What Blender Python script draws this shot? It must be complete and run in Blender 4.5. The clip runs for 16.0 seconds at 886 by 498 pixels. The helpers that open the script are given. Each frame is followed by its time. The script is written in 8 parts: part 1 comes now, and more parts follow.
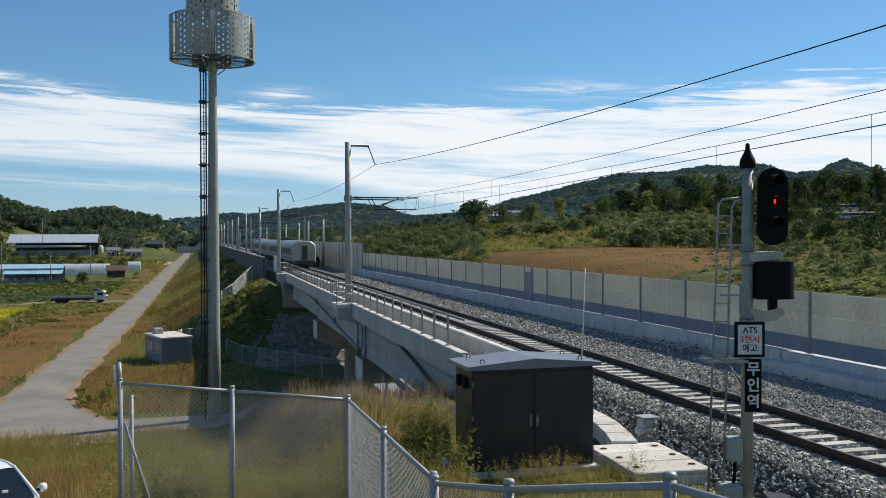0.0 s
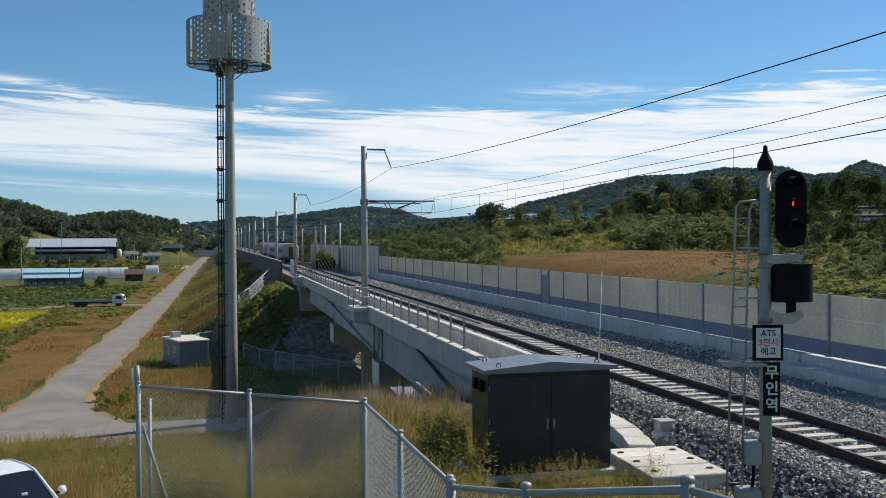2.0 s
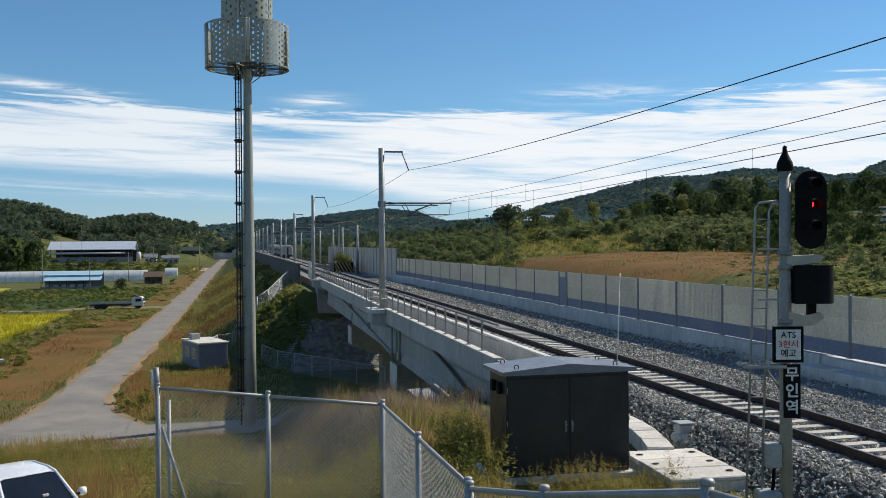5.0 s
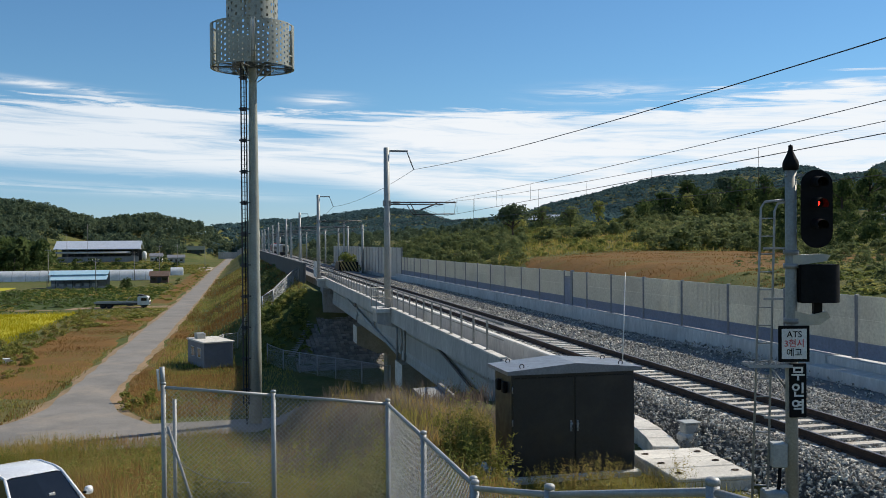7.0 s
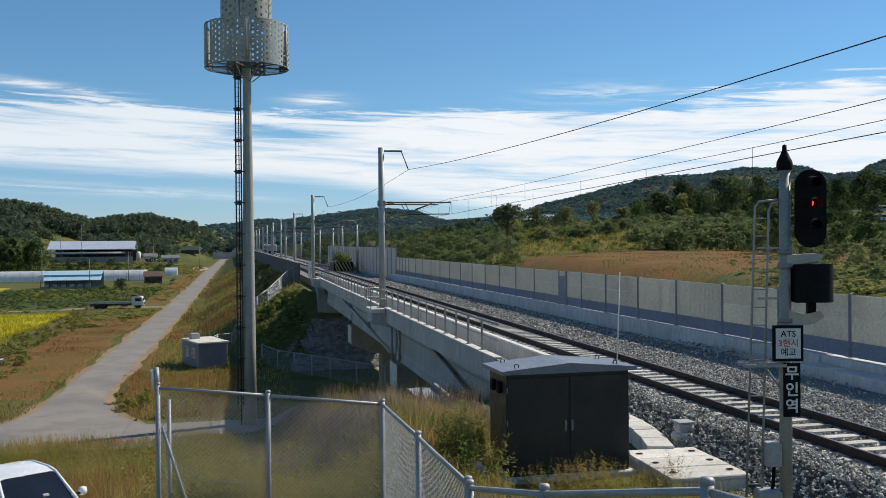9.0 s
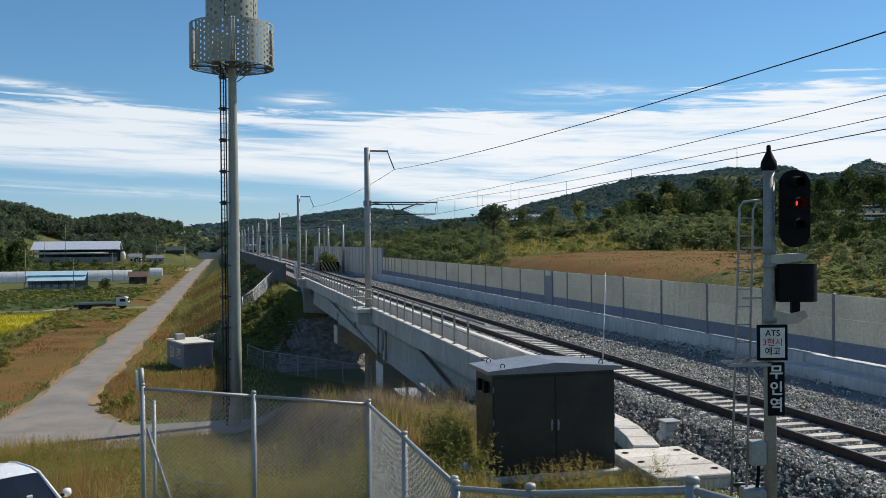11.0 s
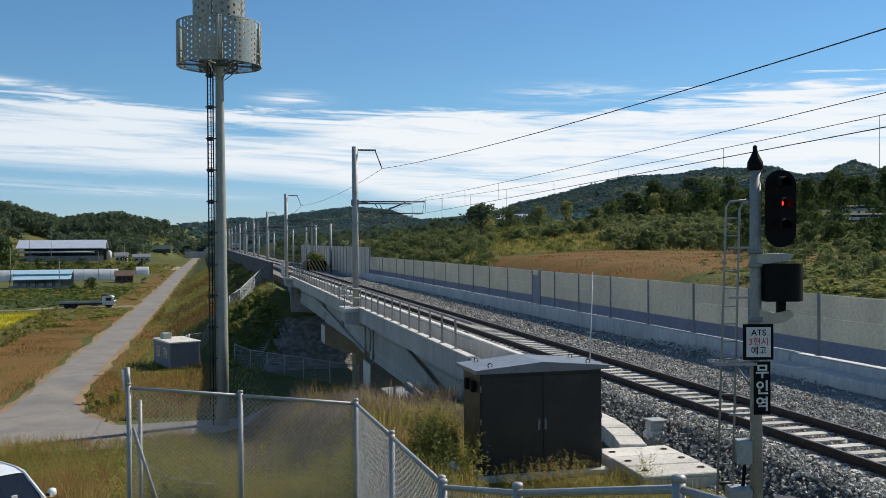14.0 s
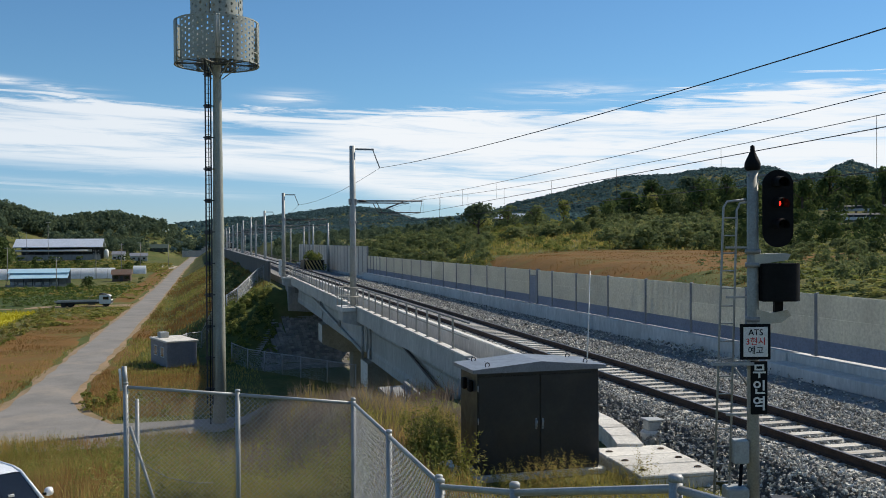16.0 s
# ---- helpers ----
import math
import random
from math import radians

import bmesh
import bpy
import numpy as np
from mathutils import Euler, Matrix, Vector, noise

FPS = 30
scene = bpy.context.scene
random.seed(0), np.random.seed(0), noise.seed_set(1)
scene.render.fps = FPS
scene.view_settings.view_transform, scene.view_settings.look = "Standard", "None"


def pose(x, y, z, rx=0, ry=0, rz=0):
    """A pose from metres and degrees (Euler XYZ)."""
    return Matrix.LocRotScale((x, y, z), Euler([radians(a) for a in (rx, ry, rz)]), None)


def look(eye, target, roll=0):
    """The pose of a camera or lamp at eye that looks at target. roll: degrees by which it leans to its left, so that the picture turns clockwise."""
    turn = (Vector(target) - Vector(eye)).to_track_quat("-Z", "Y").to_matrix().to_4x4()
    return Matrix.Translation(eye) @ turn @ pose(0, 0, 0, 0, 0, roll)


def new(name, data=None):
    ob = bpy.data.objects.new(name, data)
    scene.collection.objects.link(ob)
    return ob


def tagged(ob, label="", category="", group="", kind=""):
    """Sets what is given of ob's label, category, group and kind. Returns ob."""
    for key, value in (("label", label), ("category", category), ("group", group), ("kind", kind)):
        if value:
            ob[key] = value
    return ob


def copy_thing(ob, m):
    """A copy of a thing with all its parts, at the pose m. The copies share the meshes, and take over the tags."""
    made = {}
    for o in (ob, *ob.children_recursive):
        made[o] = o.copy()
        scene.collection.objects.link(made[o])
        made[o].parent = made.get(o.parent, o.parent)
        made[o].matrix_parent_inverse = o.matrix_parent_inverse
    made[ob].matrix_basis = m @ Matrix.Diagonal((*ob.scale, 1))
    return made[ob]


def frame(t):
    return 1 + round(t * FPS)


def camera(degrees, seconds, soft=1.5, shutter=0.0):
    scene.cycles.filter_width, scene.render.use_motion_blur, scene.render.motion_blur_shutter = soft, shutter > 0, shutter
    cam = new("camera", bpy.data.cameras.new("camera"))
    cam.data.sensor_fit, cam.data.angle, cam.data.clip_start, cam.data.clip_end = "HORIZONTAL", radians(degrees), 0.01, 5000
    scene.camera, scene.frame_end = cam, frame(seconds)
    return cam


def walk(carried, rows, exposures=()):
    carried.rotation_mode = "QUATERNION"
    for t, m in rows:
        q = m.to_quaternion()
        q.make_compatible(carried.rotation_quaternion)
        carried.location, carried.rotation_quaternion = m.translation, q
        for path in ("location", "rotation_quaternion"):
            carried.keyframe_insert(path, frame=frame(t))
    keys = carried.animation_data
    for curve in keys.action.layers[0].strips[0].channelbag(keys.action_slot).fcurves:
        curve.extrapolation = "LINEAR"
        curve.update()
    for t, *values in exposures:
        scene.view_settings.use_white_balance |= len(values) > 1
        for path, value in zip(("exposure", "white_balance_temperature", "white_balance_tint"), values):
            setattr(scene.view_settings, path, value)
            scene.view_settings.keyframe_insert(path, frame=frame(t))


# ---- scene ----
# World: x to the right of the railway, y along it, z up; rail heads lie at z = 0.
cam = camera(50.82, 16.0, soft=0.9)
EYE_Z = 3.95
walk(cam, [
    (0, pose(0, 0, EYE_Z, 89.261, 0.115, -15.004)),
    (0.5, pose(0, 0, EYE_Z, 89.330, 0.150, -14.692)),
    (1, pose(0, 0, EYE_Z, 89.400, 0.180, -14.383)),
    (1.5, pose(0, 0, EYE_Z, 89.420, 0.210, -14.208)),
    (2, pose(0, 0, EYE_Z, 89.465, 0.245, -14.009)),
    (2.5, pose(0, 0, EYE_Z, 89.510, 0.285, -13.817)),
    (3, pose(0, 0, EYE_Z, 89.540, 0.320, -13.512)),
    (3.5, pose(0, 0, EYE_Z, 89.572, 0.345, -13.286)),
    (4, pose(0, 0, EYE_Z, 89.582, 0.369, -13.131)),
    (6.5, pose(0, 0, EYE_Z, 89.570, 0.415, -12.696)),
    (7, pose(0, 0, EYE_Z, 89.548, 0.425, -12.620)),
    (7.5, pose(0, 0, EYE_Z, 89.540, 0.425, -12.632)),
    (8, pose(0, 0, EYE_Z, 89.543, 0.425, -12.704)),
    (8.5, pose(0, 0, EYE_Z, 89.544, 0.445, -12.813)),
    (9, pose(0, 0, EYE_Z, 89.546, 0.463, -12.948)),
    (11.5, pose(0, 0, EYE_Z, 89.528, 0.490, -14.000)),
    (12, pose(0, 0, EYE_Z, 89.515, 0.480, -14.167)),
    (12.5, pose(0, 0, EYE_Z, 89.507, 0.472, -14.330)),
    (13, pose(0, 0, EYE_Z, 89.507, 0.458, -14.417)),
    (13.5, pose(0, 0, EYE_Z, 89.499, 0.430, -14.487)),
    (14, pose(0, 0, EYE_Z, 89.490, 0.400, -14.561)),
    (14.5, pose(0, 0, EYE_Z, 89.487, 0.379, -14.635)),
    (15, pose(0, 0, EYE_Z, 89.482, 0.350, -14.695)),
    (15.5, pose(0, 0, EYE_Z, 89.467, 0.322, -14.708)),
    (16, pose(0, 0, EYE_Z, 89.451, 0.310, -14.713)),
], [(0, 0.0), (16, 0.0)])

# ---- light ----
SUN_AZ, SUN_EL = 73.0, 42.0     # degrees clockwise from +y, and above the horizon


def sky_world():
    w = bpy.data.worlds.new("sky")
    scene.world = w
    w.use_nodes = True
    nt = w.node_tree
    n, l = nt.nodes, nt.links
    n.clear()
    out = n.new("ShaderNodeOutputWorld")
    bg = n.new("ShaderNodeBackground")
    bg.inputs["Strength"].default_value = 0.095
    sky = n.new("ShaderNodeTexSky")
    sky.sky_type = "NISHITA"
    sky.sun_disc = False
    sky.sun_elevation, sky.sun_rotation = radians(SUN_EL), radians(SUN_AZ)
    sky.air_density, sky.dust_density, sky.ozone_density = 1.0, 0.0, 4.0
    # cloud deck: bands laid by azimuth and elevation, placed to fit the camera's view
    tc = n.new("ShaderNodeTexCoord")
    sep = n.new("ShaderNodeSeparateXYZ")
    l.new(tc.outputs["Generated"], sep.inputs[0])

    def math(op, a, b=None, clamp=False):
        m = n.new("ShaderNodeMath")
        m.operation, m.use_clamp = op, clamp
        for i, v in enumerate((a, b)):
            if v is None:
                continue
            if isinstance(v, (int, float)):
                m.inputs[i].default_value = v
            else:
                l.new(v, m.inputs[i])
        return m.outputs[0]

    def ramp(v, lo, hi):
        m = n.new("ShaderNodeMapRange")
        m.interpolation_type = "SMOOTHSTEP"
        m.inputs["From Min"].default_value, m.inputs["From Max"].default_value = lo, hi
        l.new(v, m.inputs["Value"])
        return m.outputs[0]

    z = math("MAXIMUM", sep.outputs["Z"], 0.0)
    az = math("ARCTAN2", sep.outputs["X"], sep.outputs["Y"])
    el = math("ARCSINE", z)
    comb = n.new("ShaderNodeCombineXYZ")
    l.new(math("MULTIPLY", az, 1.9), comb.inputs[0])
    l.new(math("MULTIPLY", math("ADD", el, math("MULTIPLY", az, 0.035)), 24.0), comb.inputs[1])

    def tex(scale, detail, rough, dist, seed):
        t = n.new("ShaderNodeTexNoise")
        t.noise_dimensions = "3D"
        mp = n.new("ShaderNodeMapping")
        mp.inputs["Location"].default_value = (seed, seed * 0.37, seed * 1.9)
        l.new(comb.outputs[0], mp.inputs[0])
        l.new(mp.outputs[0], t.inputs["Vector"])
        t.inputs["Scale"].default_value = scale
        t.inputs["Detail"].default_value = detail
        t.inputs["Roughness"].default_value = rough
        t.inputs["Distortion"].default_value = dist
        return t.outputs["Fac"]

    big, fine = tex(1.3, 8, 0.6, 0.5, 3.1), tex(4.2, 10, 0.66, 0.8, 7.7)
    body = math("ADD", math("MULTIPLY", big, 0.45), math("MULTIPLY", fine, 0.55))

    def bump(v, mid, half):
        """1 at mid, falling away over about half on both sides."""
        d = math("DIVIDE", math("SUBTRACT", v, mid), half)
        return math("EXPONENT", math("MULTIPLY", math("MULTIPLY", d, d), -1.0))

    # one deck from 3.5 to 8.5 degrees up, its top sinking to the right, lumpy at its edges and with a long gap in it
    tilt = math("ADD", el, math("MULTIPLY", az, math("SUBTRACT", 0.045, math("MULTIPLY", ramp(az, -0.05, 0.4), 0.06))))
    edge = math("ADD", tilt, math("MULTIPLY", math("SUBTRACT", body, 0.5), -0.085))
    low = ramp(math("ADD", edge, math("MULTIPLY", ramp(az, 0.05, 0.40), 0.05)), 0.050, 0.082)
    high = math("SUBTRACT", 1.0, ramp(edge, 0.126, 0.150))
    deck = math("MULTIPLY", low, high)
    gap = math("MULTIPLY", math("MULTIPLY", bump(az, 0.07, 0.085), bump(tilt, 0.117, 0.009)), 0.30)
    thick = math("SUBTRACT", math("ADD", math("MULTIPLY", body, 1.3), math("MULTIPLY", deck, 0.48)), gap)
    cover = math("MULTIPLY", ramp(thick, 0.81, 1.19), math("ADD", 0.82, math("MULTIPLY", ramp(az, -0.15, 0.25), 0.14)))
    # thin streaks over and under the deck, and a few small tufts
    veil = math("MULTIPLY", bump(math("ADD", el, math("MULTIPLY", az, 0.085)), 0.1405, 0.0038), ramp(az, -0.05, -0.13))
    veil = math("MAXIMUM", veil, math("MULTIPLY", math("MULTIPLY", bump(tilt, 0.050, 0.005), 0.5), ramp(az, 0.12, -0.06)))
    veil = math("MAXIMUM", veil, math("MULTIPLY", bump(az, 0.395, 0.06), bump(el, 0.154, 0.008)))
    veil = math("MAXIMUM", veil, math("MULTIPLY", bump(az, 0.095, 0.03), bump(el, 0.150, 0.006)))
    veil = math("MAXIMUM", veil, math("MULTIPLY", bump(az, 0.64, 0.045), bump(el, 0.150, 0.006)))
    cover = math("MAXIMUM", cover, math("MULTIPLY", veil, ramp(fine, 0.36, 0.66)))
    wisp = math("MULTIPLY", ramp(body, 0.62, 0.85), 0.12)
    cover = math("MAXIMUM", cover, math("MULTIPLY", wisp, ramp(el, 0.14, 0.30)))
    mix = n.new("ShaderNodeMix")
    mix.data_type = "RGBA"
    l.new(cover, mix.inputs["Factor"])
    tint = n.new("ShaderNodeMix")
    tint.data_type, tint.blend_type = "RGBA", "MULTIPLY"
    tint.inputs["Factor"].default_value = 1.0
    band = n.new("ShaderNodeMix")
    band.data_type = "RGBA"
    l.new(ramp(el, 0.0, 0.16), band.inputs["Factor"])
    band.inputs["A"].default_value, band.inputs["B"].default_value = (0.66, 0.86, 1.20, 1), (0.71, 0.985, 1.11, 1)
    l.new(band.outputs["Result"], tint.inputs["B"])
    l.new(sky.outputs[0], tint.inputs["A"])
    l.new(tint.outputs["Result"], mix.inputs["A"])
    mix.inputs["B"].default_value = (9.6, 9.9, 10.2, 1)
    l.new(mix.outputs["Result"], bg.inputs["Color"])
    l.new(bg.outputs[0], out.inputs[0])


sky_world()
sun_data = bpy.data.lights.new("sun", "SUN")
sun_data.energy, sun_data.angle, sun_data.color = 5.0, radians(0.53), (1.0, 0.92, 0.78)
sun = new("sun", sun_data)
a, e = radians(SUN_AZ), radians(SUN_EL)
sun_dir = Vector((math.sin(a) * math.cos(e), math.cos(a) * math.cos(e), math.sin(e)))
sun.matrix_world = look(sun_dir * 50, (0, 0, 0))
scene.view_settings.exposure = 0.0


# ---- materials ----
def material(name, col, col2=None, scale=3.0, rough=0.7, metal=0.0, bump=0.0, bump_scale=40.0, fine=None, vary=0.0,
             stain=None, stain_scale=0.6, stain_amount=0.5, stretch=(1, 1, 1), island=0.0, trans=0.0, emit=None, dist=0.02, spec=None):
    """Two scales of colour: broad patches (col to col2 at scale) and fine grain; stains of a third colour; bump; random lightness by object or island."""
    m = bpy.data.materials.new(name)
    m.use_nodes = True
    nt = m.node_tree
    n, l = nt.nodes, nt.links
    b = n["Principled BSDF"]
    col2 = col2 or tuple(c * 0.75 for c in col)
    geo = n.new("ShaderNodeNewGeometry")
    mp = n.new("ShaderNodeMapping")
    mp.inputs["Scale"].default_value = stretch
    l.new(geo.outputs["Position"], mp.inputs[0])

    def noise_tex(sc, det=6, ro=0.6):
        t = n.new("ShaderNodeTexNoise")
        t.inputs["Scale"].default_value, t.inputs["Detail"].default_value, t.inputs["Roughness"].default_value = sc, det, ro
        l.new(mp.outputs[0], t.inputs["Vector"])
        return t.outputs["Fac"]

    def rng(v, lo, hi, a=0.0, c=1.0):
        r = n.new("ShaderNodeMapRange")
        r.inputs[1].default_value, r.inputs[2].default_value, r.inputs[3].default_value, r.inputs[4].default_value = lo, hi, a, c
        l.new(v, r.inputs[0])
        return r.outputs[0]

    def mixc(f, A, B, mode="MIX"):
        x = n.new("ShaderNodeMix")
        x.data_type, x.blend_type = "RGBA", mode
        for s, v in (("Factor", f), ("A", A), ("B", B)):
            if isinstance(v, tuple):
                x.inputs[s].default_value = (*v, 1)
            elif isinstance(v, (int, float)):
                x.inputs[s].default_value = v
            else:
                l.new(v, x.inputs[s])
        return x.outputs["Result"]

    c = mixc(rng(noise_tex(scale), 0.35, 0.65), col, col2)
    g = rng(noise_tex(fine or scale * 14, 4, 0.7), 0.3, 0.7, 0.80, 1.18)
    hsv = n.new("ShaderNodeHueSaturation")
    l.new(c, hsv.inputs["Color"])
    val = g
    for amount, node, sock in ((vary, "ShaderNodeObjectInfo", "Random"), (island, "ShaderNodeNewGeometry", "Random Per Island")):
        if amount:
            r = rng(n.new(node).outputs[sock], 0, 1, 1 - amount, 1 + amount)
            mul = n.new("ShaderNodeMath")
            mul.operation = "MULTIPLY"
            l.new(val, mul.inputs[0]), l.new(r, mul.inputs[1])
            val = mul.outputs[0]
    l.new(val, hsv.inputs["Value"])
    c = hsv.outputs[0]
    if stain:
        c = mixc(rng(noise_tex(stain_scale, 8, 0.7), 0.52, 0.68, 0, stain_amount), c, stain)
    l.new(c, b.inputs["Base Color"])
    b.inputs["Metallic"].default_value = metal
    rr = rng(noise_tex(scale * 3), 0.3, 0.7, max(rough - 0.08, 0.02), min(rough + 0.1, 1))
    l.new(rr, b.inputs["Roughness"])
    if spec is not None:
        b.inputs["Specular IOR Level"].default_value = spec
    if bump:
        bp = n.new("ShaderNodeBump")
        bp.inputs["Strength"].default_value, bp.inputs["Distance"].default_value = bump, dist
        l.new(noise_tex(bump_scale, 5, 0.65), bp.inputs["Height"])
        l.new(bp.outputs[0], b.inputs["Normal"])
    if trans:
        tr = n.new("ShaderNodeBsdfTranslucent")
        l.new(c, tr.inputs[0])
        ms = n.new("ShaderNodeMixShader")
        ms.inputs[0].default_value = trans
        l.new(b.outputs[0], ms.inputs[1]), l.new(tr.outputs[0], ms.inputs[2])
        l.new(ms.outputs[0], n["Material Output"].inputs[0])
    if emit:
        b.inputs["Emission Color"].default_value = (*emit[:3], 1)
        b.inputs["Emission Strength"].default_value = emit[3]
    return m


def leaf_material(name, cols, trans=0.35, rough=0.6):
    """Leaves: the colour runs along a ramp by piece, with a broad patch noise."""
    m = bpy.data.materials.new(name)
    m.use_nodes = True
    n, l = m.node_tree.nodes, m.node_tree.links
    b = n["Principled BSDF"]
    geo = n.new("ShaderNodeNewGeometry")
    t = n.new("ShaderNodeTexNoise")
    t.inputs["Scale"].default_value = 0.22
    l.new(geo.outputs["Position"], t.inputs["Vector"])
    oi = n.new("ShaderNodeObjectInfo")
    mx = n.new("ShaderNodeMath")
    mx.operation = "MULTIPLY_ADD"
    mx.inputs[1].default_value = 0.45
    l.new(geo.outputs["Random Per Island"], mx.inputs[0])
    m2 = n.new("ShaderNodeMath")
    m2.operation = "MULTIPLY_ADD"
    m2.inputs[1].default_value = 1.6
    m2.inputs[2].default_value = -0.62
    l.new(t.outputs["Fac"], m2.inputs[0])
    m3 = n.new("ShaderNodeMath")
    m3.operation = "MULTIPLY_ADD"
    m3.inputs[1].default_value = 0.3
    l.new(oi.outputs["Random"], m3.inputs[0]), l.new(m2.outputs[0], m3.inputs[2])
    l.new(m3.outputs[0], mx.inputs[2])
    ra = n.new("ShaderNodeValToRGB")
    els = ra.color_ramp.elements
    while len(els) < len(cols):
        els.new(0.5)
    for i, c in enumerate(cols):
        els[i].position, els[i].color = i / max(len(cols) - 1, 1), (*c, 1)
    l.new(mx.outputs[0], ra.inputs[0])
    l.new(ra.outputs[0], b.inputs["Base Color"])
    b.inputs["Roughness"].default_value = rough
    b.inputs["Specular IOR Level"].default_value = 0.1
    tr = n.new("ShaderNodeBsdfTranslucent")
    l.new(ra.outputs[0], tr.inputs[0])
    ms = n.new("ShaderNodeMixShader")
    ms.inputs[0].default_value = trans
    l.new(b.outputs[0], ms.inputs[1]), l.new(tr.outputs[0], ms.inputs[2])
    l.new(ms.outputs[0], n["Material Output"].inputs[0])
    return m


CONC = material("pale_concrete", (0.52, 0.51, 0.475), (0.41, 0.40, 0.375), 0.5, 0.85, bump=0.25, bump_scale=30, stain=(0.22, 0.21, 0.19), stain_amount=0.45, stretch=(1, 1, 0.35))
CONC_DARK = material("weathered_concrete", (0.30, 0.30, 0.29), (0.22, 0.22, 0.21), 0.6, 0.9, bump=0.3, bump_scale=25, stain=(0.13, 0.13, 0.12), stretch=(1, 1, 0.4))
# Brown tone paints the piers' shaded faces with light bounced off the ground.
CONC_BOUNCE = material("bounce_shade_concrete", (0.33, 0.29, 0.22), (0.25, 0.22, 0.16), 0.5, 0.9, bump=0.25, bump_scale=20, stain=(0.16, 0.13, 0.09))
# Kept very light, so copings carry their sunlit brightness in the colour.
CONC_WHITE = material("bright_concrete", (0.70, 0.67, 0.60), (0.57, 0.54, 0.485), 1.2, 0.85, bump=0.3, bump_scale=50, stain=(0.30, 0.28, 0.24), stain_scale=1.5, vary=0.12)
PLINTH = material("pale_plinth_concrete", (0.60, 0.59, 0.56), (0.50, 0.495, 0.47), 0.5, 0.85, bump=0.25, bump_scale=30, stain=(0.34, 0.33, 0.31), stain_amount=0.5, stretch=(1, 1, 0.3))
SLEEPER = material("sleeper_concrete", (0.58, 0.55, 0.49), (0.46, 0.42, 0.36), 2.0, 0.9, bump=0.3, bump_scale=60, stain=(0.24, 0.17, 0.11), stain_scale=3, vary=0.15)
BALLAST = material("ballast_stone", (0.46, 0.44, 0.38), (0.29, 0.275, 0.235), 1.5, 0.85, island=0.72, bump=0.2, bump_scale=90)
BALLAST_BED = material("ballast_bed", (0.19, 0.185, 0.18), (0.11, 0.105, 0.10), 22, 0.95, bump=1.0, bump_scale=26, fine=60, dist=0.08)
RUST = material("rusty_rail_steel", (0.075, 0.045, 0.03), (0.05, 0.032, 0.024), 4, 0.75, metal=0.25, bump=0.15, bump_scale=60)
RAILTOP = material("worn_rail_head", (0.30, 0.27, 0.25), (0.16, 0.12, 0.10), 6, 0.4, metal=0.8)
GALV = material("galvanised_steel", (0.37, 0.38, 0.38), (0.29, 0.30, 0.30), 5, 0.55, metal=0.3, stain=(0.33, 0.33, 0.32), bump=0.05)
GALV_DULL = material("dull_galvanised_steel", (0.29, 0.295, 0.295), (0.22, 0.225, 0.225), 3, 0.6, metal=0.3, stain=(0.24, 0.22, 0.2), bump=0.05)
MASTGREY = material("grey_mast_paint", (0.40, 0.41, 0.39), (0.33, 0.34, 0.325), 1.2, 0.55, metal=0.15, stain=(0.27, 0.26, 0.24), stain_amount=0.3)
TOWERGREY = material("tower_paint", (0.36, 0.37, 0.315), (0.29, 0.30, 0.255), 0.7, 0.5, metal=0.1, stain=(0.26, 0.26, 0.22), stain_amount=0.4)
DARKSTEEL = material("dark_steel", (0.055, 0.055, 0.06), (0.04, 0.04, 0.045), 4, 0.55, metal=0.3)
WIRE = material("wire_copper_dark", (0.05, 0.047, 0.045), (0.035, 0.033, 0.03), 3, 0.5, metal=0.5)
BLACK = material("matt_black_paint", (0.009, 0.009, 0.0095), (0.006, 0.006, 0.0065), 5, 0.7, bump=0.04, spec=0.15)
CABGREY = material("charcoal_cabinet_paint", (0.022, 0.025, 0.026), (0.017, 0.019, 0.020), 1.5, 0.4, bump=0.05, bump_scale=80, stain=(0.055, 0.05, 0.04), stain_amount=0.45)
# Roof colour lightened to paint the sky's reflection on it.
CABROOF = material("sky_sheen_roof_paint", (0.22, 0.23, 0.25), (0.17, 0.18, 0.195), 2, 0.35, stain=(0.16, 0.155, 0.14), stain_amount=0.5, stain_scale=2)
WHITEPAINT = material("white_paint", (0.72, 0.72, 0.69), (0.64, 0.64, 0.61), 3, 0.5, stain=(0.45, 0.43, 0.38), stain_amount=0.3)
SIGPOLE = material("signal_post_paint", (0.35, 0.34, 0.295), (0.29, 0.28, 0.24), 2, 0.6, metal=0.1, stain=(0.16, 0.15, 0.13), stain_scale=2)
RED = material("red_paint", (0.55, 0.03, 0.03), (0.45, 0.025, 0.025), 5, 0.5)
ASPHALT = material("old_asphalt", (0.24, 0.222, 0.20), (0.175, 0.164, 0.15), 0.22, 0.92, bump=0.5, bump_scale=40, fine=9, stain=(0.36, 0.30, 0.235), stain_scale=0.12, stain_amount=0.6)
PANEL = material("pale_barrier_panel", (0.64, 0.635, 0.565), (0.58, 0.575, 0.515), 0.6, 0.55, vary=0.05, trans=0.42, stain=(0.45, 0.43, 0.35), stain_amount=0.25)
# Blue tint paints the sky-coloured shade on the bare metal lower row.
PANELSHADE = material("skyblue_shade_panel", (0.20, 0.235, 0.31), (0.17, 0.20, 0.27), 0.7, 0.5, vary=0.06, metal=0.1)
POSTGREY = material("barrier_post_paint", (0.22, 0.24, 0.27), (0.18, 0.195, 0.22), 2, 0.5, metal=0.2)
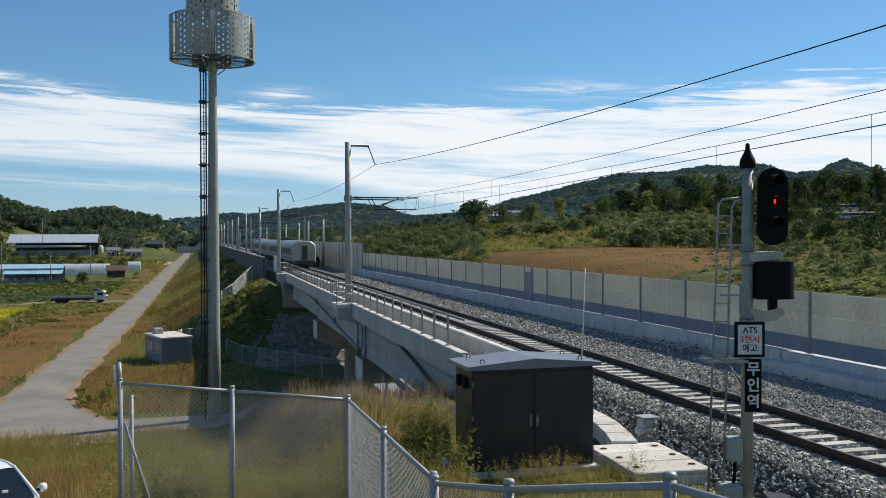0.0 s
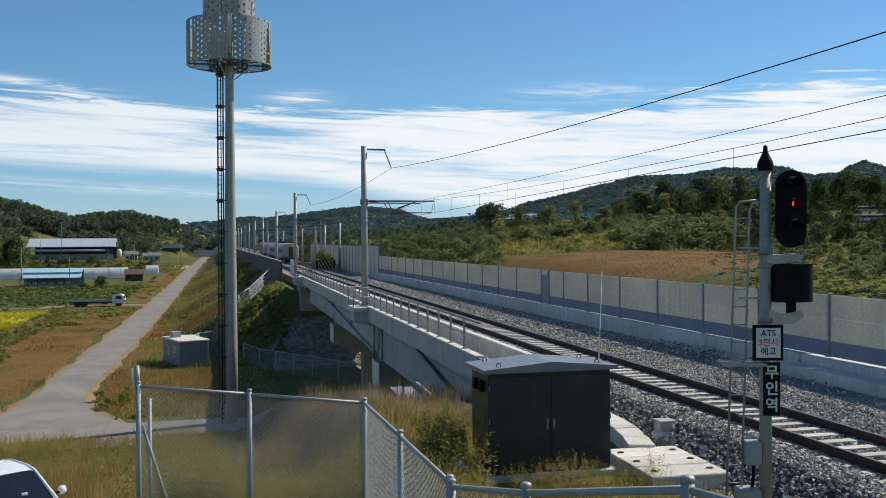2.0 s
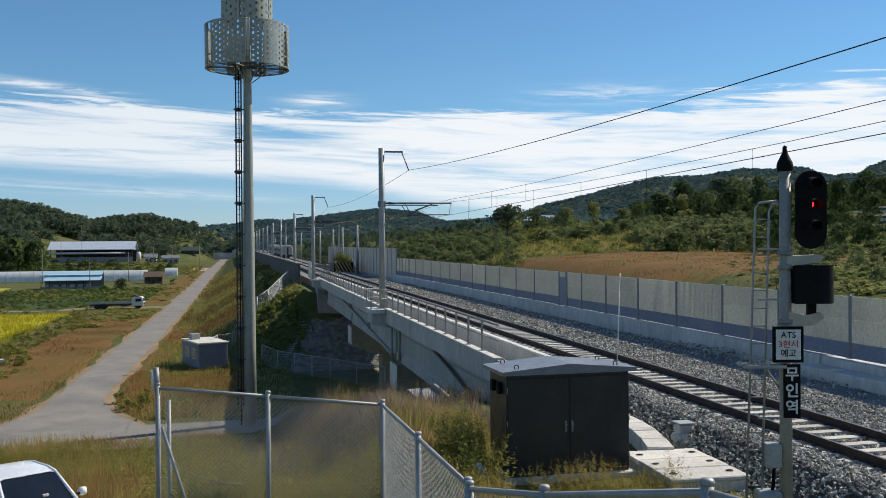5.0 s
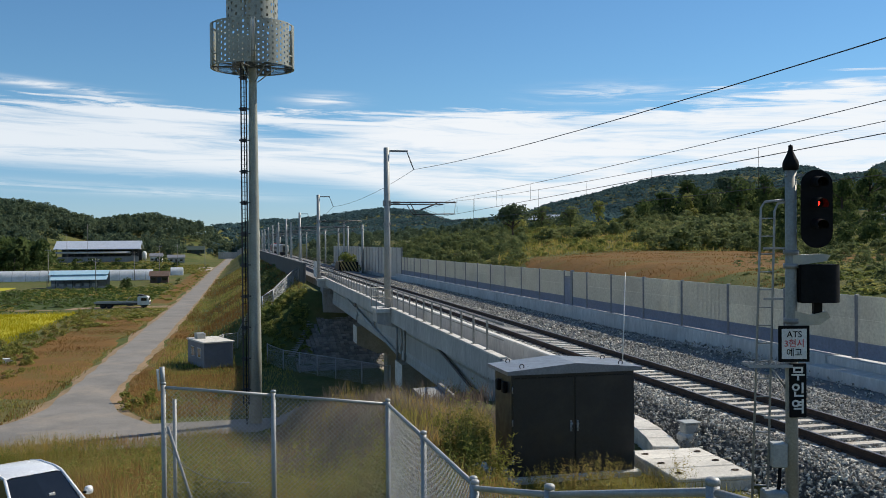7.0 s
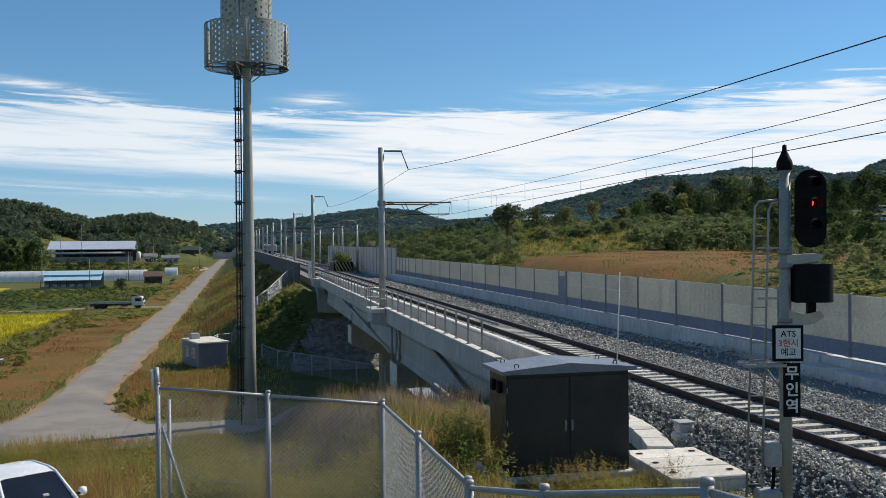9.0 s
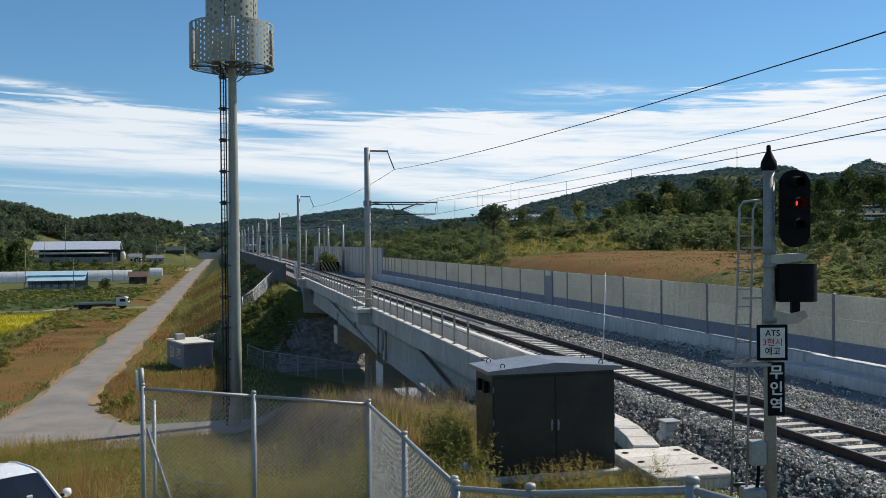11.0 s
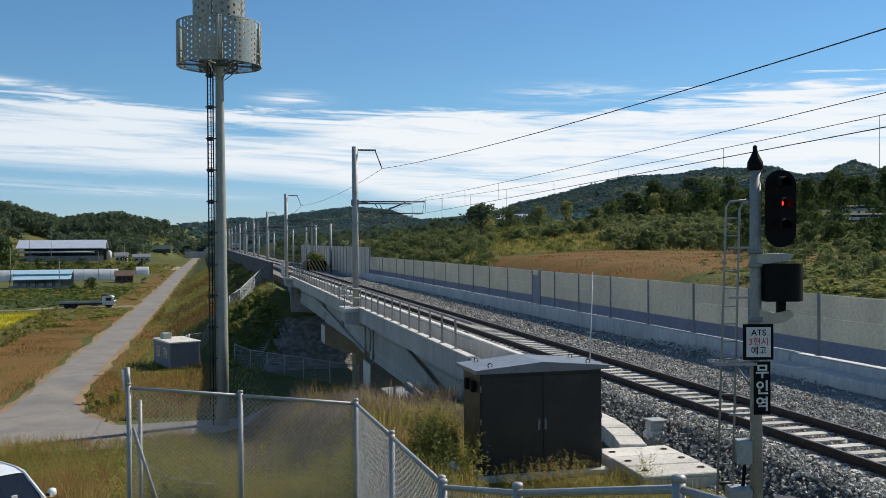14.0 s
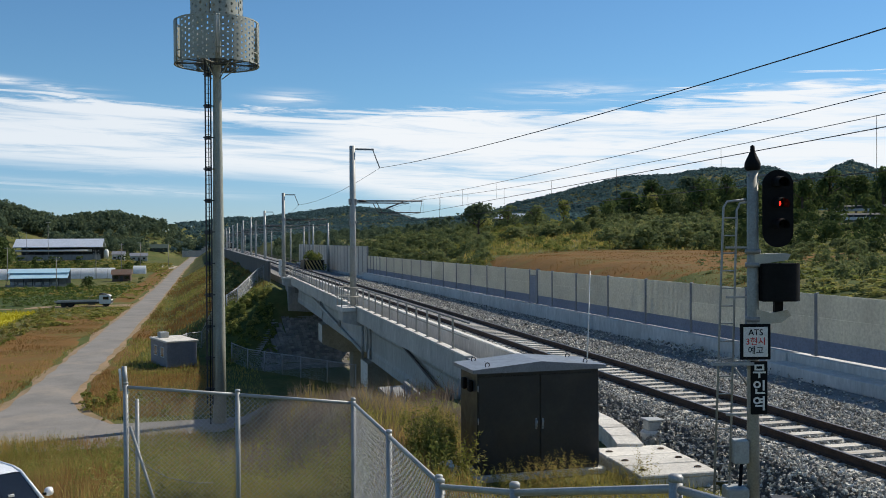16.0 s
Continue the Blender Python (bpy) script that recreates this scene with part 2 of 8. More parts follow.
YELLOW = material("safety_yellow", (0.36, 0.28, 0.09), (0.29, 0.22, 0.08), 3, 0.6, stain=(0.25, 0.18, 0.08))
GLASS_DARK = material("dark_window_glass", (0.012, 0.014, 0.017), (0.01, 0.012, 0.015), 1, 0.08, spec=0.8)
RUBBER = material("black_rubber", (0.015, 0.015, 0.015), (0.02, 0.02, 0.019), 6, 0.8)
SOIL = material("bare_soil", (0.30, 0.20, 0.115), (0.20, 0.145, 0.07), 0.4, 0.95, bump=0.5, bump_scale=8)


# ---- mesh building ----
class Geo:
    """Collects vertices and faces; smooth faces are marked one by one."""

    def __init__(self):
        self.v, self.f, self.s = [], [], []

    def add(self, vs, fs, smooth=False):
        o = len(self.v)
        self.v += [tuple(p) for p in vs]
        self.f += [tuple(i + o for i in q) for q in fs]
        self.s += [smooth] * len(fs)
        return self

    def box(self, lo, hi, bev=0.0, m=None):
        x0, y0, z0 = lo
        x1, y1, z1 = hi
        if bev <= 0:
            vs = [(x, y, z) for z in (z0, z1) for y in (y0, y1) for x in (x0, x1)]
            fs = [(0, 2, 3, 1), (4, 5, 7, 6), (0, 1, 5, 4), (2, 6, 7, 3), (0, 4, 6, 2), (1, 3, 7, 5)]
        else:
            b = bev
            vs, idx = [], {}
            for k, z in enumerate((z0, z1)):
                for j, y in enumerate((y0, y1)):
                    for i, x in enumerate((x0, x1)):
                        sx, sy, sz = (1 - 2 * i) * b, (1 - 2 * j) * b, (1 - 2 * k) * b
                        for ax, p in enumerate(((x, y + sy, z + sz), (x + sx, y, z + sz), (x + sx, y + sy, z))):
                            idx[i, j, k, ax] = len(vs)
                            vs.append(p)
            fs = []
            g = lambda i, j, k, ax: idx[i, j, k, ax]
            for i in (0, 1):
                q = [g(i, 0, 0, 0), g(i, 1, 0, 0), g(i, 1, 1, 0), g(i, 0, 1, 0)]
                fs.append(q if i else q[::-1])
                q = [g(0, i, 0, 1), g(1, i, 0, 1), g(1, i, 1, 1), g(0, i, 1, 1)]
                fs.append(q[::-1] if i else q)
                q = [g(0, 0, i, 2), g(1, 0, i, 2), g(1, 1, i, 2), g(0, 1, i, 2)]
                fs.append(q if i else q[::-1])
            for a in (0, 1):
                for c in (0, 1):
                    q = [g(0, a, c, 1), g(1, a, c, 1), g(1, a, c, 2), g(0, a, c, 2)]
                    fs.append(q if a != c else q[::-1])
                    q = [g(a, 0, c, 0), g(a, 1, c, 0), g(a, 1, c, 2), g(a, 0, c, 2)]
                    fs.append(q[::-1] if a != c else q)
                    q = [g(a, c, 0, 0), g(a, c, 1, 0), g(a, c, 1, 1), g(a, c, 0, 1)]
                    fs.append(q if a != c else q[::-1])
                    for d in (0, 1):
                        q = [g(a, c, d, 0), g(a, c, d, 1), g(a, c, d, 2)]
                        fs.append(q if (a + c + d) % 2 else q[::-1])
        if m is not None:
            vs = [m @ Vector(p) for p in vs]
        return self.add(vs, fs)

    def cyl(self, p0, p1, r0, r1=None, n=12, cap=True, smooth=True):
        p0, p1 = Vector(p0), Vector(p1)
        r1 = r0 if r1 is None else r1
        q = (p1 - p0).to_track_quat("Z", "Y")
        ring = [(math.cos(2 * math.pi * i / n), math.sin(2 * math.pi * i / n)) for i in range(n)]
        vs = [p0 + q @ Vector((c * r0, s * r0, 0)) for c, s in ring] + [p1 + q @ Vector((c * r1, s * r1, 0)) for c, s in ring]
        self.add(vs, [(i, (i + 1) % n, n + (i + 1) % n, n + i) for i in range(n)], smooth)
        if cap:
            o = len(self.v) - 2 * n
            self.f += [tuple(o + i for i in reversed(range(n))), tuple(o + n + i for i in range(n))]
            self.s += [False, False]
        return self

    def tube(self, pts, r, n=6, cap=True):
        pts = [Vector(p) for p in pts]
        vs, fs = [], []
        for k, p in enumerate(pts):
            d = (pts[min(k + 1, len(pts) - 1)] - pts[max(k - 1, 0)])
            q = d.to_track_quat("Z", "Y")
            vs += [p + q @ Vector((r * math.cos(2 * math.pi * i / n), r * math.sin(2 * math.pi * i / n), 0)) for i in range(n)]
        for k in range(len(pts) - 1):
            fs += [(k * n + i, k * n + (i + 1) % n, (k + 1) * n + (i + 1) % n, (k + 1) * n + i) for i in range(n)]
        if cap:
            fs += [tuple(reversed(range(n))), tuple((len(pts) - 1) * n + i for i in range(n))]
        return self.add(vs, fs, True)

    def lathe(self, prof, n=20, at=(0, 0, 0), axis=None):
        """prof: (radius, height) pairs from bottom to top, turned about z or about the given axis."""
        q = Vector(axis).to_track_quat("Z", "Y") if axis else None
        vs, fs = [], []
        for r, z in prof:
            for i in range(n):
                p = Vector((r * math.cos(2 * math.pi * i / n), r * math.sin(2 * math.pi * i / n), z))
                vs.append((q @ p if q else p) + Vector(at))
        for k in range(len(prof) - 1):
            fs += [(k * n + i, k * n + (i + 1) % n, (k + 1) * n + (i + 1) % n, (k + 1) * n + i) for i in range(n)]
        fs += [tuple(reversed(range(n))), tuple((len(prof) - 1) * n + i for i in range(n))]
        return self.add(vs, fs, True)

    def prism(self, poly, a, b, axis="y"):
        """A closed outline (2D, counter-clockwise seen from the axis' tip) pushed along an axis from a to b."""
        put = {"x": lambda p, t: (t, p[0], p[1]), "y": lambda p, t: (p[0], t, p[1]), "z": lambda p, t: (p[0], p[1], t)}[axis]
        n = len(poly)
        vs = [put(p, a) for p in poly] + [put(p, b) for p in poly]
        fs = [(i, (i + 1) % n, n + (i + 1) % n, n + i) for i in range(n)] + [tuple(reversed(range(n))), tuple(range(n, 2 * n))]
        if axis == "y":
            fs = [tuple(reversed(q)) for q in fs]
        return self.add(vs, fs)

    def move(self, m):
        self.v = [tuple(m @ Vector(p)) for p in self.v]
        return self

    def mesh(self, name):
        me = bpy.data.meshes.new(name)
        me.from_pydata(self.v, [], self.f)
        me.polygons.foreach_set("use_smooth", self.s)
        me.update()
        return me


def part(name, geo, mat, parent=None, label="", at=None):
    """One mesh object, from a Geo or a mesh, under a thing or a part."""
    me = geo.mesh(name) if isinstance(geo, Geo) else geo
    if not me.materials:
        me.materials.append(mat)
    ob = new(name, me)
    if parent:
        ob.parent = parent
    if at is not None:
        ob.matrix_basis = at if isinstance(at, Matrix) else Matrix.Translation(at)
    return tagged(ob, label)


def thing(name, label, category, at=(0, 0, 0), group="", kind="", turn=0.0):
    ob = new(name)
    ob.empty_display_size = 0.2
    ob.matrix_basis = Matrix.Translation(at) @ Matrix.Rotation(radians(turn), 4, "Z")
    return tagged(ob, label, category, group, kind)


def soup(name, verts, faces, mat, label, category, kind="stuff", smooth=False):
    """One object out of large arrays."""
    me = bpy.data.meshes.new(name)
    verts, faces = np.asarray(verts, np.float32), np.asarray(faces, np.int32)
    k = faces.shape[1]
    me.vertices.add(len(verts)), me.loops.add(faces.size), me.polygons.add(len(faces))
    me.vertices.foreach_set("co", verts.ravel())
    me.loops.foreach_set("vertex_index", faces.ravel())
    me.polygons.foreach_set("loop_start", np.arange(0, faces.size, k, dtype=np.int32))
    me.polygons.foreach_set("use_smooth", np.full(len(faces), smooth))
    me.update(calc_edges=True)
    me.validate()
    me.materials.append(mat)
    return tagged(new(name, me), label, category, kind=kind)


def smoothstep(a, b, x):
    t = np.clip((np.asarray(x, float) - a) / (b - a), 0, 1)
    return t * t * (3 - 2 * t)


def fbm(x, y, seed=0, octaves=4):
    """Cheap smooth noise for arrays, about -1 to 1."""
    rs = np.random.RandomState(seed)
    out, amp, fr = np.zeros_like(np.asarray(x, float)), 1.0, 1.0
    for _ in range(octaves):
        for _ in range(3):
            th, ph = rs.uniform(0, 2 * np.pi), rs.uniform(0, 2 * np.pi)
            k = fr * rs.uniform(0.7, 1.3)
            out = out + amp * np.sin(k * (x * np.cos(th) + y * np.sin(th)) + ph + 1.3 * np.sin(k * 0.6 * (x * np.sin(th) - y * np.cos(th)) + ph * 2)) / 3
        amp, fr = amp * 0.5, fr * 2.1
    return out


# ---- the ground ----
RIDGE = ((-12, 2.5), (-10.4, 2.39), (-9.0, 1.94), (-7.8, 1.47), (-6.0, 1.65), (-4.5, 1.73), (-2.6, 1.25), (-1.3, 1.19), (0.3, 1.43), (1.9, 1.57),
         (3.6, 1.54), (5.2, 1.79), (7.3, 2.07), (9.3, 2.21), (11.4, 2.07), (12.8, 1.45), (13.7, 1.38), (15.6, 1.55), (17.6, 1.79), (19.0, 2.33),
         (21.1, 2.80), (23.1, 3.23), (25.8, 3.78), (28.5, 3.94), (30.8, 4.26), (32.4, 4.15), (33.6, 4.28), (34.5, 4.03), (35.5, 3.68), (37.0, 3.71),
         (37.6, 4.10), (38.3, 4.36), (39.0, 4.12), (39.9, 3.71), (42, 3.4), (48, 2.5))
RAZ, REL = np.array([p[0] for p in RIDGE]), np.array([p[1] for p in RIDGE])


def track_x(y):
    """Centre of the track, which runs a little askew to the barrier."""
    return np.interp(y, [-12, 18, 45, 75, 137, 210, 300, 700], [11.85, 12.27, 12.68, 13.10, 13.75, 14.6, 15.6, 20.0])


def crest_radius(az):
    return 760 + 940 * smoothstep(-2.5, 2.5, az)


def ground(x, y):
    x, y = np.asarray(x, float), np.asarray(y, float)
    r, az = np.hypot(x, y), np.degrees(np.arctan2(x, y))
    valley = np.interp(y, [0, 300, 520, 640, 800, 1000], [-8.7, -8.7, -7.6, -6.6, -5.0, -3.0]) + 0.25 * fbm(x / 30, y / 30, 5) * smoothstep(8, 25, abs(x + 11))
    slope = np.interp(az, [0, 10, 16, 22, 30, 40], [0.15, 0.4, 0.6, 0.85, 1.0, 1.15])
    right = -0.9 + slope * (np.interp(r, [0, 50, 95, 150, 175, 215, 260, 400, 900], [0.5, 0.9, 2.0, 3.4, 5.6, 9.4, 11, 13, 22])) + 0.35 * fbm(x / 14, y / 14, 9) * smoothstep(60, 160, r)
    back = smoothstep(-10, -60, y)
    s = smoothstep(20, 46, x)
    nat = valley * (1 - s) + right * s
    # the hill that falls away from the station towards the road
    edge = 13.5 + 13.5 * smoothstep(1.8, 5.0, x)
    top = -0.35 - 0.5 * smoothstep(3.0, 5.5, x)
    hill = top - (0.19 - 0.015 * smoothstep(-1.0, 2.5, x)) * np.maximum(0, y - edge) - 0.13 * np.maximum(0, -2 - x) - 0.2 * np.maximum(0, x - 24) + 0.12 * fbm(x / 2.2, y / 2.2, 3) * smoothstep(13, 17, y) * (1 - smoothstep(3, 5, x))
    hill = np.maximum(hill, -9 + 0 * x)
    # railway bank beyond the bridge
    bank = np.where(x < 8.78, -1.24 - np.maximum(0, 8.2 - x) / 1.75, -1.55 - np.maximum(0, x - 23.9) / 1.8)
    bank = bank - np.where(x > 8.78, 2.4 * smoothstep(105, 102.6, y), (0.7 + 2.3 * smoothstep(4.0, 8.4, x)) * smoothstep(105.5, 102, y))
    bank = bank - np.maximum(0, 103.2 - y) * np.where(x > 8.78, 0.57, 0.52) - np.maximum(0, 121 - y) / 1.6 * smoothstep(2.3, -0.6, x)
    h = np.maximum(np.maximum(nat, np.where(y < 80, hill, -50)), np.where(y > 46, bank, -50))
    h = np.where(y < -5, np.maximum(h, -0.6), h)
    # road bed kept even
    road = smoothstep(5.5, 3.0, abs(x - road_x(y))) * (y > 64) * (y < 900)
    h = h * (1 - road) + np.interp(y, [0, 300, 520, 640, 800, 1000], [-8.7, -8.7, -7.6, -6.6, -5.0, -3.0]) * road
    h = h + 2.4 * smoothstep(440, 492, y) * smoothstep(-24, -46, x) * (1 - smoothstep(600, 700, y))
    # hills
    rc = crest_radius(az)
    el = np.interp(az, RAZ, REL)
    crest = EYE_Z + rc * np.tan(np.radians(el)) - np.where(az < 0, 9, 10.5)
    g = smoothstep(0.5 + 0.22 * (1 - smoothstep(-2.5, 2.5, az)), 1.0, r / rc)
    h = h * (1 - g) + crest * g + 6 * fbm(x / 60, y / 60, 12) * g * (1 - smoothstep(0.85, 1.0, r / rc))
    h = h - (h + 5) * 0.7 * smoothstep(1.05, 2.2, r / rc)
    return h


def road_x(y):
    return np.interp(y, [60, 75, 90, 190, 400, 640, 860], [-12.4, -12.2, -11.9, -10.1, -8.0, -3.0, 3.0])


def ground_z(x, y):
    return float(ground(np.array([x]), np.array([y]))[0])


GRASS_GROUND = material("dry_grassy_ground", (0.135, 0.125, 0.045), (0.06, 0.09, 0.026), 0.1, 0.95, bump=0.8, bump_scale=3.0, fine=2.2, stain=(0.22, 0.145, 0.07), stain_scale=0.05, stain_amount=0.6, dist=0.15, spec=0.1)


def build_ground():
    az = np.concatenate([np.arange(-180, -16, 4.0), np.arange(-16, 46, 0.25), np.arange(46, 180, 4.0)])
    rad = np.concatenate([[0.0], np.geomspace(2.5, 60, 90), np.geomspace(61, 420, 150), np.geomspace(428, 4300, 110)])
    A, R = np.meshgrid(np.radians(az), rad)
    x, y = R * np.sin(A) + 0.4 * np.exp(-R), R * np.cos(A) - 0.3 * np.exp(-R)
    z = ground(x, y)
    na, nr = len(az), len(rad)
    i, j = np.meshgrid(np.arange(na), np.arange(nr - 1))
    i2 = (i + 1) % na
    faces = np.stack([j * na + i, (j + 1) * na + i, (j + 1) * na + i2, j * na + i2], -1).reshape(-1, 4)[:, ::-1]
    ob = soup("ground", np.stack([x, y, z], -1).reshape(-1, 3), faces, GRASS_GROUND, "dry brown and green grassy valley ground with wooded hills", "ground", "structure", True)
    return ob


def patch(name, quad, mat, label, nx=24, ny=24, dz=0.06, rough=0.0, kind="structure", category="field"):
    """A field laid on the ground between four corners, given in order round it."""
    q = [np.array(p, float) for p in quad]
    u, v = np.meshgrid(np.linspace(0, 1, nx + 1), np.linspace(0, 1, ny + 1))
    P = (q[0] * ((1 - u) * (1 - v))[..., None] + q[1] * (u * (1 - v))[..., None] + q[2] * (u * v)[..., None] + q[3] * ((1 - u) * v)[..., None])
    x, y = P[..., 0], P[..., 1]
    ed = np.minimum(np.minimum(u, 1 - u), np.minimum(v, 1 - v))
    wob = 0.6 * fbm(x / 3, y / 3, 21) * rough
    x, y = x + wob, y + wob
    z = ground(x, y) + dz * np.minimum(1, ed * 30) - 0.05 * (ed == 0)
    i, j = np.meshgrid(np.arange(nx), np.arange(ny))
    w = nx + 1
    f = np.stack([j * w + i, j * w + i + 1, (j + 1) * w + i + 1, (j + 1) * w + i], -1).reshape(-1, 4)
    return soup(name, np.stack([x, y, z], -1).reshape(-1, 3), f, mat, label, category, kind, True)


build_ground()
SAND = material("pale_sand", (0.42, 0.36, 0.28), (0.34, 0.28, 0.21), 0.5, 0.95, bump=0.4, bump_scale=6)
PADDY = material("ripe_rice", (0.42, 0.37, 0.035), (0.34, 0.33, 0.03), 0.3, 0.9, bump=0.8, bump_scale=4, fine=6, spec=0.1)
CROP = material("green_crop_rows", (0.045, 0.075, 0.02), (0.075, 0.09, 0.03), 0.35, 0.9, bump=1.0, bump_scale=2.0, fine=3, stain=(0.12, 0.10, 0.05), spec=0.1)
BROWN = material("dry_brown_grass", (0.19, 0.10, 0.033), (0.14, 0.085, 0.03), 0.2, 0.95, bump=0.8, bump_scale=3, fine=3, stain=(0.10, 0.12, 0.035), stain_scale=0.16, stain_amount=0.9, spec=0.1)
patch("rice_paddy", ((-75, 112), (-31, 112), (-27.5, 183), (-75, 190)), PADDY, "ripe yellow rice paddy below the road", rough=1)
patch("rice_paddy", ((-120, 268), (-62, 262), (-60, 292), (-120, 300)), PADDY, "ripe yellow rice paddy beside the greenhouses", rough=1)
patch("vegetable_field", ((-90, 196), (-30, 190), (-17, 262), (-90, 275)), CROP, "green vegetable field beside the lane", rough=1)
patch("vegetable_field", ((-140, 330), (-40, 318), (-34, 420), (-150, 440)), CROP, "green vegetable field in front of the barn", rough=1)
patch("dry_meadow", ((28, 72), (70, 82), (82, 126), (43, 139)), BROWN, "dry reddish-brown mown meadow beyond the barrier", 40, 30, rough=1.5)
patch("dry_meadow", ((-25.5, 84), (-15.4, 80), (-13.6, 172), (-23, 170)), BROWN, "dry brown grass verge beside the road", 30, 40, rough=1.2)
patch("dry_meadow", ((-9.6, 77), (-6.4, 78), (-5.8, 150), (-8.2, 150)), BROWN, "dry brown strip between road and bank", 10, 40, rough=0.8)
patch("dry_meadow", ((-18, 205), (-13, 203), (-10.6, 430), (-17, 430)), BROWN, "dry brown strip along the farm road", 8, 60, rough=1.0)
patch("bare_yard", ((-18, 425), (-10.5, 420), (-9, 470), (-17, 480)), SAND, "pale sandy bare yard beside the road", 12, 12, rough=1.5)
# Pale sand trimmed to the sunlit spot, so its colour carries the brightness.
patch("bare_yard", ((13.2, 82), (30, 82), (30, 94), (13.2, 94)), SAND, "sandy ground under the railway bridge, paled for the sunlit patch", 12, 12, rough=1.0)
patch("dirt_track", ((-12, 192), (-12, 198), (-45, 197), (-45, 192)), SOIL, "bare earth farm track joining the road", rough=0.6, category="track")


def build_road():
    ys = np.concatenate([np.arange(60, 120, 1.5), np.arange(120, 860, 6)])
    vs, fs = [], []
    for k, y in enumerate(ys):
        c = road_x(y)
        for u in np.linspace(-1, 1, 7):
            flare = (5.5 * max(0, (84 - y) / 18) ** 2.2 if u > 0 else 7.0 * max(0, (76 - y) / 12) ** 2) + 0.12 * math.sin(y * 0.9 + 2 * u)
            x = c + u * (2.0 + flare)
            vs.append((x, y, ground_z(c, y) + 0.13 - 0.03 * u * u))
        if k:
            o = (k - 1) * 7
            fs += [(o + i, o + i + 1, o + i + 8, o + i + 7) for i in range(6)]
    sv, sf = [], []
    for k, y in enumerate(ys):
        c = road_x(y)
        for i, u in enumerate((-1, -0.5, 0.5, 1)):
            flare = (5.5 * max(0, (84 - y) / 18) ** 2.2 if u > 0 else 7.0 * max(0, (76 - y) / 12) ** 2)
            x = c + u * (2.75 + flare + 0.35 * math.sin(y * 0.31 + 3 * u) + 0.2 * math.sin(y * 0.83))
            sv.append((x, y, ground_z(c, y) + (0.085 if abs(u) < 1 else 0.02)))
        if k:
            o = (k - 1) * 4
            sf += [(o + i, o + i + 1, o + i + 5, o + i + 4) for i in range(3)]
    soup("road_shoulder", sv, sf, SOIL, "bare sandy brown shoulders of the farm road", "road shoulder", "structure", True)
    soup("road", vs, fs, ASPHALT, "narrow worn grey asphalt farm road", "road", "structure", True)
    vs, fs = [], []
    xs = np.arange(-60, 25, 1.5)
    for k, x in enumerate(xs):
        for u in np.linspace(-1, 1, 7):
            y = 65.3 + 0.03 * (x + 10) * 0.3 + u * 2.4
            vs.append((x, y, max(ground_z(x, y), -8.75) + 0.14 - 0.03 * u * u))
        if k:
            o = (k - 1) * 7
            fs += [(o + i + 7, o + i + 8, o + i + 1, o + i) for i in range(6)]
    soup("side_road", vs, fs, ASPHALT, "worn asphalt lane passing under the railway bridge", "road", "structure", True)


build_road()


# ---- railway ----
def sweep(prof, ys):
    """A cross-section, given from the track's centre, carried along the track."""
    n = len(prof)
    vs = [(track_x(y) + a, y, b) for y in ys for a, b in prof]
    fs = [(k * n + i, k * n + n + i, k * n + n + (i + 1) % n, k * n + (i + 1) % n) for k in range(len(ys) - 1) for i in range(n)]
    fs += [tuple(range(n)), tuple(reversed(range(len(vs) - n, len(vs))))]
    return Geo().add(vs, fs)


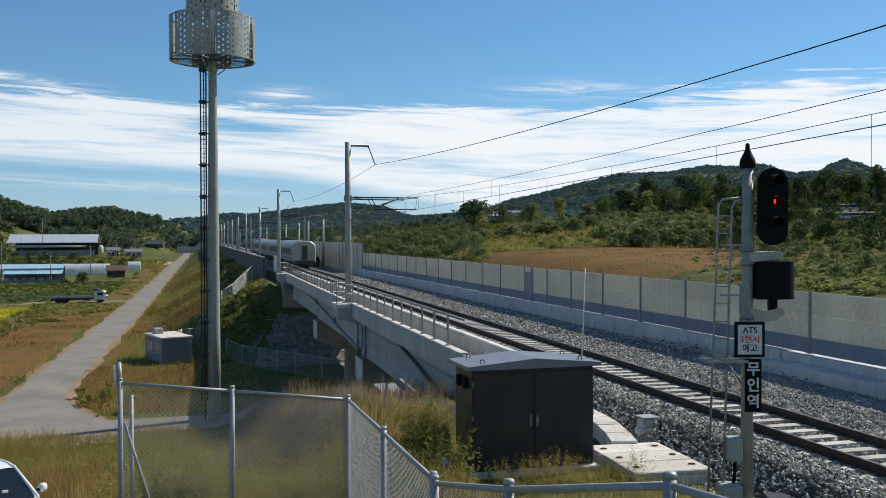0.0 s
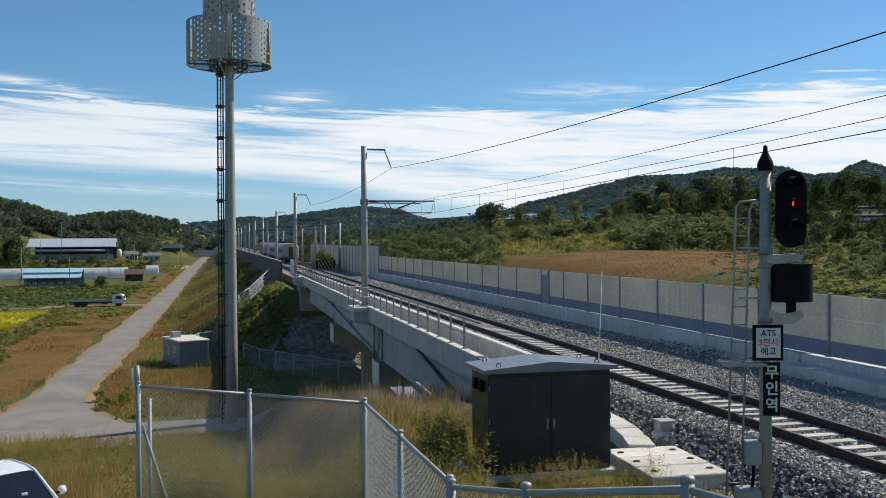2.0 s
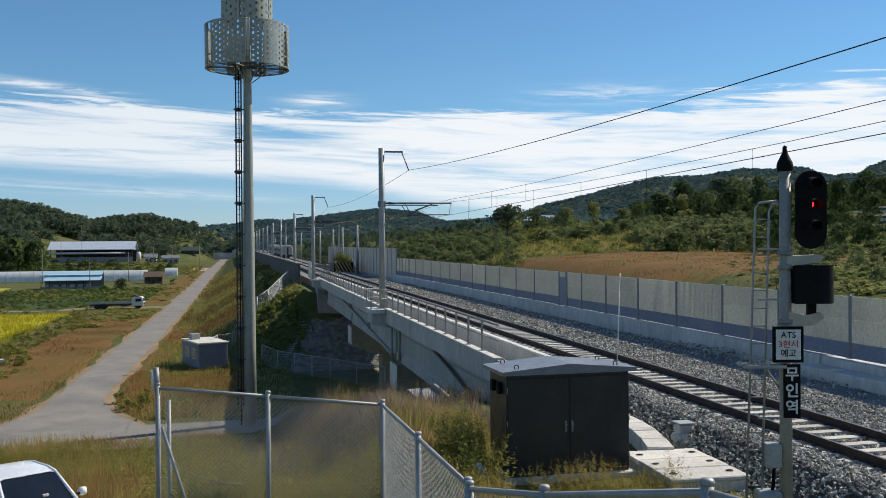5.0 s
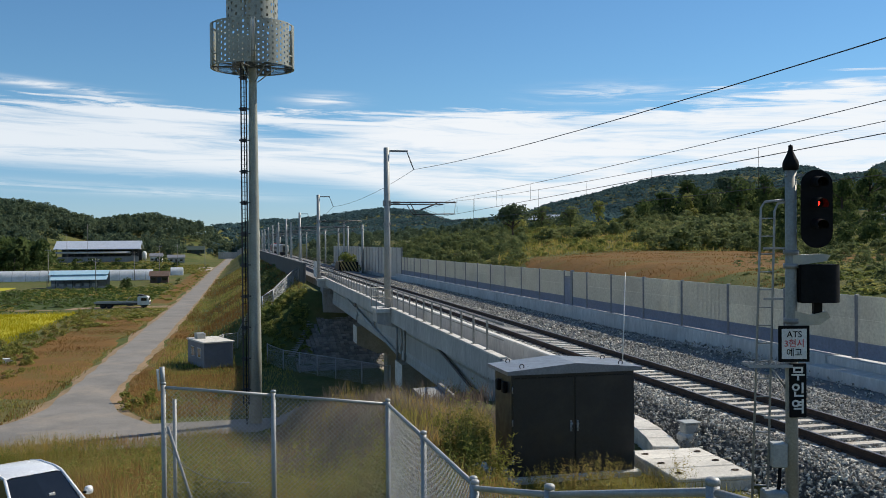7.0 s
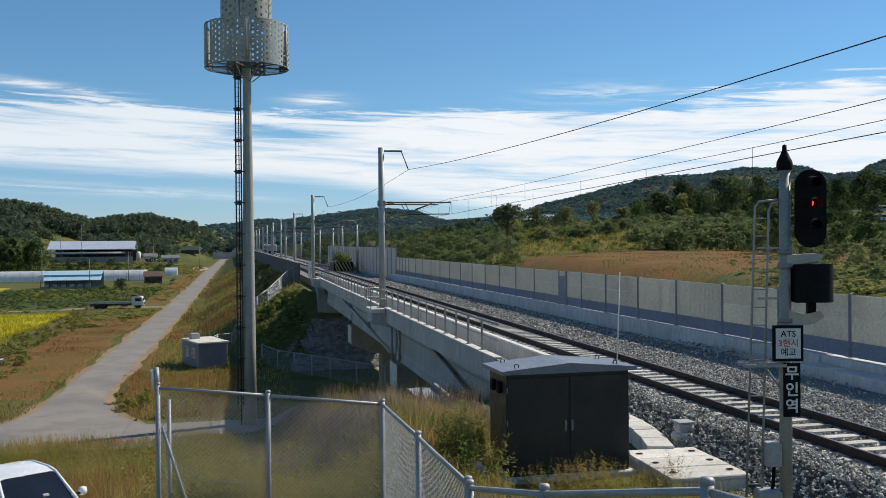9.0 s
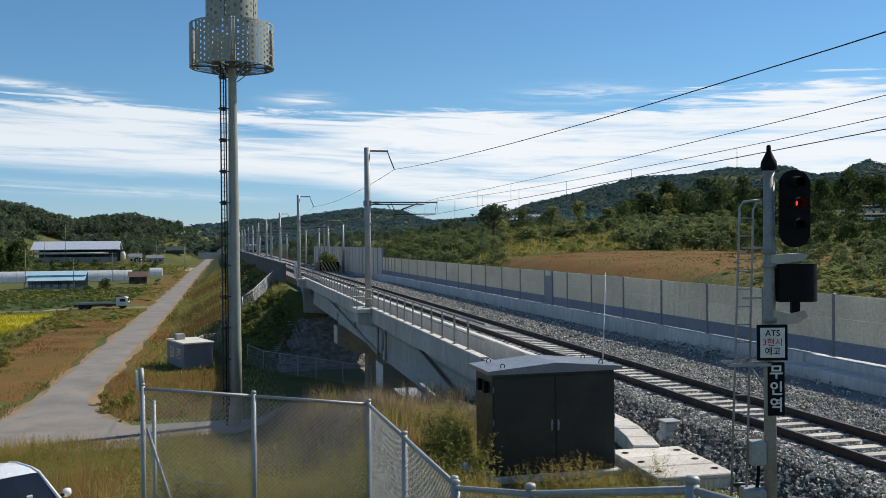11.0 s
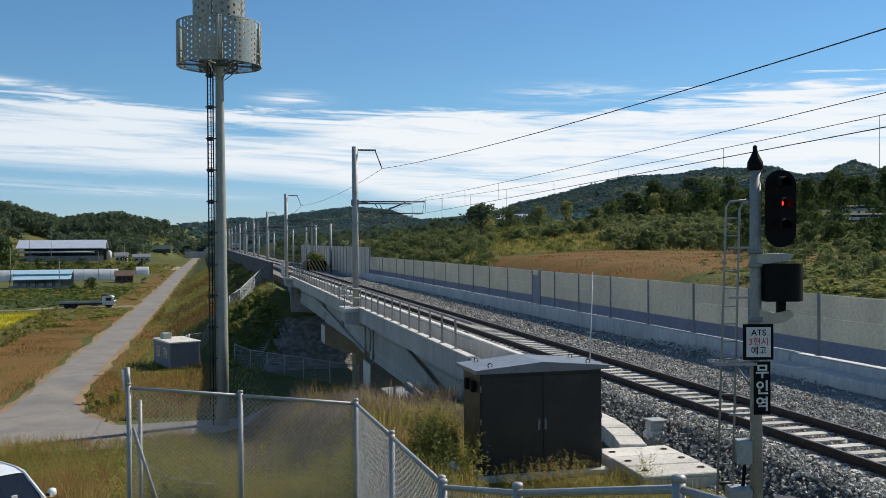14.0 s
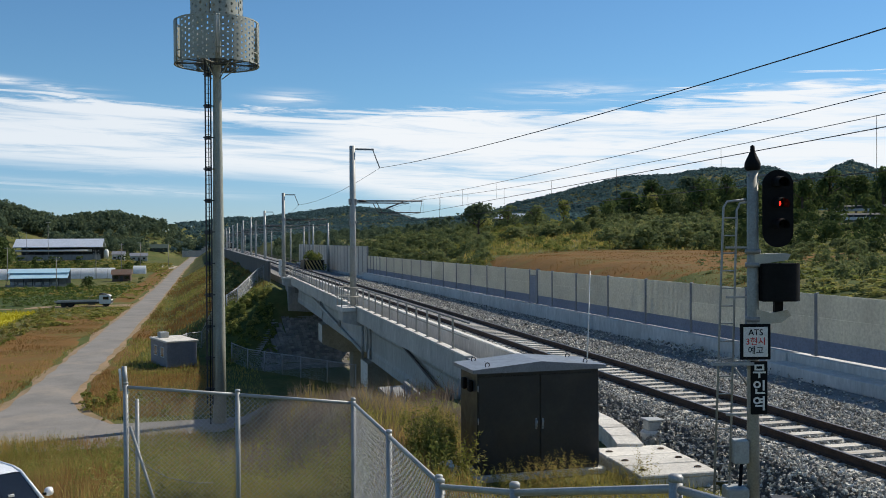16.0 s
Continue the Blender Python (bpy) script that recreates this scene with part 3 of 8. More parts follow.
def build_track():
    tr = thing("railway_track", "single railway track with rusty rails on concrete sleepers", "railway track", kind="structure")
    prof = [(-0.075, -0.172), (0.075, -0.172), (0.075, -0.155), (0.012, -0.135), (0.012, -0.045), (0.036, -0.032), (0.036, -0.006), (0.028, 0.0), (-0.028, 0.0), (-0.036, -0.006), (-0.036, -0.032), (-0.012, -0.045), (-0.012, -0.135), (-0.075, -0.155)]
    line = np.concatenate([np.arange(-12, 150, 6.0), np.arange(150, 701, 25.0)])
    for off in (-0.753, 0.753):
        g = sweep([(off + a, b) for a, b in prof], line)
        rail = part("rail", g, RUST, tr, "dark rusty rail")
        part("rail_head", sweep([(off - 0.03, 0.0005), (off + 0.03, 0.0005), (off + 0.03, 0.003), (off - 0.03, 0.003)], line), RAILTOP, rail, "worn running surface")
    g = Geo().prism([(-1.25, -0.40), (1.25, -0.40), (1.25, -0.20), (1.0, -0.172), (-1.0, -0.172), (-1.25, -0.20)], -0.125, 0.125)
    me = g.mesh("sleeper")
    y0 = 17.7 - 0.6 * 45
    clip = Geo()
    for k in range(220):
        y = y0 + 0.6 * k
        part("sleeper", me, SLEEPER, tr, at=(track_x(y), y, 0))
        for off in (-0.753, 0.753):
            for d in (-0.115, 0.115):
                clip.box((track_x(y) + off + d - 0.03, y - 0.05, -0.18), (track_x(y) + off + d + 0.03, y + 0.05, -0.125))
    tagged(part("rail_clips", clip, RUST, tr, "rusty rail fastenings"), kind="stuff")
    g = Geo()
    for k in range(220, 1060):
        y = y0 + 0.6 * k
        g.box((track_x(y) - 1.25, y - 0.12, -0.4), (track_x(y) + 1.25, y + 0.12, -0.18))
    tagged(part("far_sleepers", g, SLEEPER, tr), kind="stuff")
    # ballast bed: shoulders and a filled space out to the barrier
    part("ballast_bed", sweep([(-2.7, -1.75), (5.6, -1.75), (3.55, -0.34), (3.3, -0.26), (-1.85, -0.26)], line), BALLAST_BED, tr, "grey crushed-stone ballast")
    part("cess", Geo().box((15.6, 25.3, -0.66), (19.22, 102.6, -0.60)), CESS, tr, "grey gravelled strip beside the ballast")
    part("cess_far", Geo().box((10.2, 102.6, -1.75), (19.22, 700, -0.70)), CESS, tr, "grey gravelled strip beside the ballast")
    part("cess_near", Geo().box((15.6, -12, -0.97), (19.22, 25.3, -0.60)), CESS, tr, "grey gravelled strip beside the ballast")
    # loose stones
    rs = np.random.RandomState(4)
    base = np.array([(1, 0, 0), (-1, 0, 0), (0, 1, 0), (0, -1, 0), (0, 0, 1), (0, 0, -1)], float)
    tri = np.array([(0, 2, 4), (2, 1, 4), (1, 3, 4), (3, 0, 4), (2, 0, 5), (1, 2, 5), (3, 1, 5), (0, 3, 5)])
    n1, n2, n3 = 58000, 22000, 6000
    y = np.concatenate([7 + 25 * rs.rand(n1), 32 + 75 * rs.rand(n2) ** 1.3, 14 + 86 * rs.rand(n3) ** 1.4])
    n = n1 + n2 + n3
    u = np.where(rs.rand(n) < 0.80, -3.4 + 7.6 * rs.rand(n), rs.uniform(-1.75, 1.75, n))
    x = u + track_x(y)
    x = np.where(y > 31, np.maximum(u, -1.9) + track_x(y), x)
    z = np.interp(u, [-3.6, -2.75, -1.85, 3.3, 3.6, 4.2], [-0.92, -0.86, -0.19, -0.20, -0.30, -0.60])
    # spoil heaped in the shade at the barrier's foot
    spill = np.arange(n) >= n1 + n2
    x = np.where(spill, 19.1 - 2.6 * rs.rand(n) ** 1.8, x)
    heap = smoothstep(0.1, 0.9, fbm(x / 2.5, y / 5, 19)) * smoothstep(17.2, 18.9, x)
    z = np.where(spill, -0.585 + 0.32 * heap * rs.rand(n), z)
    u = x - track_x(y)
    z = z - 0.035 * smoothstep(1.1, 0.95, abs(u)) + rs.normal(0, 0.016, n)
    keep = (abs(abs(u) - 0.753) > 0.09) & ~((abs(u) < 0.95) & (abs((y - y0 + 0.3) % 0.6 - 0.3) < 0.10)) & (x < 19.2)
    x, y, z = x[keep], y[keep], z[keep]
    n = len(x)
    size = rs.uniform(0.022, 0.05, n) * np.where(y > 32, 1.35, 1.0)
    jit = base[None] * rs.uniform(0.6, 1.3, (n, 6, 1)) + rs.normal(0, 0.22, (n, 6, 3))
    q = rs.uniform(0, 2 * np.pi, (n, 2))
    c, s = np.cos(q[:, 0]), np.sin(q[:, 0])
    c2, s2 = np.cos(q[:, 1]), np.sin(q[:, 1])
    X = jit[..., 0] * c[:, None] - jit[..., 1] * s[:, None]
    Y = jit[..., 0] * s[:, None] + jit[..., 1] * c[:, None]
    Z = jit[..., 2] * 0.8
    Y, Z = Y * c2[:, None] - Z * s2[:, None], Y * s2[:, None] + Z * c2[:, None]
    V = np.stack([X, Y, Z], -1) * size[:, None, None] + np.stack([x, y, z], -1)[:, None]
    F = (tri[None] + 6 * np.arange(n)[:, None, None]).reshape(-1, 3)
    ob = soup("ballast_stones", V.reshape(-1, 3), F, BALLAST, "", "")
    ob.parent = tr
    # the loop line that joins beyond the bridge
    for x0 in (-0.753, 0.753):
        pts = []
        for y in np.arange(112, 420, 6):
            u = min(max((y - 112) / 75, 0), 1)
            pts.append((track_x(y) + x0 + 4.3 * u * u * (3 - 2 * u), y, -0.08))
        part("loop_rail", Geo().tube(pts, 0.07, 4), RUST, tr, "rusty rail of the passing loop")


CESS = material("grey_gravel", (0.26, 0.25, 0.235), (0.18, 0.175, 0.165), 0.8, 0.95, bump=0.8, bump_scale=30, fine=30, stain=(0.13, 0.12, 0.11), stain_scale=0.9, stain_amount=0.7)
build_track()


def build_barrier():
    """Noise barrier along the far side of the railway, on a concrete plinth."""
    X = 19.55
    br = thing("noise_barrier", "pale panelled railway noise barrier, lower panels tinted blue for shade, on a concrete plinth", "noise barrier", kind="structure")
    posts = [98.3 - 4 * k for k in range(11)] + [53.6, 52.3, 49.9] + [46.4 - 4 * k for k in range(11)] + [101.9, 103.9, 105.9, 107.9, 109.9] + [2.4 - 4 * k for k in range(4)]
    posts = sorted(posts)
    thick = {52.3, 101.9}
    post = Geo().box((X - 0.06, -0.032, 0.11), (X + 0.09, 0.032, 2.16), 0.01)
    post.box((X - 0.11, -0.11, 0.105), (X + 0.11, 0.11, 0.13))
    pm = post.mesh("post")
    fat = Geo().box((X - 0.08, -0.12, 0.11), (X + 0.1, 0.12, 2.2), 0.012).mesh("post")
    for y in posts:
        part("post", fat if y in thick else pm, POSTGREY, br, at=(0, y, 0))
    ys = posts
    for a, b in zip(ys[:-1], ys[1:]):
        if b - a < 1.0 or b - a > 6:
            continue
        # upper pale rows with shallow ribs, lower row tinted blue for its skylit shade
        for z0, z1, mt, nm in ((0.12, 0.62, PANELSHADE, "lower_panel"), (0.625, 1.36, PANEL, "panel"), (1.365, 2.12, PANEL, "panel")):
            g = Geo().box((X - 0.015, a + 0.075, z0), (X + 0.035, b - 0.075, z1), 0.006)
            k = int((b - a) / 0.11)
            for i in range(1, k):
                y = a + (b - a) * i / k
                g.box((X - 0.0185, y - 0.02, z0 + 0.03), (X - 0.0155, y + 0.02, z1 - 0.03))
            part(nm, g, mt, br)
    door = part("door", Geo().box((X - 0.05, 52.48, 0.16), (X - 0.018, 53.5, 1.75), 0.01), PANELSHADE, br, "grey-blue service door")
    fr = Geo()
    for y0, y1, z0, z1 in ((52.42, 52.5, 0.12, 1.82), (53.5, 53.58, 0.12, 1.82), (52.42, 53.58, 1.76, 1.83)):
        fr.box((X - 0.07, y0, z0), (X - 0.017, y1, z1))
    part("door_frame", fr, POSTGREY, door)
    # plinth: high wall beside the bridge, low kerb near the station
    pl = Geo()
    y = 27.6
    while y < 112:
        y1 = min(y + 8, 112)
        pl.box((X - 0.32, y + 0.006, -1.0), (X + 0.3, y1 - 0.006, 0.10), 0.02)
        y = y1
    part("plinth", pl, PLINTH, br, "cast concrete plinth with vertical joints")
    lo = Geo()
    for k in range(5):
        y0 = -12.4 + 8 * k
        lo.box((X - 0.25, y0 + 0.006, -1.0), (X + 0.3, min(y0 + 8, 27.6) - 0.006, 0.06), 0.02)
        lo.box((X - 1.05, y0 + 0.006, -0.6), (X - 0.256, min(y0 + 8, 27.6) - 0.006, -0.21), 0.02)
    part("kerb", lo, PLINTH, br, "stepped concrete kerb")
    # taller barrier farther on
    tb = thing("tall_noise_barrier", "tall pale grey noise barrier beyond the bridge", "noise barrier", kind="structure")
    for k in range(26):
        y0 = 110 + 3 * k
        part("panel", Geo().box((X - 0.05, y0 + 0.05, -0.4), (X + 0.05, y0 + 2.95, 3.25), 0.02), TALLPANEL, tb)
        part("post", Geo().box((X - 0.1, y0 - 0.06, -0.9), (X + 0.1, y0 + 0.06, 3.3)), GALV_DULL, tb)
    part("plinth", Geo().box((X - 0.3, 112.02, -1.2), (X + 0.3, 190, -0.35), 0.03), CONC, tb)


TALLPANEL = material("pale_grey_panel", (0.55, 0.55, 0.52), (0.48, 0.48, 0.46), 0.4, 0.6, vary=0.06, trans=0.3)
build_barrier()


def build_bridge():
    """The bridge stands askew with the track; x runs from the outer edge inwards, y along it from a point beside the first mast."""
    br = thing("railway_bridge", "concrete railway bridge with girders, wall piers and steel handrails", "bridge", (8.62, 47.0, 0), kind="structure", turn=-0.86)
    y0, y1 = -18.0, 56.4
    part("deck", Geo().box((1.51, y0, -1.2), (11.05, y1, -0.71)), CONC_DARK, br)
    # edge beam
    g = Geo()
    y = y0
    while y < y1 - 0.1:
        ye = min(y + 5, y1)
        g.prism([(0, -0.66), (0.2, -0.72), (1.0, -0.98), (1.5, -1.0), (1.5, -0.705), (0.24, -0.705), (0.24, 0.13), (0, 0.13)], y + 0.006, ye - 0.006)
        y = ye
    part("edge_beam", g, CONC, br, "pale concrete edge beam")
    # Coping in a lighter colour than the beam, painting sun on its top.
    part("edge_strip", Geo().box((-0.03, y0, 0.134), (0.26, y1, 0.20), 0.01), CONC_WHITE, br, "coping along the deck edge, brightened for sunlight")
    # ballast wall behind the walkway
    g, cap = Geo(), Geo()
    y = y0
    while y < y1 - 0.1:
        ye = min(y + 4, y1)
        g.box((1.98, y + 0.008, -0.72), (2.2, ye - 0.008, 0.05), 0.015)
        cap.box((1.96, y + 0.008, 0.053), (2.19, ye - 0.008, 0.11), 0.012)
        y = ye
    wall = part("ballast_wall", g, CONC, br, "low concrete wall beside the ballast")
    part("wall_coping", cap, CONC_WHITE, wall, "coping of the ballast wall, brightened for sunlight")
    part("walkway", Geo().box((0.245, y0, -0.70), (1.98, y1, -0.62)), CONC, br)
    # girders: I-shaped beams under each span
    for a, b, zb in ((-16.5, 8.3, -3.1), (8.9, 32.0, -2.85), (32.6, 55.9, -2.75)):
        for x in (1.05, 4.1, 7.1, 9.95):
            poly = [(x, zb), (x + 0.8, zb), (x + 0.8, zb + 0.4), (x + 0.55, zb + 0.6), (x + 0.55, -1.5), (x + 0.8, -1.35), (x + 0.8, -1.2), (x, -1.2), (x, -1.35), (x + 0.07, -1.5), (x + 0.07, zb + 0.6), (x, zb + 0.4)]
            part("girder", Geo().prism(poly, a, b), GIRDER, br)
        for yy in np.linspace(a + 0.6, b - 0.6, 4):
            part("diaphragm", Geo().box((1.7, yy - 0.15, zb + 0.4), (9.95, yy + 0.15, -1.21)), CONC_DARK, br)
    # wall piers with a bearing shelf
    for yc, zt in ((8.6, -3.3), (32.3, -3.1)):
        p = part("pier", Geo().prism([(0.9, zt - 1.55), (2.6, zt - 2.3), (9.4, zt - 2.3), (10.95, zt - 1.55), (10.95, zt), (0.9, zt)], yc - 1.35, yc + 1.35), CONC_BOUNCE, br, "concrete pier head, browned for shade and ground bounce")
        for x in (3.5, 7.2):
            part("column", Geo().box((x, yc - 1.0, -11), (x + 1.9, yc + 1.0, zt - 2.28), 0.08), CONC_BOUNCE, p)
        # Thin plate in a bright colour stands for light on the end face.
        part("pier_end", Geo().box((0.87, yc - 1.3, zt - 1.5), (0.895, yc + 1.3, zt - 0.05)), CONC_WHITE, p, "pier end face, paled for the light on it")
        for x in (1.45, 4.5, 7.5, 10.35):
            for d in (-0.65, 0.65):
                part("bearing", Geo().box((x - 0.25, yc + d - 0.25, zt), (x + 0.25, yc + d + 0.25, zt + (0.2 if d < 0 else 0.44)), 0.02), CONC_DARK, p)
    # abutments
    for ya, yb in ((-20.5, -16.9), (56.0, 60.0)):
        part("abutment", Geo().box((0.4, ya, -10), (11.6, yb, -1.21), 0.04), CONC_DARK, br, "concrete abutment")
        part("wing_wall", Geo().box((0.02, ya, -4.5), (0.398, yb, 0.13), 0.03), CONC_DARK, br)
    # mast brackets
    for yy in (6.6, 52.9):
        part("mast_bracket", Geo().prism([(-0.8, -0.62), (-0.75, -0.7), (0.3, -0.95), (0.9, -0.95), (0.9, -0.1), (-0.8, -0.1)], yy - 0.95, yy + 0.95), CONC, br, "concrete bracket carrying a mast")
        part("bracket_cap", Geo().box((-0.9, yy - 1.1, -0.098), (-0.032, yy + 1.1, 0.15), 0.02), CONC_WHITE, br)
    # drain pipes
    part("drain_pipe", Geo().tube([(0.96, 43.5, -1.05), (0.96, 9.6, -2.9)], 0.10, 10), MASTGREY, br, "inclined grey drain pipe")
    part("drain_pipe", Geo().tube([(0.96, -2.4, -1.08), (0.96, -13.5, -2.5)], 0.065, 10), DARKSTEEL, br, "inclined dark drain pipe")
    for yy, za, zb in ((9.5, -1.0, -3.4), (6.6, -1.0, -3.0), (20.0, -0.95, -2.3), (32.6, -0.8, -1.75)):
        part("down_pipe", Geo().tube([(0.94, yy, za), (0.94, yy, zb)], 0.075, 8), GALV, br, "vertical drain pipe")
    # handrail
    hr = part("handrail", Geo().cyl((0.12, y0, 1.25), (0.12, y1, 1.25), 0.034, n=8), HANDRAIL, br, "grey steel handrail")
    part("mid_rail", Geo().cyl((0.12, y0, 0.74), (0.12, y1, 0.74), 0.02, n=6), HANDRAIL, hr)
    pm = Geo().box((0.085, -0.033, 0.19), (0.155, 0.033, 1.27), 0.006).box((0.03, -0.08, 0.205), (0.21, 0.08, 0.23)).mesh("handrail_post")
    for k in range(37):
        yy = -15.9 + 1.985 * k
        if yy < y1:
            part("handrail_post", pm, HANDRAIL, br, at=(0, yy, 0))
    # cage of rails round the masts
    for yy in (6.6, 52.9):
        for z in (0.74, 1.25):
            part("guard_rail", Geo().tube([(0.1, yy - 1.0, z), (-0.85, yy - 1.0, z), (-0.85, yy + 1.0, z), (0.1, yy + 1.0, z)], 0.028, 6), HANDRAIL, br)
        for py in (-1.0, 1.0):
            part("guard_post", Geo().box((-0.88, yy + py - 0.03, 0.15), (-0.82, yy + py + 0.03, 1.27)), HANDRAIL, br)


HANDRAIL = material("handrail_paint", (0.34, 0.33, 0.29), (0.27, 0.26, 0.23), 2, 0.55, metal=0.2)
GIRDER = material("girder_concrete", (0.42, 0.43, 0.41), (0.35, 0.36, 0.345), 0.4, 0.85, bump=0.2, bump_scale=20, stain=(0.25, 0.25, 0.235), stretch=(1, 1, 0.3))
build_bridge()


def build_retaining_wall():
    w = thing("retaining_wall", "concrete retaining wall along the railway bank, darkened for shade", "retaining wall", kind="structure")
    for k in range(43):
        y0 = 121 + 10 * k
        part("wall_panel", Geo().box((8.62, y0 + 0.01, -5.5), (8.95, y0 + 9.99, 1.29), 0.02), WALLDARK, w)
        part("coping", Geo().box((8.56, y0 + 0.01, 1.292), (9.0, y0 + 9.99, 1.41), 0.02), CONC_DARK, w)
    # stone pitching on the abutment cone and the steps beside it
    st = thing("slope_paving", "dark stone pitching on the abutment slope", "slope paving", kind="structure")
    g = Geo()
    rs = random.Random(3)
    for i in range(27):
        y = 91.8 + i * 0.41
        left = max(8.85 - (102.4 - y) * 0.42, 6.2)
        for j in range(40):
            x = left + j * 0.43 + 0.21 * (i % 2)
            if x > 21.5:
                break
            m = Matrix.Translation((x, y, ground_z(x, y) + 0.06)) @ Matrix.Rotation(math.atan(0.55), 4, "X") @ Matrix.Rotation(rs.uniform(-0.05, 0.05), 4, "Y")
            d = 0.07 * rs.random()
            g.box((-0.205, -0.225, -0.25), (0.205, 0.225, 0.02 + d), 0.04, m)
    tagged(part("pitching_stones", g, PITCHING, st), kind="stuff")
    sp = thing("slope_steps", "concrete maintenance steps on the bank slope", "steps", kind="structure")
    for k in range(18):
        u = k / 17
        x, y = 5.6 + 2.5 * u, 96.4 + 5.9 * u
        z = max(ground_z(x, y), -8.7) + 0.1
        part("step", Geo().box((x - 0.4, y, z - 0.4), (x + 0.3, y + 0.34, z), 0.02), CONC_DARK, sp)


PITCHING = material("dark_pitching_stone", (0.24, 0.22, 0.195), (0.165, 0.155, 0.14), 0.9, 0.9, bump=0.4, bump_scale=12, island=0.3, stain=(0.08, 0.085, 0.06))
# Base colour set very dark to hold the shade on the sunless face.
WALLDARK = material("shade_dark_stained_concrete", (0.105, 0.105, 0.10), (0.075, 0.075, 0.072), 0.5, 0.9, bump=0.3, stain=(0.08, 0.08, 0.075), stretch=(1, 1, 0.3))
build_retaining_wall()


# ---- writing ----
def text_geo(body, size, weight=0.0):
    """A flat word in the built-in font as a mesh, centred, in the xz plane facing -y."""
    cu = bpy.data.curves.new("word", "FONT")
    cu.body, cu.size, cu.align_x, cu.align_y = body, size, "CENTER", "CENTER"
    cu.offset, cu.extrude, cu.resolution_u = weight, 0.002, 3
    ob = new("word", cu)
    me = bpy.data.meshes.new_from_object(ob.evaluated_get(bpy.context.evaluated_depsgraph_get()))
    bpy.data.objects.remove(ob)
    me.transform(Matrix.Rotation(radians(90), 4, "X"))
    return me


# ---- radio tower ----
def perforated(r, a0, a1, z0, z1, na, nz, hole, thick=0.03):
    """A curved plate with staggered round holes."""
    g = Geo()
    da, dz = (a1 - a0) / na, (z1 - z0) / nz
    for i in range(na):
        for j in range(nz):
            ca, cz = a0 + (i + 0.5) * da, z0 + (j + 0.5 + (0.22 if i % 2 else -0.22)) * dz
            out = [(-1, -1), (0, -1), (1, -1), (1, 0), (1, 1), (0, 1), (-1, 1), (-1, 0)]
            mid_a, mid_z = a0 + (i + 0.5) * da, z0 + (j + 0.5) * dz
            for rad, flip in ((r, False), (r - thick, True)):
                vs = [(rad * math.sin(mid_a + u * da / 2), -rad * math.cos(mid_a + u * da / 2), mid_z + w * dz / 2) for u, w in out]
                for u, w in out:
                    k = hole / math.hypot(u, w)
                    vs.append((rad * math.sin(ca + u * k / rad), -rad * math.cos(ca + u * k / rad), cz + w * k * 1.15))
                fs = [(q, (q + 1) % 8, 8 + (q + 1) % 8, 8 + q) for q in range(8)]
                g.add(vs, [tuple(reversed(f)) if flip else f for f in fs])
    return g


def ring(r, z, tube, n=48):
    return Geo().tube([(r * math.cos(2 * math.pi * i / n), r * math.sin(2 * math.pi * i / n), z) for i in range(n + 1)], tube, 6, False)


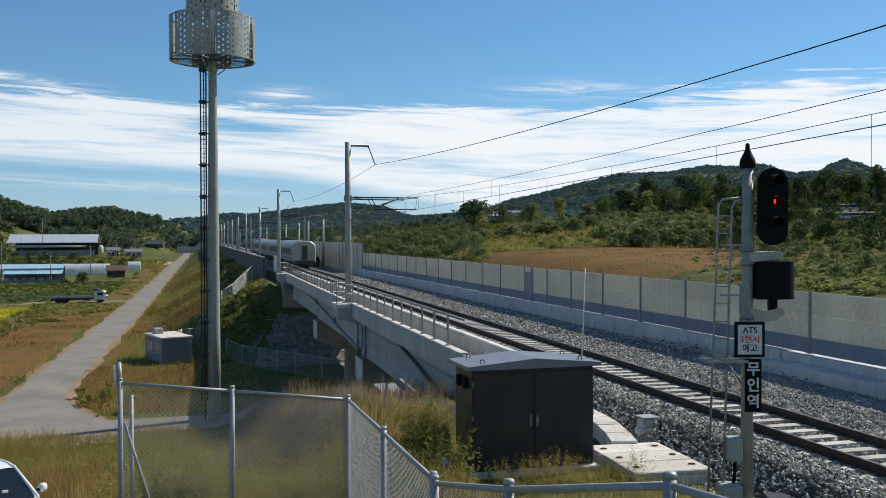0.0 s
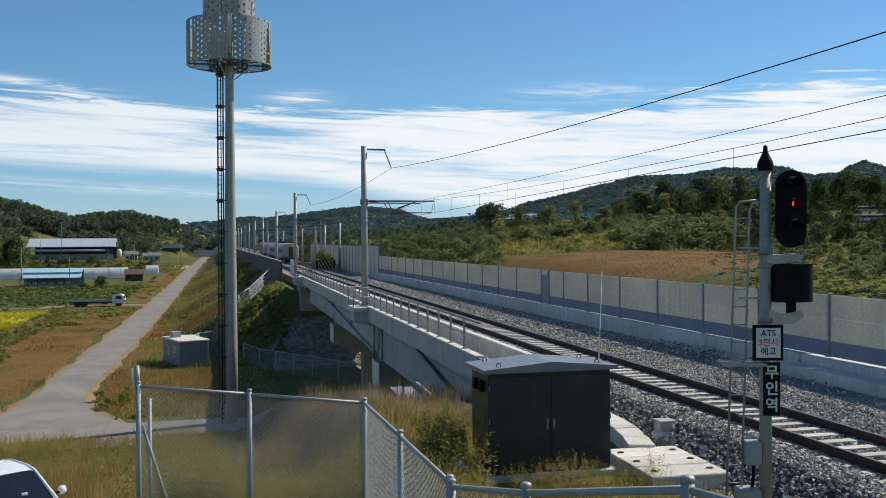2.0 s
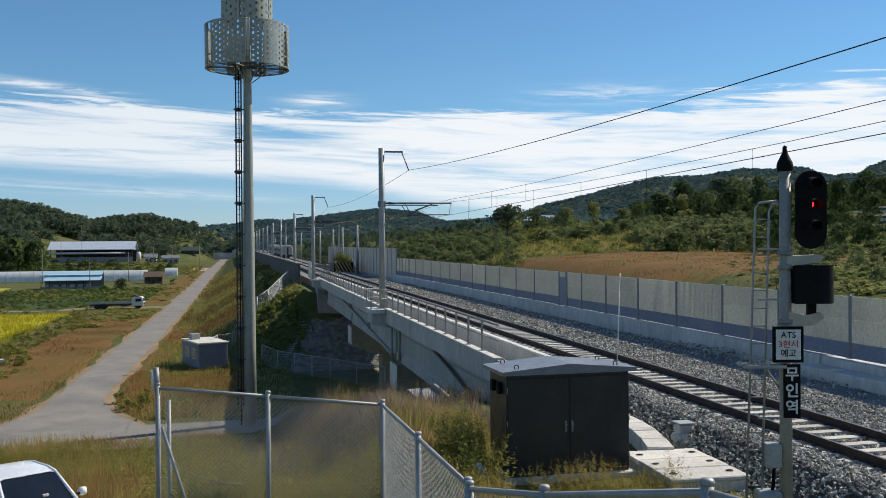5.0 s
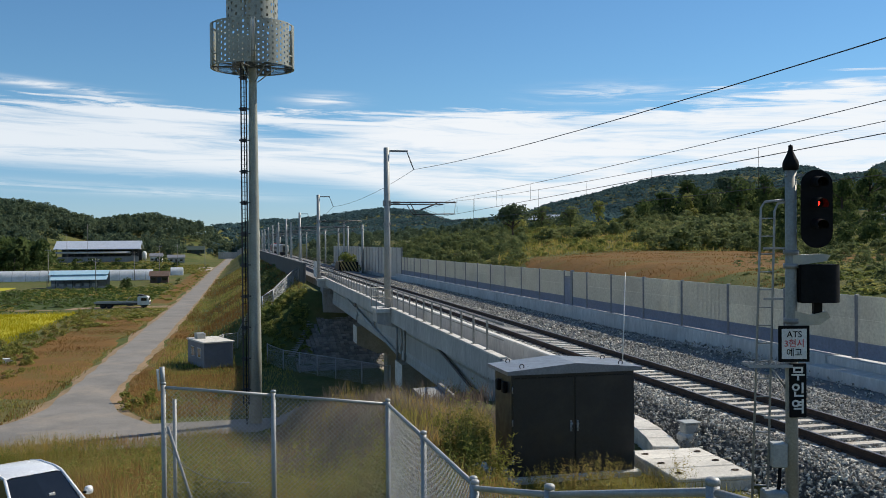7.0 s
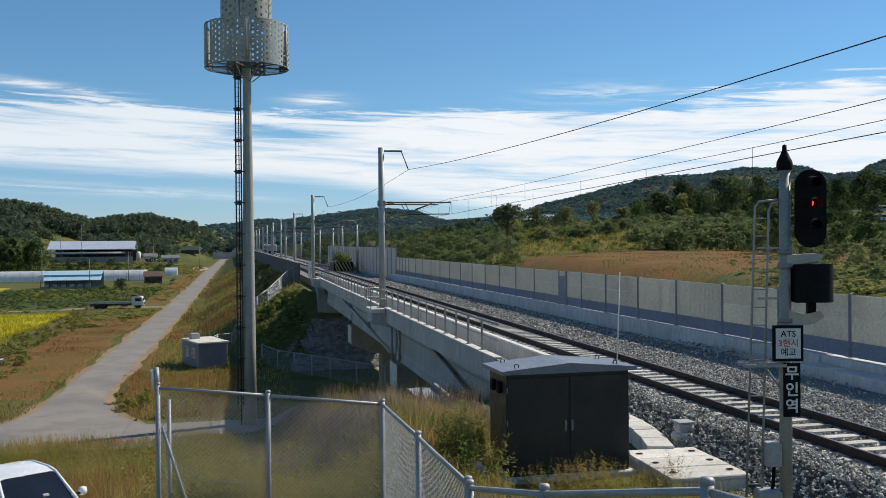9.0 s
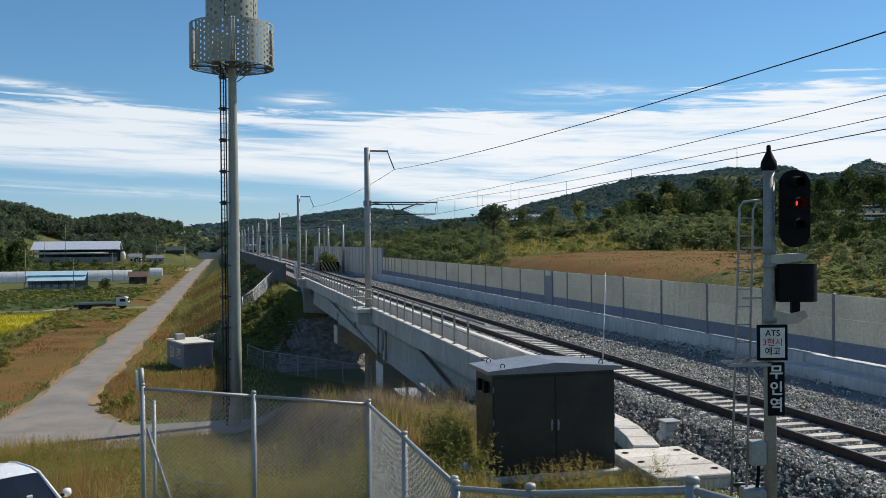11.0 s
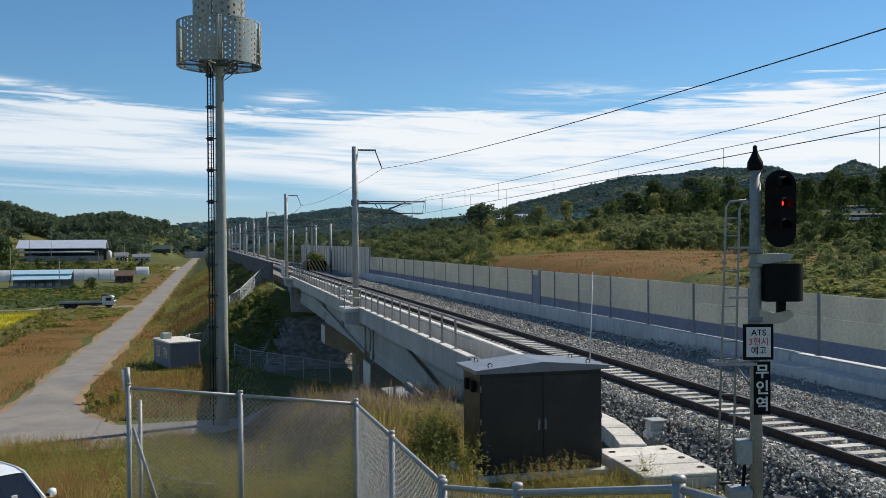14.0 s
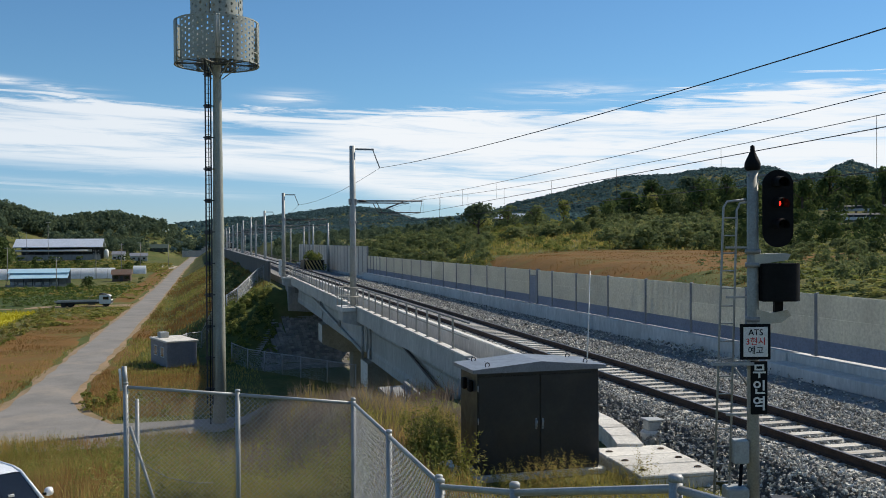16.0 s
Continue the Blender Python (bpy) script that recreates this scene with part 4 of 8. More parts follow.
def build_tower():
    t = thing("radio_tower", "tall grey steel radio tower with a perforated drum and ladder", "radio tower", (1.35, 66.0, -8.75))
    b0, b1 = 24.75, 27.7
    pole = Geo().lathe([(0.46, 0), (0.43, 6), (0.37, 14), (0.29, 22), (0.26, 27), (0.24, 36)], 28)
    part("pole", pole, TOWERGREY, t, "tapered grey steel pole")
    part("base_flange", Geo().cyl((0, 0, 0), (0, 0, 0.12), 0.8, n=28), TOWERGREY, t)
    for k, deg in enumerate((30, -30, 97, -97, 180)):
        c = radians(deg)
        part("drum_panel", perforated(2.86, c - radians(26.5), c + radians(26.5), b0, b1, 8, 8, 0.085), TOWERGREY, t, "curved perforated panel")
        for s in (-1, 1):
            a = c + s * radians(28)
            x, y = 2.82 * math.sin(a), -2.82 * math.cos(a)
            part("drum_strut", Geo().cyl((x, y, b0), (x, y, b1), 0.045, n=6), TOWERGREY, t)
        part("spoke", Geo().cyl((0, 0, b0 + 0.15), (2.8 * math.sin(c), -2.8 * math.cos(c), b0 + 0.15), 0.06, n=6), TOWERGREY, t)
        part("brace", Geo().cyl((0.33 * math.sin(c), -0.33 * math.cos(c), b0 - 0.9), (1.5 * math.sin(c), -1.5 * math.cos(c), b0 + 0.05), 0.04, n=6), TOWERGREY, t)
        part("antenna", Geo().box((1.7 * math.sin(c + 0.5) - 0.15, -1.7 * math.cos(c + 0.5) - 0.1, b0 + 0.6), (1.7 * math.sin(c + 0.5) + 0.15, -1.7 * math.cos(c + 0.5) + 0.1, b0 + 3.2), 0.03), WHITEPAINT, t, "white panel antenna")
        c2 = radians(20 + 72 * k)
        part("upper_panel", perforated(1.75, c2 - radians(34), c2 + radians(34), b1 + 0.15, b1 + 4.2, 5, 8, 0.095), TOWERGREY, t, "curved perforated panel of the upper drum")
    for z in (b0 + 0.05, b0 + 0.75, b1 - 0.05):
        part("drum_ring", ring(2.8, z, 0.05), TOWERGREY, t)
    for z in (b1 + 0.15, b1 + 2.2, b1 + 4.2):
        part("drum_ring", ring(1.7, z, 0.045), TOWERGREY, t)
    deck = Geo()
    for k in range(-9, 10):
        y = k * 0.3
        h = math.sqrt(max(0, 2.72 ** 2 - y * y))
        deck.box((-h, y - 0.015, b0 + 0.02), (h, y + 0.015, b0 + 0.05))
    part("grating_deck", deck, DARKSTEEL, t, "open grating floor")
    lad = part("ladder", Geo().box((-0.86, -0.34, 1.5), (-0.76, -0.24, b0 + 1)).box((-0.5, -0.34, 1.5), (-0.40, -0.24, b0 + 1)), DARKSTEEL, t, "dark steel access ladder")
    rung = Geo().cyl((-0.8, -0.29, 0), (-0.46, -0.29, 0), 0.016, n=6).mesh("rung")
    for k in range(76):
        part("rung", rung, DARKSTEEL, lad, at=(0, 0, 1.7 + 0.31 * k))
    brk = Geo().box((-0.96, -0.33, -0.05), (-0.25, -0.25, 0.03)).box((-0.88, -0.36, -0.16), (-0.40, -0.22, 0.1)).mesh("ladder_bracket")
    for k in range(11):
        part("ladder_bracket", brk, DARKSTEEL, lad, at=(0, 0, 2.6 + 2.15 * k))
    part("cable", Geo().tube([(-0.6, -0.38, 0.2), (-0.6, -0.38, b0)], 0.035, 6), BLACK, t, "black feeder cable")


build_tower()


# ---- signal ----
def rounded_plate(w, h, r, d, n=8):
    pts = []
    for cx, cz, a0 in ((w / 2 - r, h / 2 - r, 0), (-w / 2 + r, h / 2 - r, 90), (-w / 2 + r, -h / 2 + r, 180), (w / 2 - r, -h / 2 + r, 270)):
        for k in range(n + 1):
            a = radians(a0 + 90 * k / n)
            pts.append((cx + r * math.cos(a), cz + r * math.sin(a)))
    return Geo().prism(pts, -d / 2, d / 2)


def build_signal():
    zf = -0.62
    s = thing("railway_signal", "grey signal post with black signal head showing red, ladder and signs", "railway signal", (9.12, 14.0, zf), turn=-14)
    H = 5.72
    part("post", Geo().lathe([(0.106, 0), (0.1, 2), (0.092, H)], 24), SIGPOLE, s, "grey tubular post")
    part("base_plate", Geo().box((-0.22, -0.22, -0.02), (0.22, 0.22, 0.03), 0.01), GALV_DULL, s)
    part("spike_cap", Geo().lathe([(0.1, H), (0.125, H + 0.02), (0.135, H + 0.09), (0.125, H + 0.15), (0.075, H + 0.25), (0.04, H + 0.33), (0.035, H + 0.42), (0.0, H + 0.44)], 18), BLACK, s, "black finial cap")
    # main head
    zc = 5.07
    head = part("signal_head", rounded_plate(0.52, 1.30, 0.255, 0.03), BLACK, s, "black oval background plate", at=(0.37, -0.16, zc))
    part("head_case", Geo().box((-0.14, 0.016, -0.52), (0.14, 0.24, 0.52), 0.03), BLACK, head)
    for k, z in enumerate((0.44, 0.09, -0.26)):
        hood = Geo()
        n = 16
        vs = []
        for d, r in ((-0.02, 0.105), (-0.30, 0.098)):
            for i in range(n + 1):
                a = radians(-35 + 250 * i / n)
                vs.append((r * math.cos(a), d, r * math.sin(a) + (0.0 if d > -0.1 else -0.02)))
                vs.append(((r - 0.008) * math.cos(a), d, (r - 0.008) * math.sin(a) + (0.0 if d > -0.1 else -0.02)))
        m = 2 * (n + 1)
        fs = []
        for i in range(n):
            fs += [(2 * i, 2 * i + 2, m + 2 * i + 2, m + 2 * i), (2 * i + 1, m + 2 * i + 1, m + 2 * i + 3, 2 * i + 3), (m + 2 * i, m + 2 * i + 2, m + 2 * i + 3, m + 2 * i + 1)]
        hood.add(vs, fs)
        hd = part("lamp_hood", hood, BLACK, head, at=(0, 0, z))
        part("lens", Geo().lathe([(0.05, 0), (0.045, 0.012), (0.0, 0.018)], 18, axis=(0, -1, 0)), LENSRED if k == 1 else LENSDARK, head, "glowing red lens" if k == 1 else "unlit dark lens", at=(0, -0.018, z))
    br = Geo().prism([(0.0, 4.12), (0.56, 4.2), (0.62, 4.3), (0.5, 4.32), (0.0, 4.3)], -0.1, 0.1)
    part("head_bracket", br, PALEPAINT, s, "cream cast bracket")
    part("top_bracket", Geo().box((-0.1, -0.06, 5.62), (0.42, 0.0, 5.66)), GALV_DULL, s)
    for z in (4.12, 4.35, 2.88, 3.2):
        part("clamp", Geo().cyl((0, 0, z - 0.04), (0, 0, z + 0.04), 0.128, n=20), GALV_DULL, s)
    # lower indicator with a broad hood
    ind = Geo()
    n = 14
    poly = [(-0.32, -0.31), (-0.28, -0.33), (0.28, -0.33), (0.32, -0.31), (0.33, 0.27), (0.31, 0.315), (-0.31, 0.315), (-0.33, 0.27)]
    ind.prism(poly, -0.02, 0.22)
    box = part("route_indicator", ind, BLACK, s, "black boxed route indicator", at=(0.42, -0.12, 3.83))
    arc = Geo()
    vs, fs = [], []
    for i in range(n + 1):
        a = radians(200 * i / n - 10)
        vs += [(0.31 * math.cos(a), -0.31 * math.sin(a), -0.31), (0.31 * math.cos(a), -0.31 * math.sin(a), 0.31)]
        if i:
            fs.append((2 * i - 2, 2 * i, 2 * i + 1, 2 * i - 1))
    arc.add(vs, fs, True)
    part("hood", arc, BLACK, box, at=(0, -0.02, 0))
    part("stub", Geo().box((0.36, -0.06, 3.3), (0.5, 0.06, 3.5), 0.01), BLACK, s)
    part("indicator_bracket", Geo().prism([(0.0, 3.1), (0.45, 3.14), (0.62, 3.26), (0.56, 3.36), (0.3, 3.30), (0.0, 3.38)], -0.09, 0.09), PALEPAINT, s, "cream cast bracket")
    # signs
    sg = part("notice_sign", Geo().box((-0.255, -0.02, -0.30), (0.255, 0.02, 0.30), 0.005), BLACK, s, "white notice sign in a black frame", at=(-0.02, -0.17, 2.83))
    part("sign_face", Geo().box((-0.205, -0.026, -0.25), (0.205, -0.0205, 0.25)), WHITEPAINT, sg)
    for body, z, mt in (("ATS", 0.155, BLACK), ("3현시", 0.0, RED), ("예고", -0.15, BLACK)):
        part("lettering", text_geo(body, 0.145, 0.001), mt, sg, at=(0, -0.0295, z))
    sg2 = part("station_sign", Geo().box((-0.14, -0.015, -0.45), (0.14, 0.015, 0.45), 0.004), BLACK, s, "black sign with white upright letters", at=(0.05, -0.15, 2.05))
    for k, body in enumerate("무인역"):
        part("lettering", text_geo(body, 0.25, 0.006), WHITEPAINT, sg2, at=(0, -0.0185, 0.27 - 0.275 * k))
    for zz in (1.7, 2.45):
        part("sign_stay", Geo().box((-0.12, -0.15, zz), (0.12, -0.1, zz + 0.04)), GALV_DULL, s)
    # ladder, leaning a little away from the post
    def lp(x, z):
        return (-0.64 + x + 0.035 * z, 0.05, z)
    lad = part("ladder", Geo().tube([lp(-0.02, 0.1), lp(-0.02, 5.1), (-0.42, 0.05, 5.2), (-0.1, 0.03, 5.23)], 0.02, 8).tube([lp(0.24, 0.1), lp(0.21, 5.05), (-0.2, 0.05, 5.17), (-0.05, 0.03, 5.19)], 0.02, 8), GALV, s, "galvanised ladder with hooped top")
    for k in range(16):
        z = 0.42 + 0.3 * k
        part("rung", Geo().cyl(lp(-0.02, z), lp(0.22, z), 0.013, n=6), GALV, lad)
    for z in (1.55, 3.55, 4.4):
        part("ladder_stay", Geo().box((-0.45, 0.02, z), (0.0, 0.05, z + 0.035)), GALV, lad)
    gr = Geo()
    for k in range(9):
        gr.box((-0.75 + 0.075 * k, -0.2, 2.44), (-0.745 + 0.075 * k, 0.25, 2.48))
    for y in (-0.2, 0.03, 0.25):
        gr.box((-0.76, y - 0.012, 2.435), (-0.05, y + 0.012, 2.485))
    part("step_grating", gr, GALV, s, "small grating platform")
    part("grating_strut", Geo().tube([(-0.35, 0.03, 2.44), (-0.08, 0.03, 2.05)], 0.018, 6), GALV, s)
    part("terminal_box", Geo().box((-0.36, -0.12, 0.75), (-0.10, 0.12, 1.15), 0.015), MASTGREY, s, "grey terminal box")
    part("conduit", Geo().tube([(-0.2, 0, 0.75), (-0.22, 0.0, 0.4), (-0.3, 0.02, 0.1)], 0.03, 8), BLACK, s)
    part("lower_box", Geo().box((-0.5, -0.2, 0.05), (-0.12, 0.15, 0.36), 0.03), MASTGREY, s, "grey cable box at the foot")


LENSRED = material("lit_red_lens", (0.25, 0.01, 0.01), rough=0.3, emit=(1.0, 0.03, 0.02, 2.2))
LENSDARK = material("unlit_lens", (0.02, 0.02, 0.02), rough=0.15)
PALEPAINT = material("cream_bracket_paint", (0.50, 0.47, 0.38), (0.42, 0.39, 0.31), 6, 0.55, stain=(0.3, 0.26, 0.2))
build_signal()


# ---- equipment cabinet and cable works ----
def build_cabinet():
    c = thing("equipment_cabinet", "large charcoal steel trackside equipment cabinet with shallow gabled roof", "cabinet", (6.62, 18.25, -0.85), turn=1.0)
    W, D, H = 2.62, 1.12, 2.16
    part("plinth", Geo().box((-W / 2 - 0.12, -D / 2 - 0.12, -0.25), (W / 2 + 0.12, D / 2 + 0.12, 0.12), 0.02), CONC_WHITE, c, "concrete plinth")
    part("body", Geo().box((-W / 2, -D / 2, 0.12), (W / 2, D / 2, H), 0.012), CABGREY, c, "charcoal steel body")
    o = 0.12
    prof = [(-W / 2 - o, H + 0.0), (W / 2 + o, H + 0.0), (W / 2 + o, H + 0.075), (0.0, H + 0.20), (-W / 2 - o, H + 0.075)]
    part("roof", Geo().prism(prof, -D / 2 - 0.13, D / 2 + 0.13), CABROOF, c, "shallow gabled steel roof")
    for x, s in ((-W / 4, -1), (W / 4, 1)):
        d = part("door", Geo().box((x - W / 4 + 0.03, -D / 2 - 0.022, 0.2), (x + W / 4 - 0.006, -D / 2 - 0.002, H - 0.08), 0.006), CABGREY, c, "charcoal double door leaf")
        part("handle", Geo().tube([(-s * 0.07, -D / 2 - 0.03, 1.02), (-s * 0.07, -D / 2 - 0.07, 1.04), (-s * 0.07, -D / 2 - 0.075, 1.14), (-s * 0.07, -D / 2 - 0.03, 1.17)], 0.016, 8).box((-s * 0.07 - 0.02, -D / 2 - 0.03, 0.98), (-s * 0.07 + 0.02, -D / 2 - 0.02, 1.2), 0.004), GALV, d, "chrome lever handle")
        for z in (0.45, 1.2, 1.85):
            part("hinge", Geo().cyl((s * W / 2 + x * 0 - s * 0.012, -D / 2 - 0.03, z - 0.06), (s * W / 2 - s * 0.012, -D / 2 - 0.03, z + 0.06), 0.014, n=8), GALV_DULL, d)
    for y in (-0.22, 0.18):
        part("side_vent", Geo().box((-W / 2 - 0.09, y - 0.08, 1.75), (-W / 2 - 0.001, y + 0.08, 1.98), 0.02), BLACK, c, "black louvred vent hood")
    for x in (-W / 2 + 0.25, W / 2 - 0.25):
        for y in (-D / 2 + 0.1, D / 2 - 0.1):
            z = H + 0.075 + 0.125 * (1 - abs(x) / (W / 2)) + 0.04
            part("lifting_eye", Geo().tube([(x + 0.045 * math.cos(radians(a)), y, z + 0.045 * math.sin(radians(a))) for a in range(-90, 271, 30)], 0.011, 6), DARKSTEEL, c)


def build_cable_works():
    g0 = -0.78
    cover = thing("cable_pit", "concrete cable pit with three pale cover slabs", "cable pit", (8.96, 17.36, g0), turn=-2)
    part("pit_wall", Geo().box((-0.78, -1.2, -0.3), (0.78, 1.2, 0.13), 0.02), CONC_WHITE, cover)
    for k in range(3):
        part("cover_slab", Geo().box((-0.82, -1.22 + k * 0.82, 0.132), (0.82, -1.22 + k * 0.82 + 0.79, 0.22 + 0.006 * (k % 2)), 0.02), CONC_WHITE, cover, "pale concrete cover slab")
        for x in (-0.6, 0.58):
            part("lifting_loop", Geo().tube([(x + 0.07 * math.cos(radians(a)), -0.84 + k * 0.82 + 0.05 * math.sin(radians(a)), 0.235) for a in range(0, 361, 40)], 0.011, 5), RUST, cover)
    tr = thing("cable_trough", "curved pale concrete cable trough beside the ballast", "cable trough", (0, 0, 0))
    pts = [(9.06, 18.58), (9.30, 19.4), (9.47, 20.25), (9.57, 21.1), (9.60, 22.0), (9.56, 22.9), (9.46, 23.8), (9.32, 24.7)]
    for k, (a, b) in enumerate(zip(pts[:-1], pts[1:])):
        d = Vector((b[0] - a[0], b[1] - a[1], 0))
        m = Matrix.Translation((a[0], a[1], g0 + 0.06 + 0.012 * k)) @ Matrix.Rotation(math.atan2(-d.x, d.y), 4, "Z")
        part("trough_cover", Geo().box((-0.29, -0.03, -0.2), (0.29, d.length + 0.02, 0.22 - 0.004 * (k % 2)), 0.012, m), CONC_WHITE, tr)
    jb = thing("trackside_box", "small grey trackside junction box on a concrete block", "junction box", (10.08, 19.5, -0.74))
    part("block", Geo().box((-0.23, -0.2, -0.1), (0.23, 0.2, 0.30), 0.05), CONC_WHITE, jb)
    part("case", Geo().box((-0.17, -0.15, 0.28), (0.17, 0.15, 0.52), 0.03), MASTGREY, jb)
    part("cap", Geo().box((-0.21, -0.19, 0.52), (0.21, 0.19, 0.56), 0.01), MASTGREY, jb)
    part("cable", Geo().tube([(0.2, 0, 0.4), (0.4, 0.05, 0.3), (0.6, 0.05, 0.0), (0.95, 0.05, 0.02)], 0.025, 6), BLACK, jb)
    bx = thing("ground_box", "low dark metal ground box beside the signal", "junction box", (9.75, 13.9, -0.85), turn=-20)
    part("case", Geo().box((-0.25, -0.2, 0.0), (0.25, 0.2, 0.3), 0.03), DARKSTEEL, bx)
    part("lid", Geo().box((-0.28, -0.23, 0.3), (0.28, 0.23, 0.34), 0.01), DARKSTEEL, bx)
    wh = thing("marker_pole", "thin white marker pole on a short concrete stub", "marker pole", (10.05, 23.2, -0.85))
    part("stub", Geo().box((-0.09, -0.09, 0.0), (0.09, 0.09, 0.95), 0.02), MASTGREY, wh)
    part("rod", Geo().cyl((0, 0, 0.9), (0.12, 0.0, 3.95), 0.02, 0.012, n=8), WHITEPAINT, wh)


build_cabinet()
build_cable_works()


# ---- chain-link fences ----
def mesh_panel(a, b, h0a, h1a, h0b, h1b, cell, wire):
    """Woven diamond wires between two posts, each a thin four-sided bar."""
    g = Geo()
    a, b = Vector(a), Vector(b)
    L = (b - a).length
    u = (b - a) / L
    nrm = Vector((-u.y, u.x, 0))

    def at(s, t, off):
        p = a + u * s
        z = (h0a + (h1a - h0a) * t) * (1 - s / L) + (h0b + (h1b - h0b) * t) * (s / L)
        return Vector((p.x, p.y, z)) + nrm * off
    H = h1a - h0a
    k = int((L + H) / cell) + 1
    for i in range(-int(H / cell) - 1, k):
        for sgn in (1, -1):
            s0 = i * cell
            pts = []
            # along the slant: s = s0 + H t (or mirrored)
            t0 = max(0.0, -s0 / H)
            t1 = min(1.0, (L - s0) / H)
            if t1 - t0 < 0.02:
                continue
            f = (lambda t: s0 + H * t) if sgn > 0 else (lambda t: L - (s0 + H * t))
            g.tube([at(f(t0), t0, 0.004 * sgn), at(f(t1), t1, 0.004 * sgn)], wire, 4, False)
    g.s = [False] * len(g.f)
    return g


def fence(name, label, pts, cell=0.074, wire=0.0029, r=0.036, depth=0.05, group=""):
    """pts: x, y, foot, top of each post."""
    f = thing(name, label, "fence", group=group)
    for x, y, z0, z1 in pts:
        p = part("post", Geo().cyl((x, y, z0 - 0.2), (x, y, z1 + 0.04), r, n=12), GALV, f)
        part("post_cap", Geo().lathe([(r + 0.003, z1 + 0.02), (r + 0.004, z1 + 0.045), (r * 0.85, z1 + 0.058), (0, z1 + 0.062)], 12, (x, y, 0)), GALV, p)
    for p, q in zip(pts[:-1], pts[1:]):
        part("top_rail", Geo().cyl((p[0], p[1], p[3] - 0.02), (q[0], q[1], q[3] - 0.02), r * 0.68, n=8), GALV, f)
        part("chain_link_mesh", mesh_panel((p[0], p[1], 0), (q[0], q[1], 0), p[2] + depth, p[3] - 0.03, q[2] + depth, q[3] - 0.03, cell, wire), GALV, f)
    return f


near = fence("chain_link_fence", "galvanised chain-link fence round the station yard", [
    (-1.04, 14.33, -0.6, 1.85), (0.54, 13.91, -0.5, 1.73), (2.17, 13.47, -0.4, 1.60), (2.16, 10.78, -0.35, 1.66), (2.18, 8.5, -0.35, 1.68)], depth=0.1)
part("corner_arm", Geo().cyl((-1.04, 14.33, 1.8), (-1.06, 14.36, 2.13), 0.036, n=10), GALV, near)
part("slanted_arm", Geo().cyl((-1.1, 14.32, 1.78), (-1.12, 14.33, 2.1), 0.02, n=8), WHITEPAINT, near, "pale angled arm at the corner")
part("brace", Geo().cyl((-0.98, 14.3, 1.25), (-0.45, 14.2, -0.5), 0.022, n=8), GALV, near)
part("gate_post", Geo().cyl((-0.9, 14.6, -0.6), (-0.9, 14.6, 1.6), 0.03, n=8), GALV, near)
part("chain", Geo().tube([(-0.98, 14.3, 0.95), (-0.75, 14.25, 0.66), (-0.45, 14.17, 0.5), (-0.1, 14.08, 0.42), (0.2, 14.0, 0.42)], 0.007, 5), GALV_DULL, near, "slack chain hanging in the bay")
ramp = fence("ramp_fence", "galvanised pipe-topped fence beside the cabinet", [
    (2.18, 8.44, -0.3, 1.66), (2.25, 6.52, 0.2, 2.10), (2.56, 4.68, 0.7, 2.58), (2.95, 3.6, 0.7, 2.58)], wire=0.0018, r=0.038)


# ---- car ----
def build_chute():
    c = thing("drain_chute", "pale concrete drain slab on the slope by the bridge", "drain", (6.45, 29.4, ground_z(6.45, 29.4) + 0.1), turn=12)
    part("slab", Geo().prism([(-1.1, -0.75), (1.1, -0.5), (1.1, 0.26), (-1.1, -0.2)], -0.5, 0.5, "x"), CONC_DARK, c)
    part("kerb", Geo().prism([(-1.1, -0.2), (1.1, 0.26), (1.1, 0.4), (-1.1, -0.06)], 0.4, 0.5, "x"), CONC_DARK, c)


build_chute()


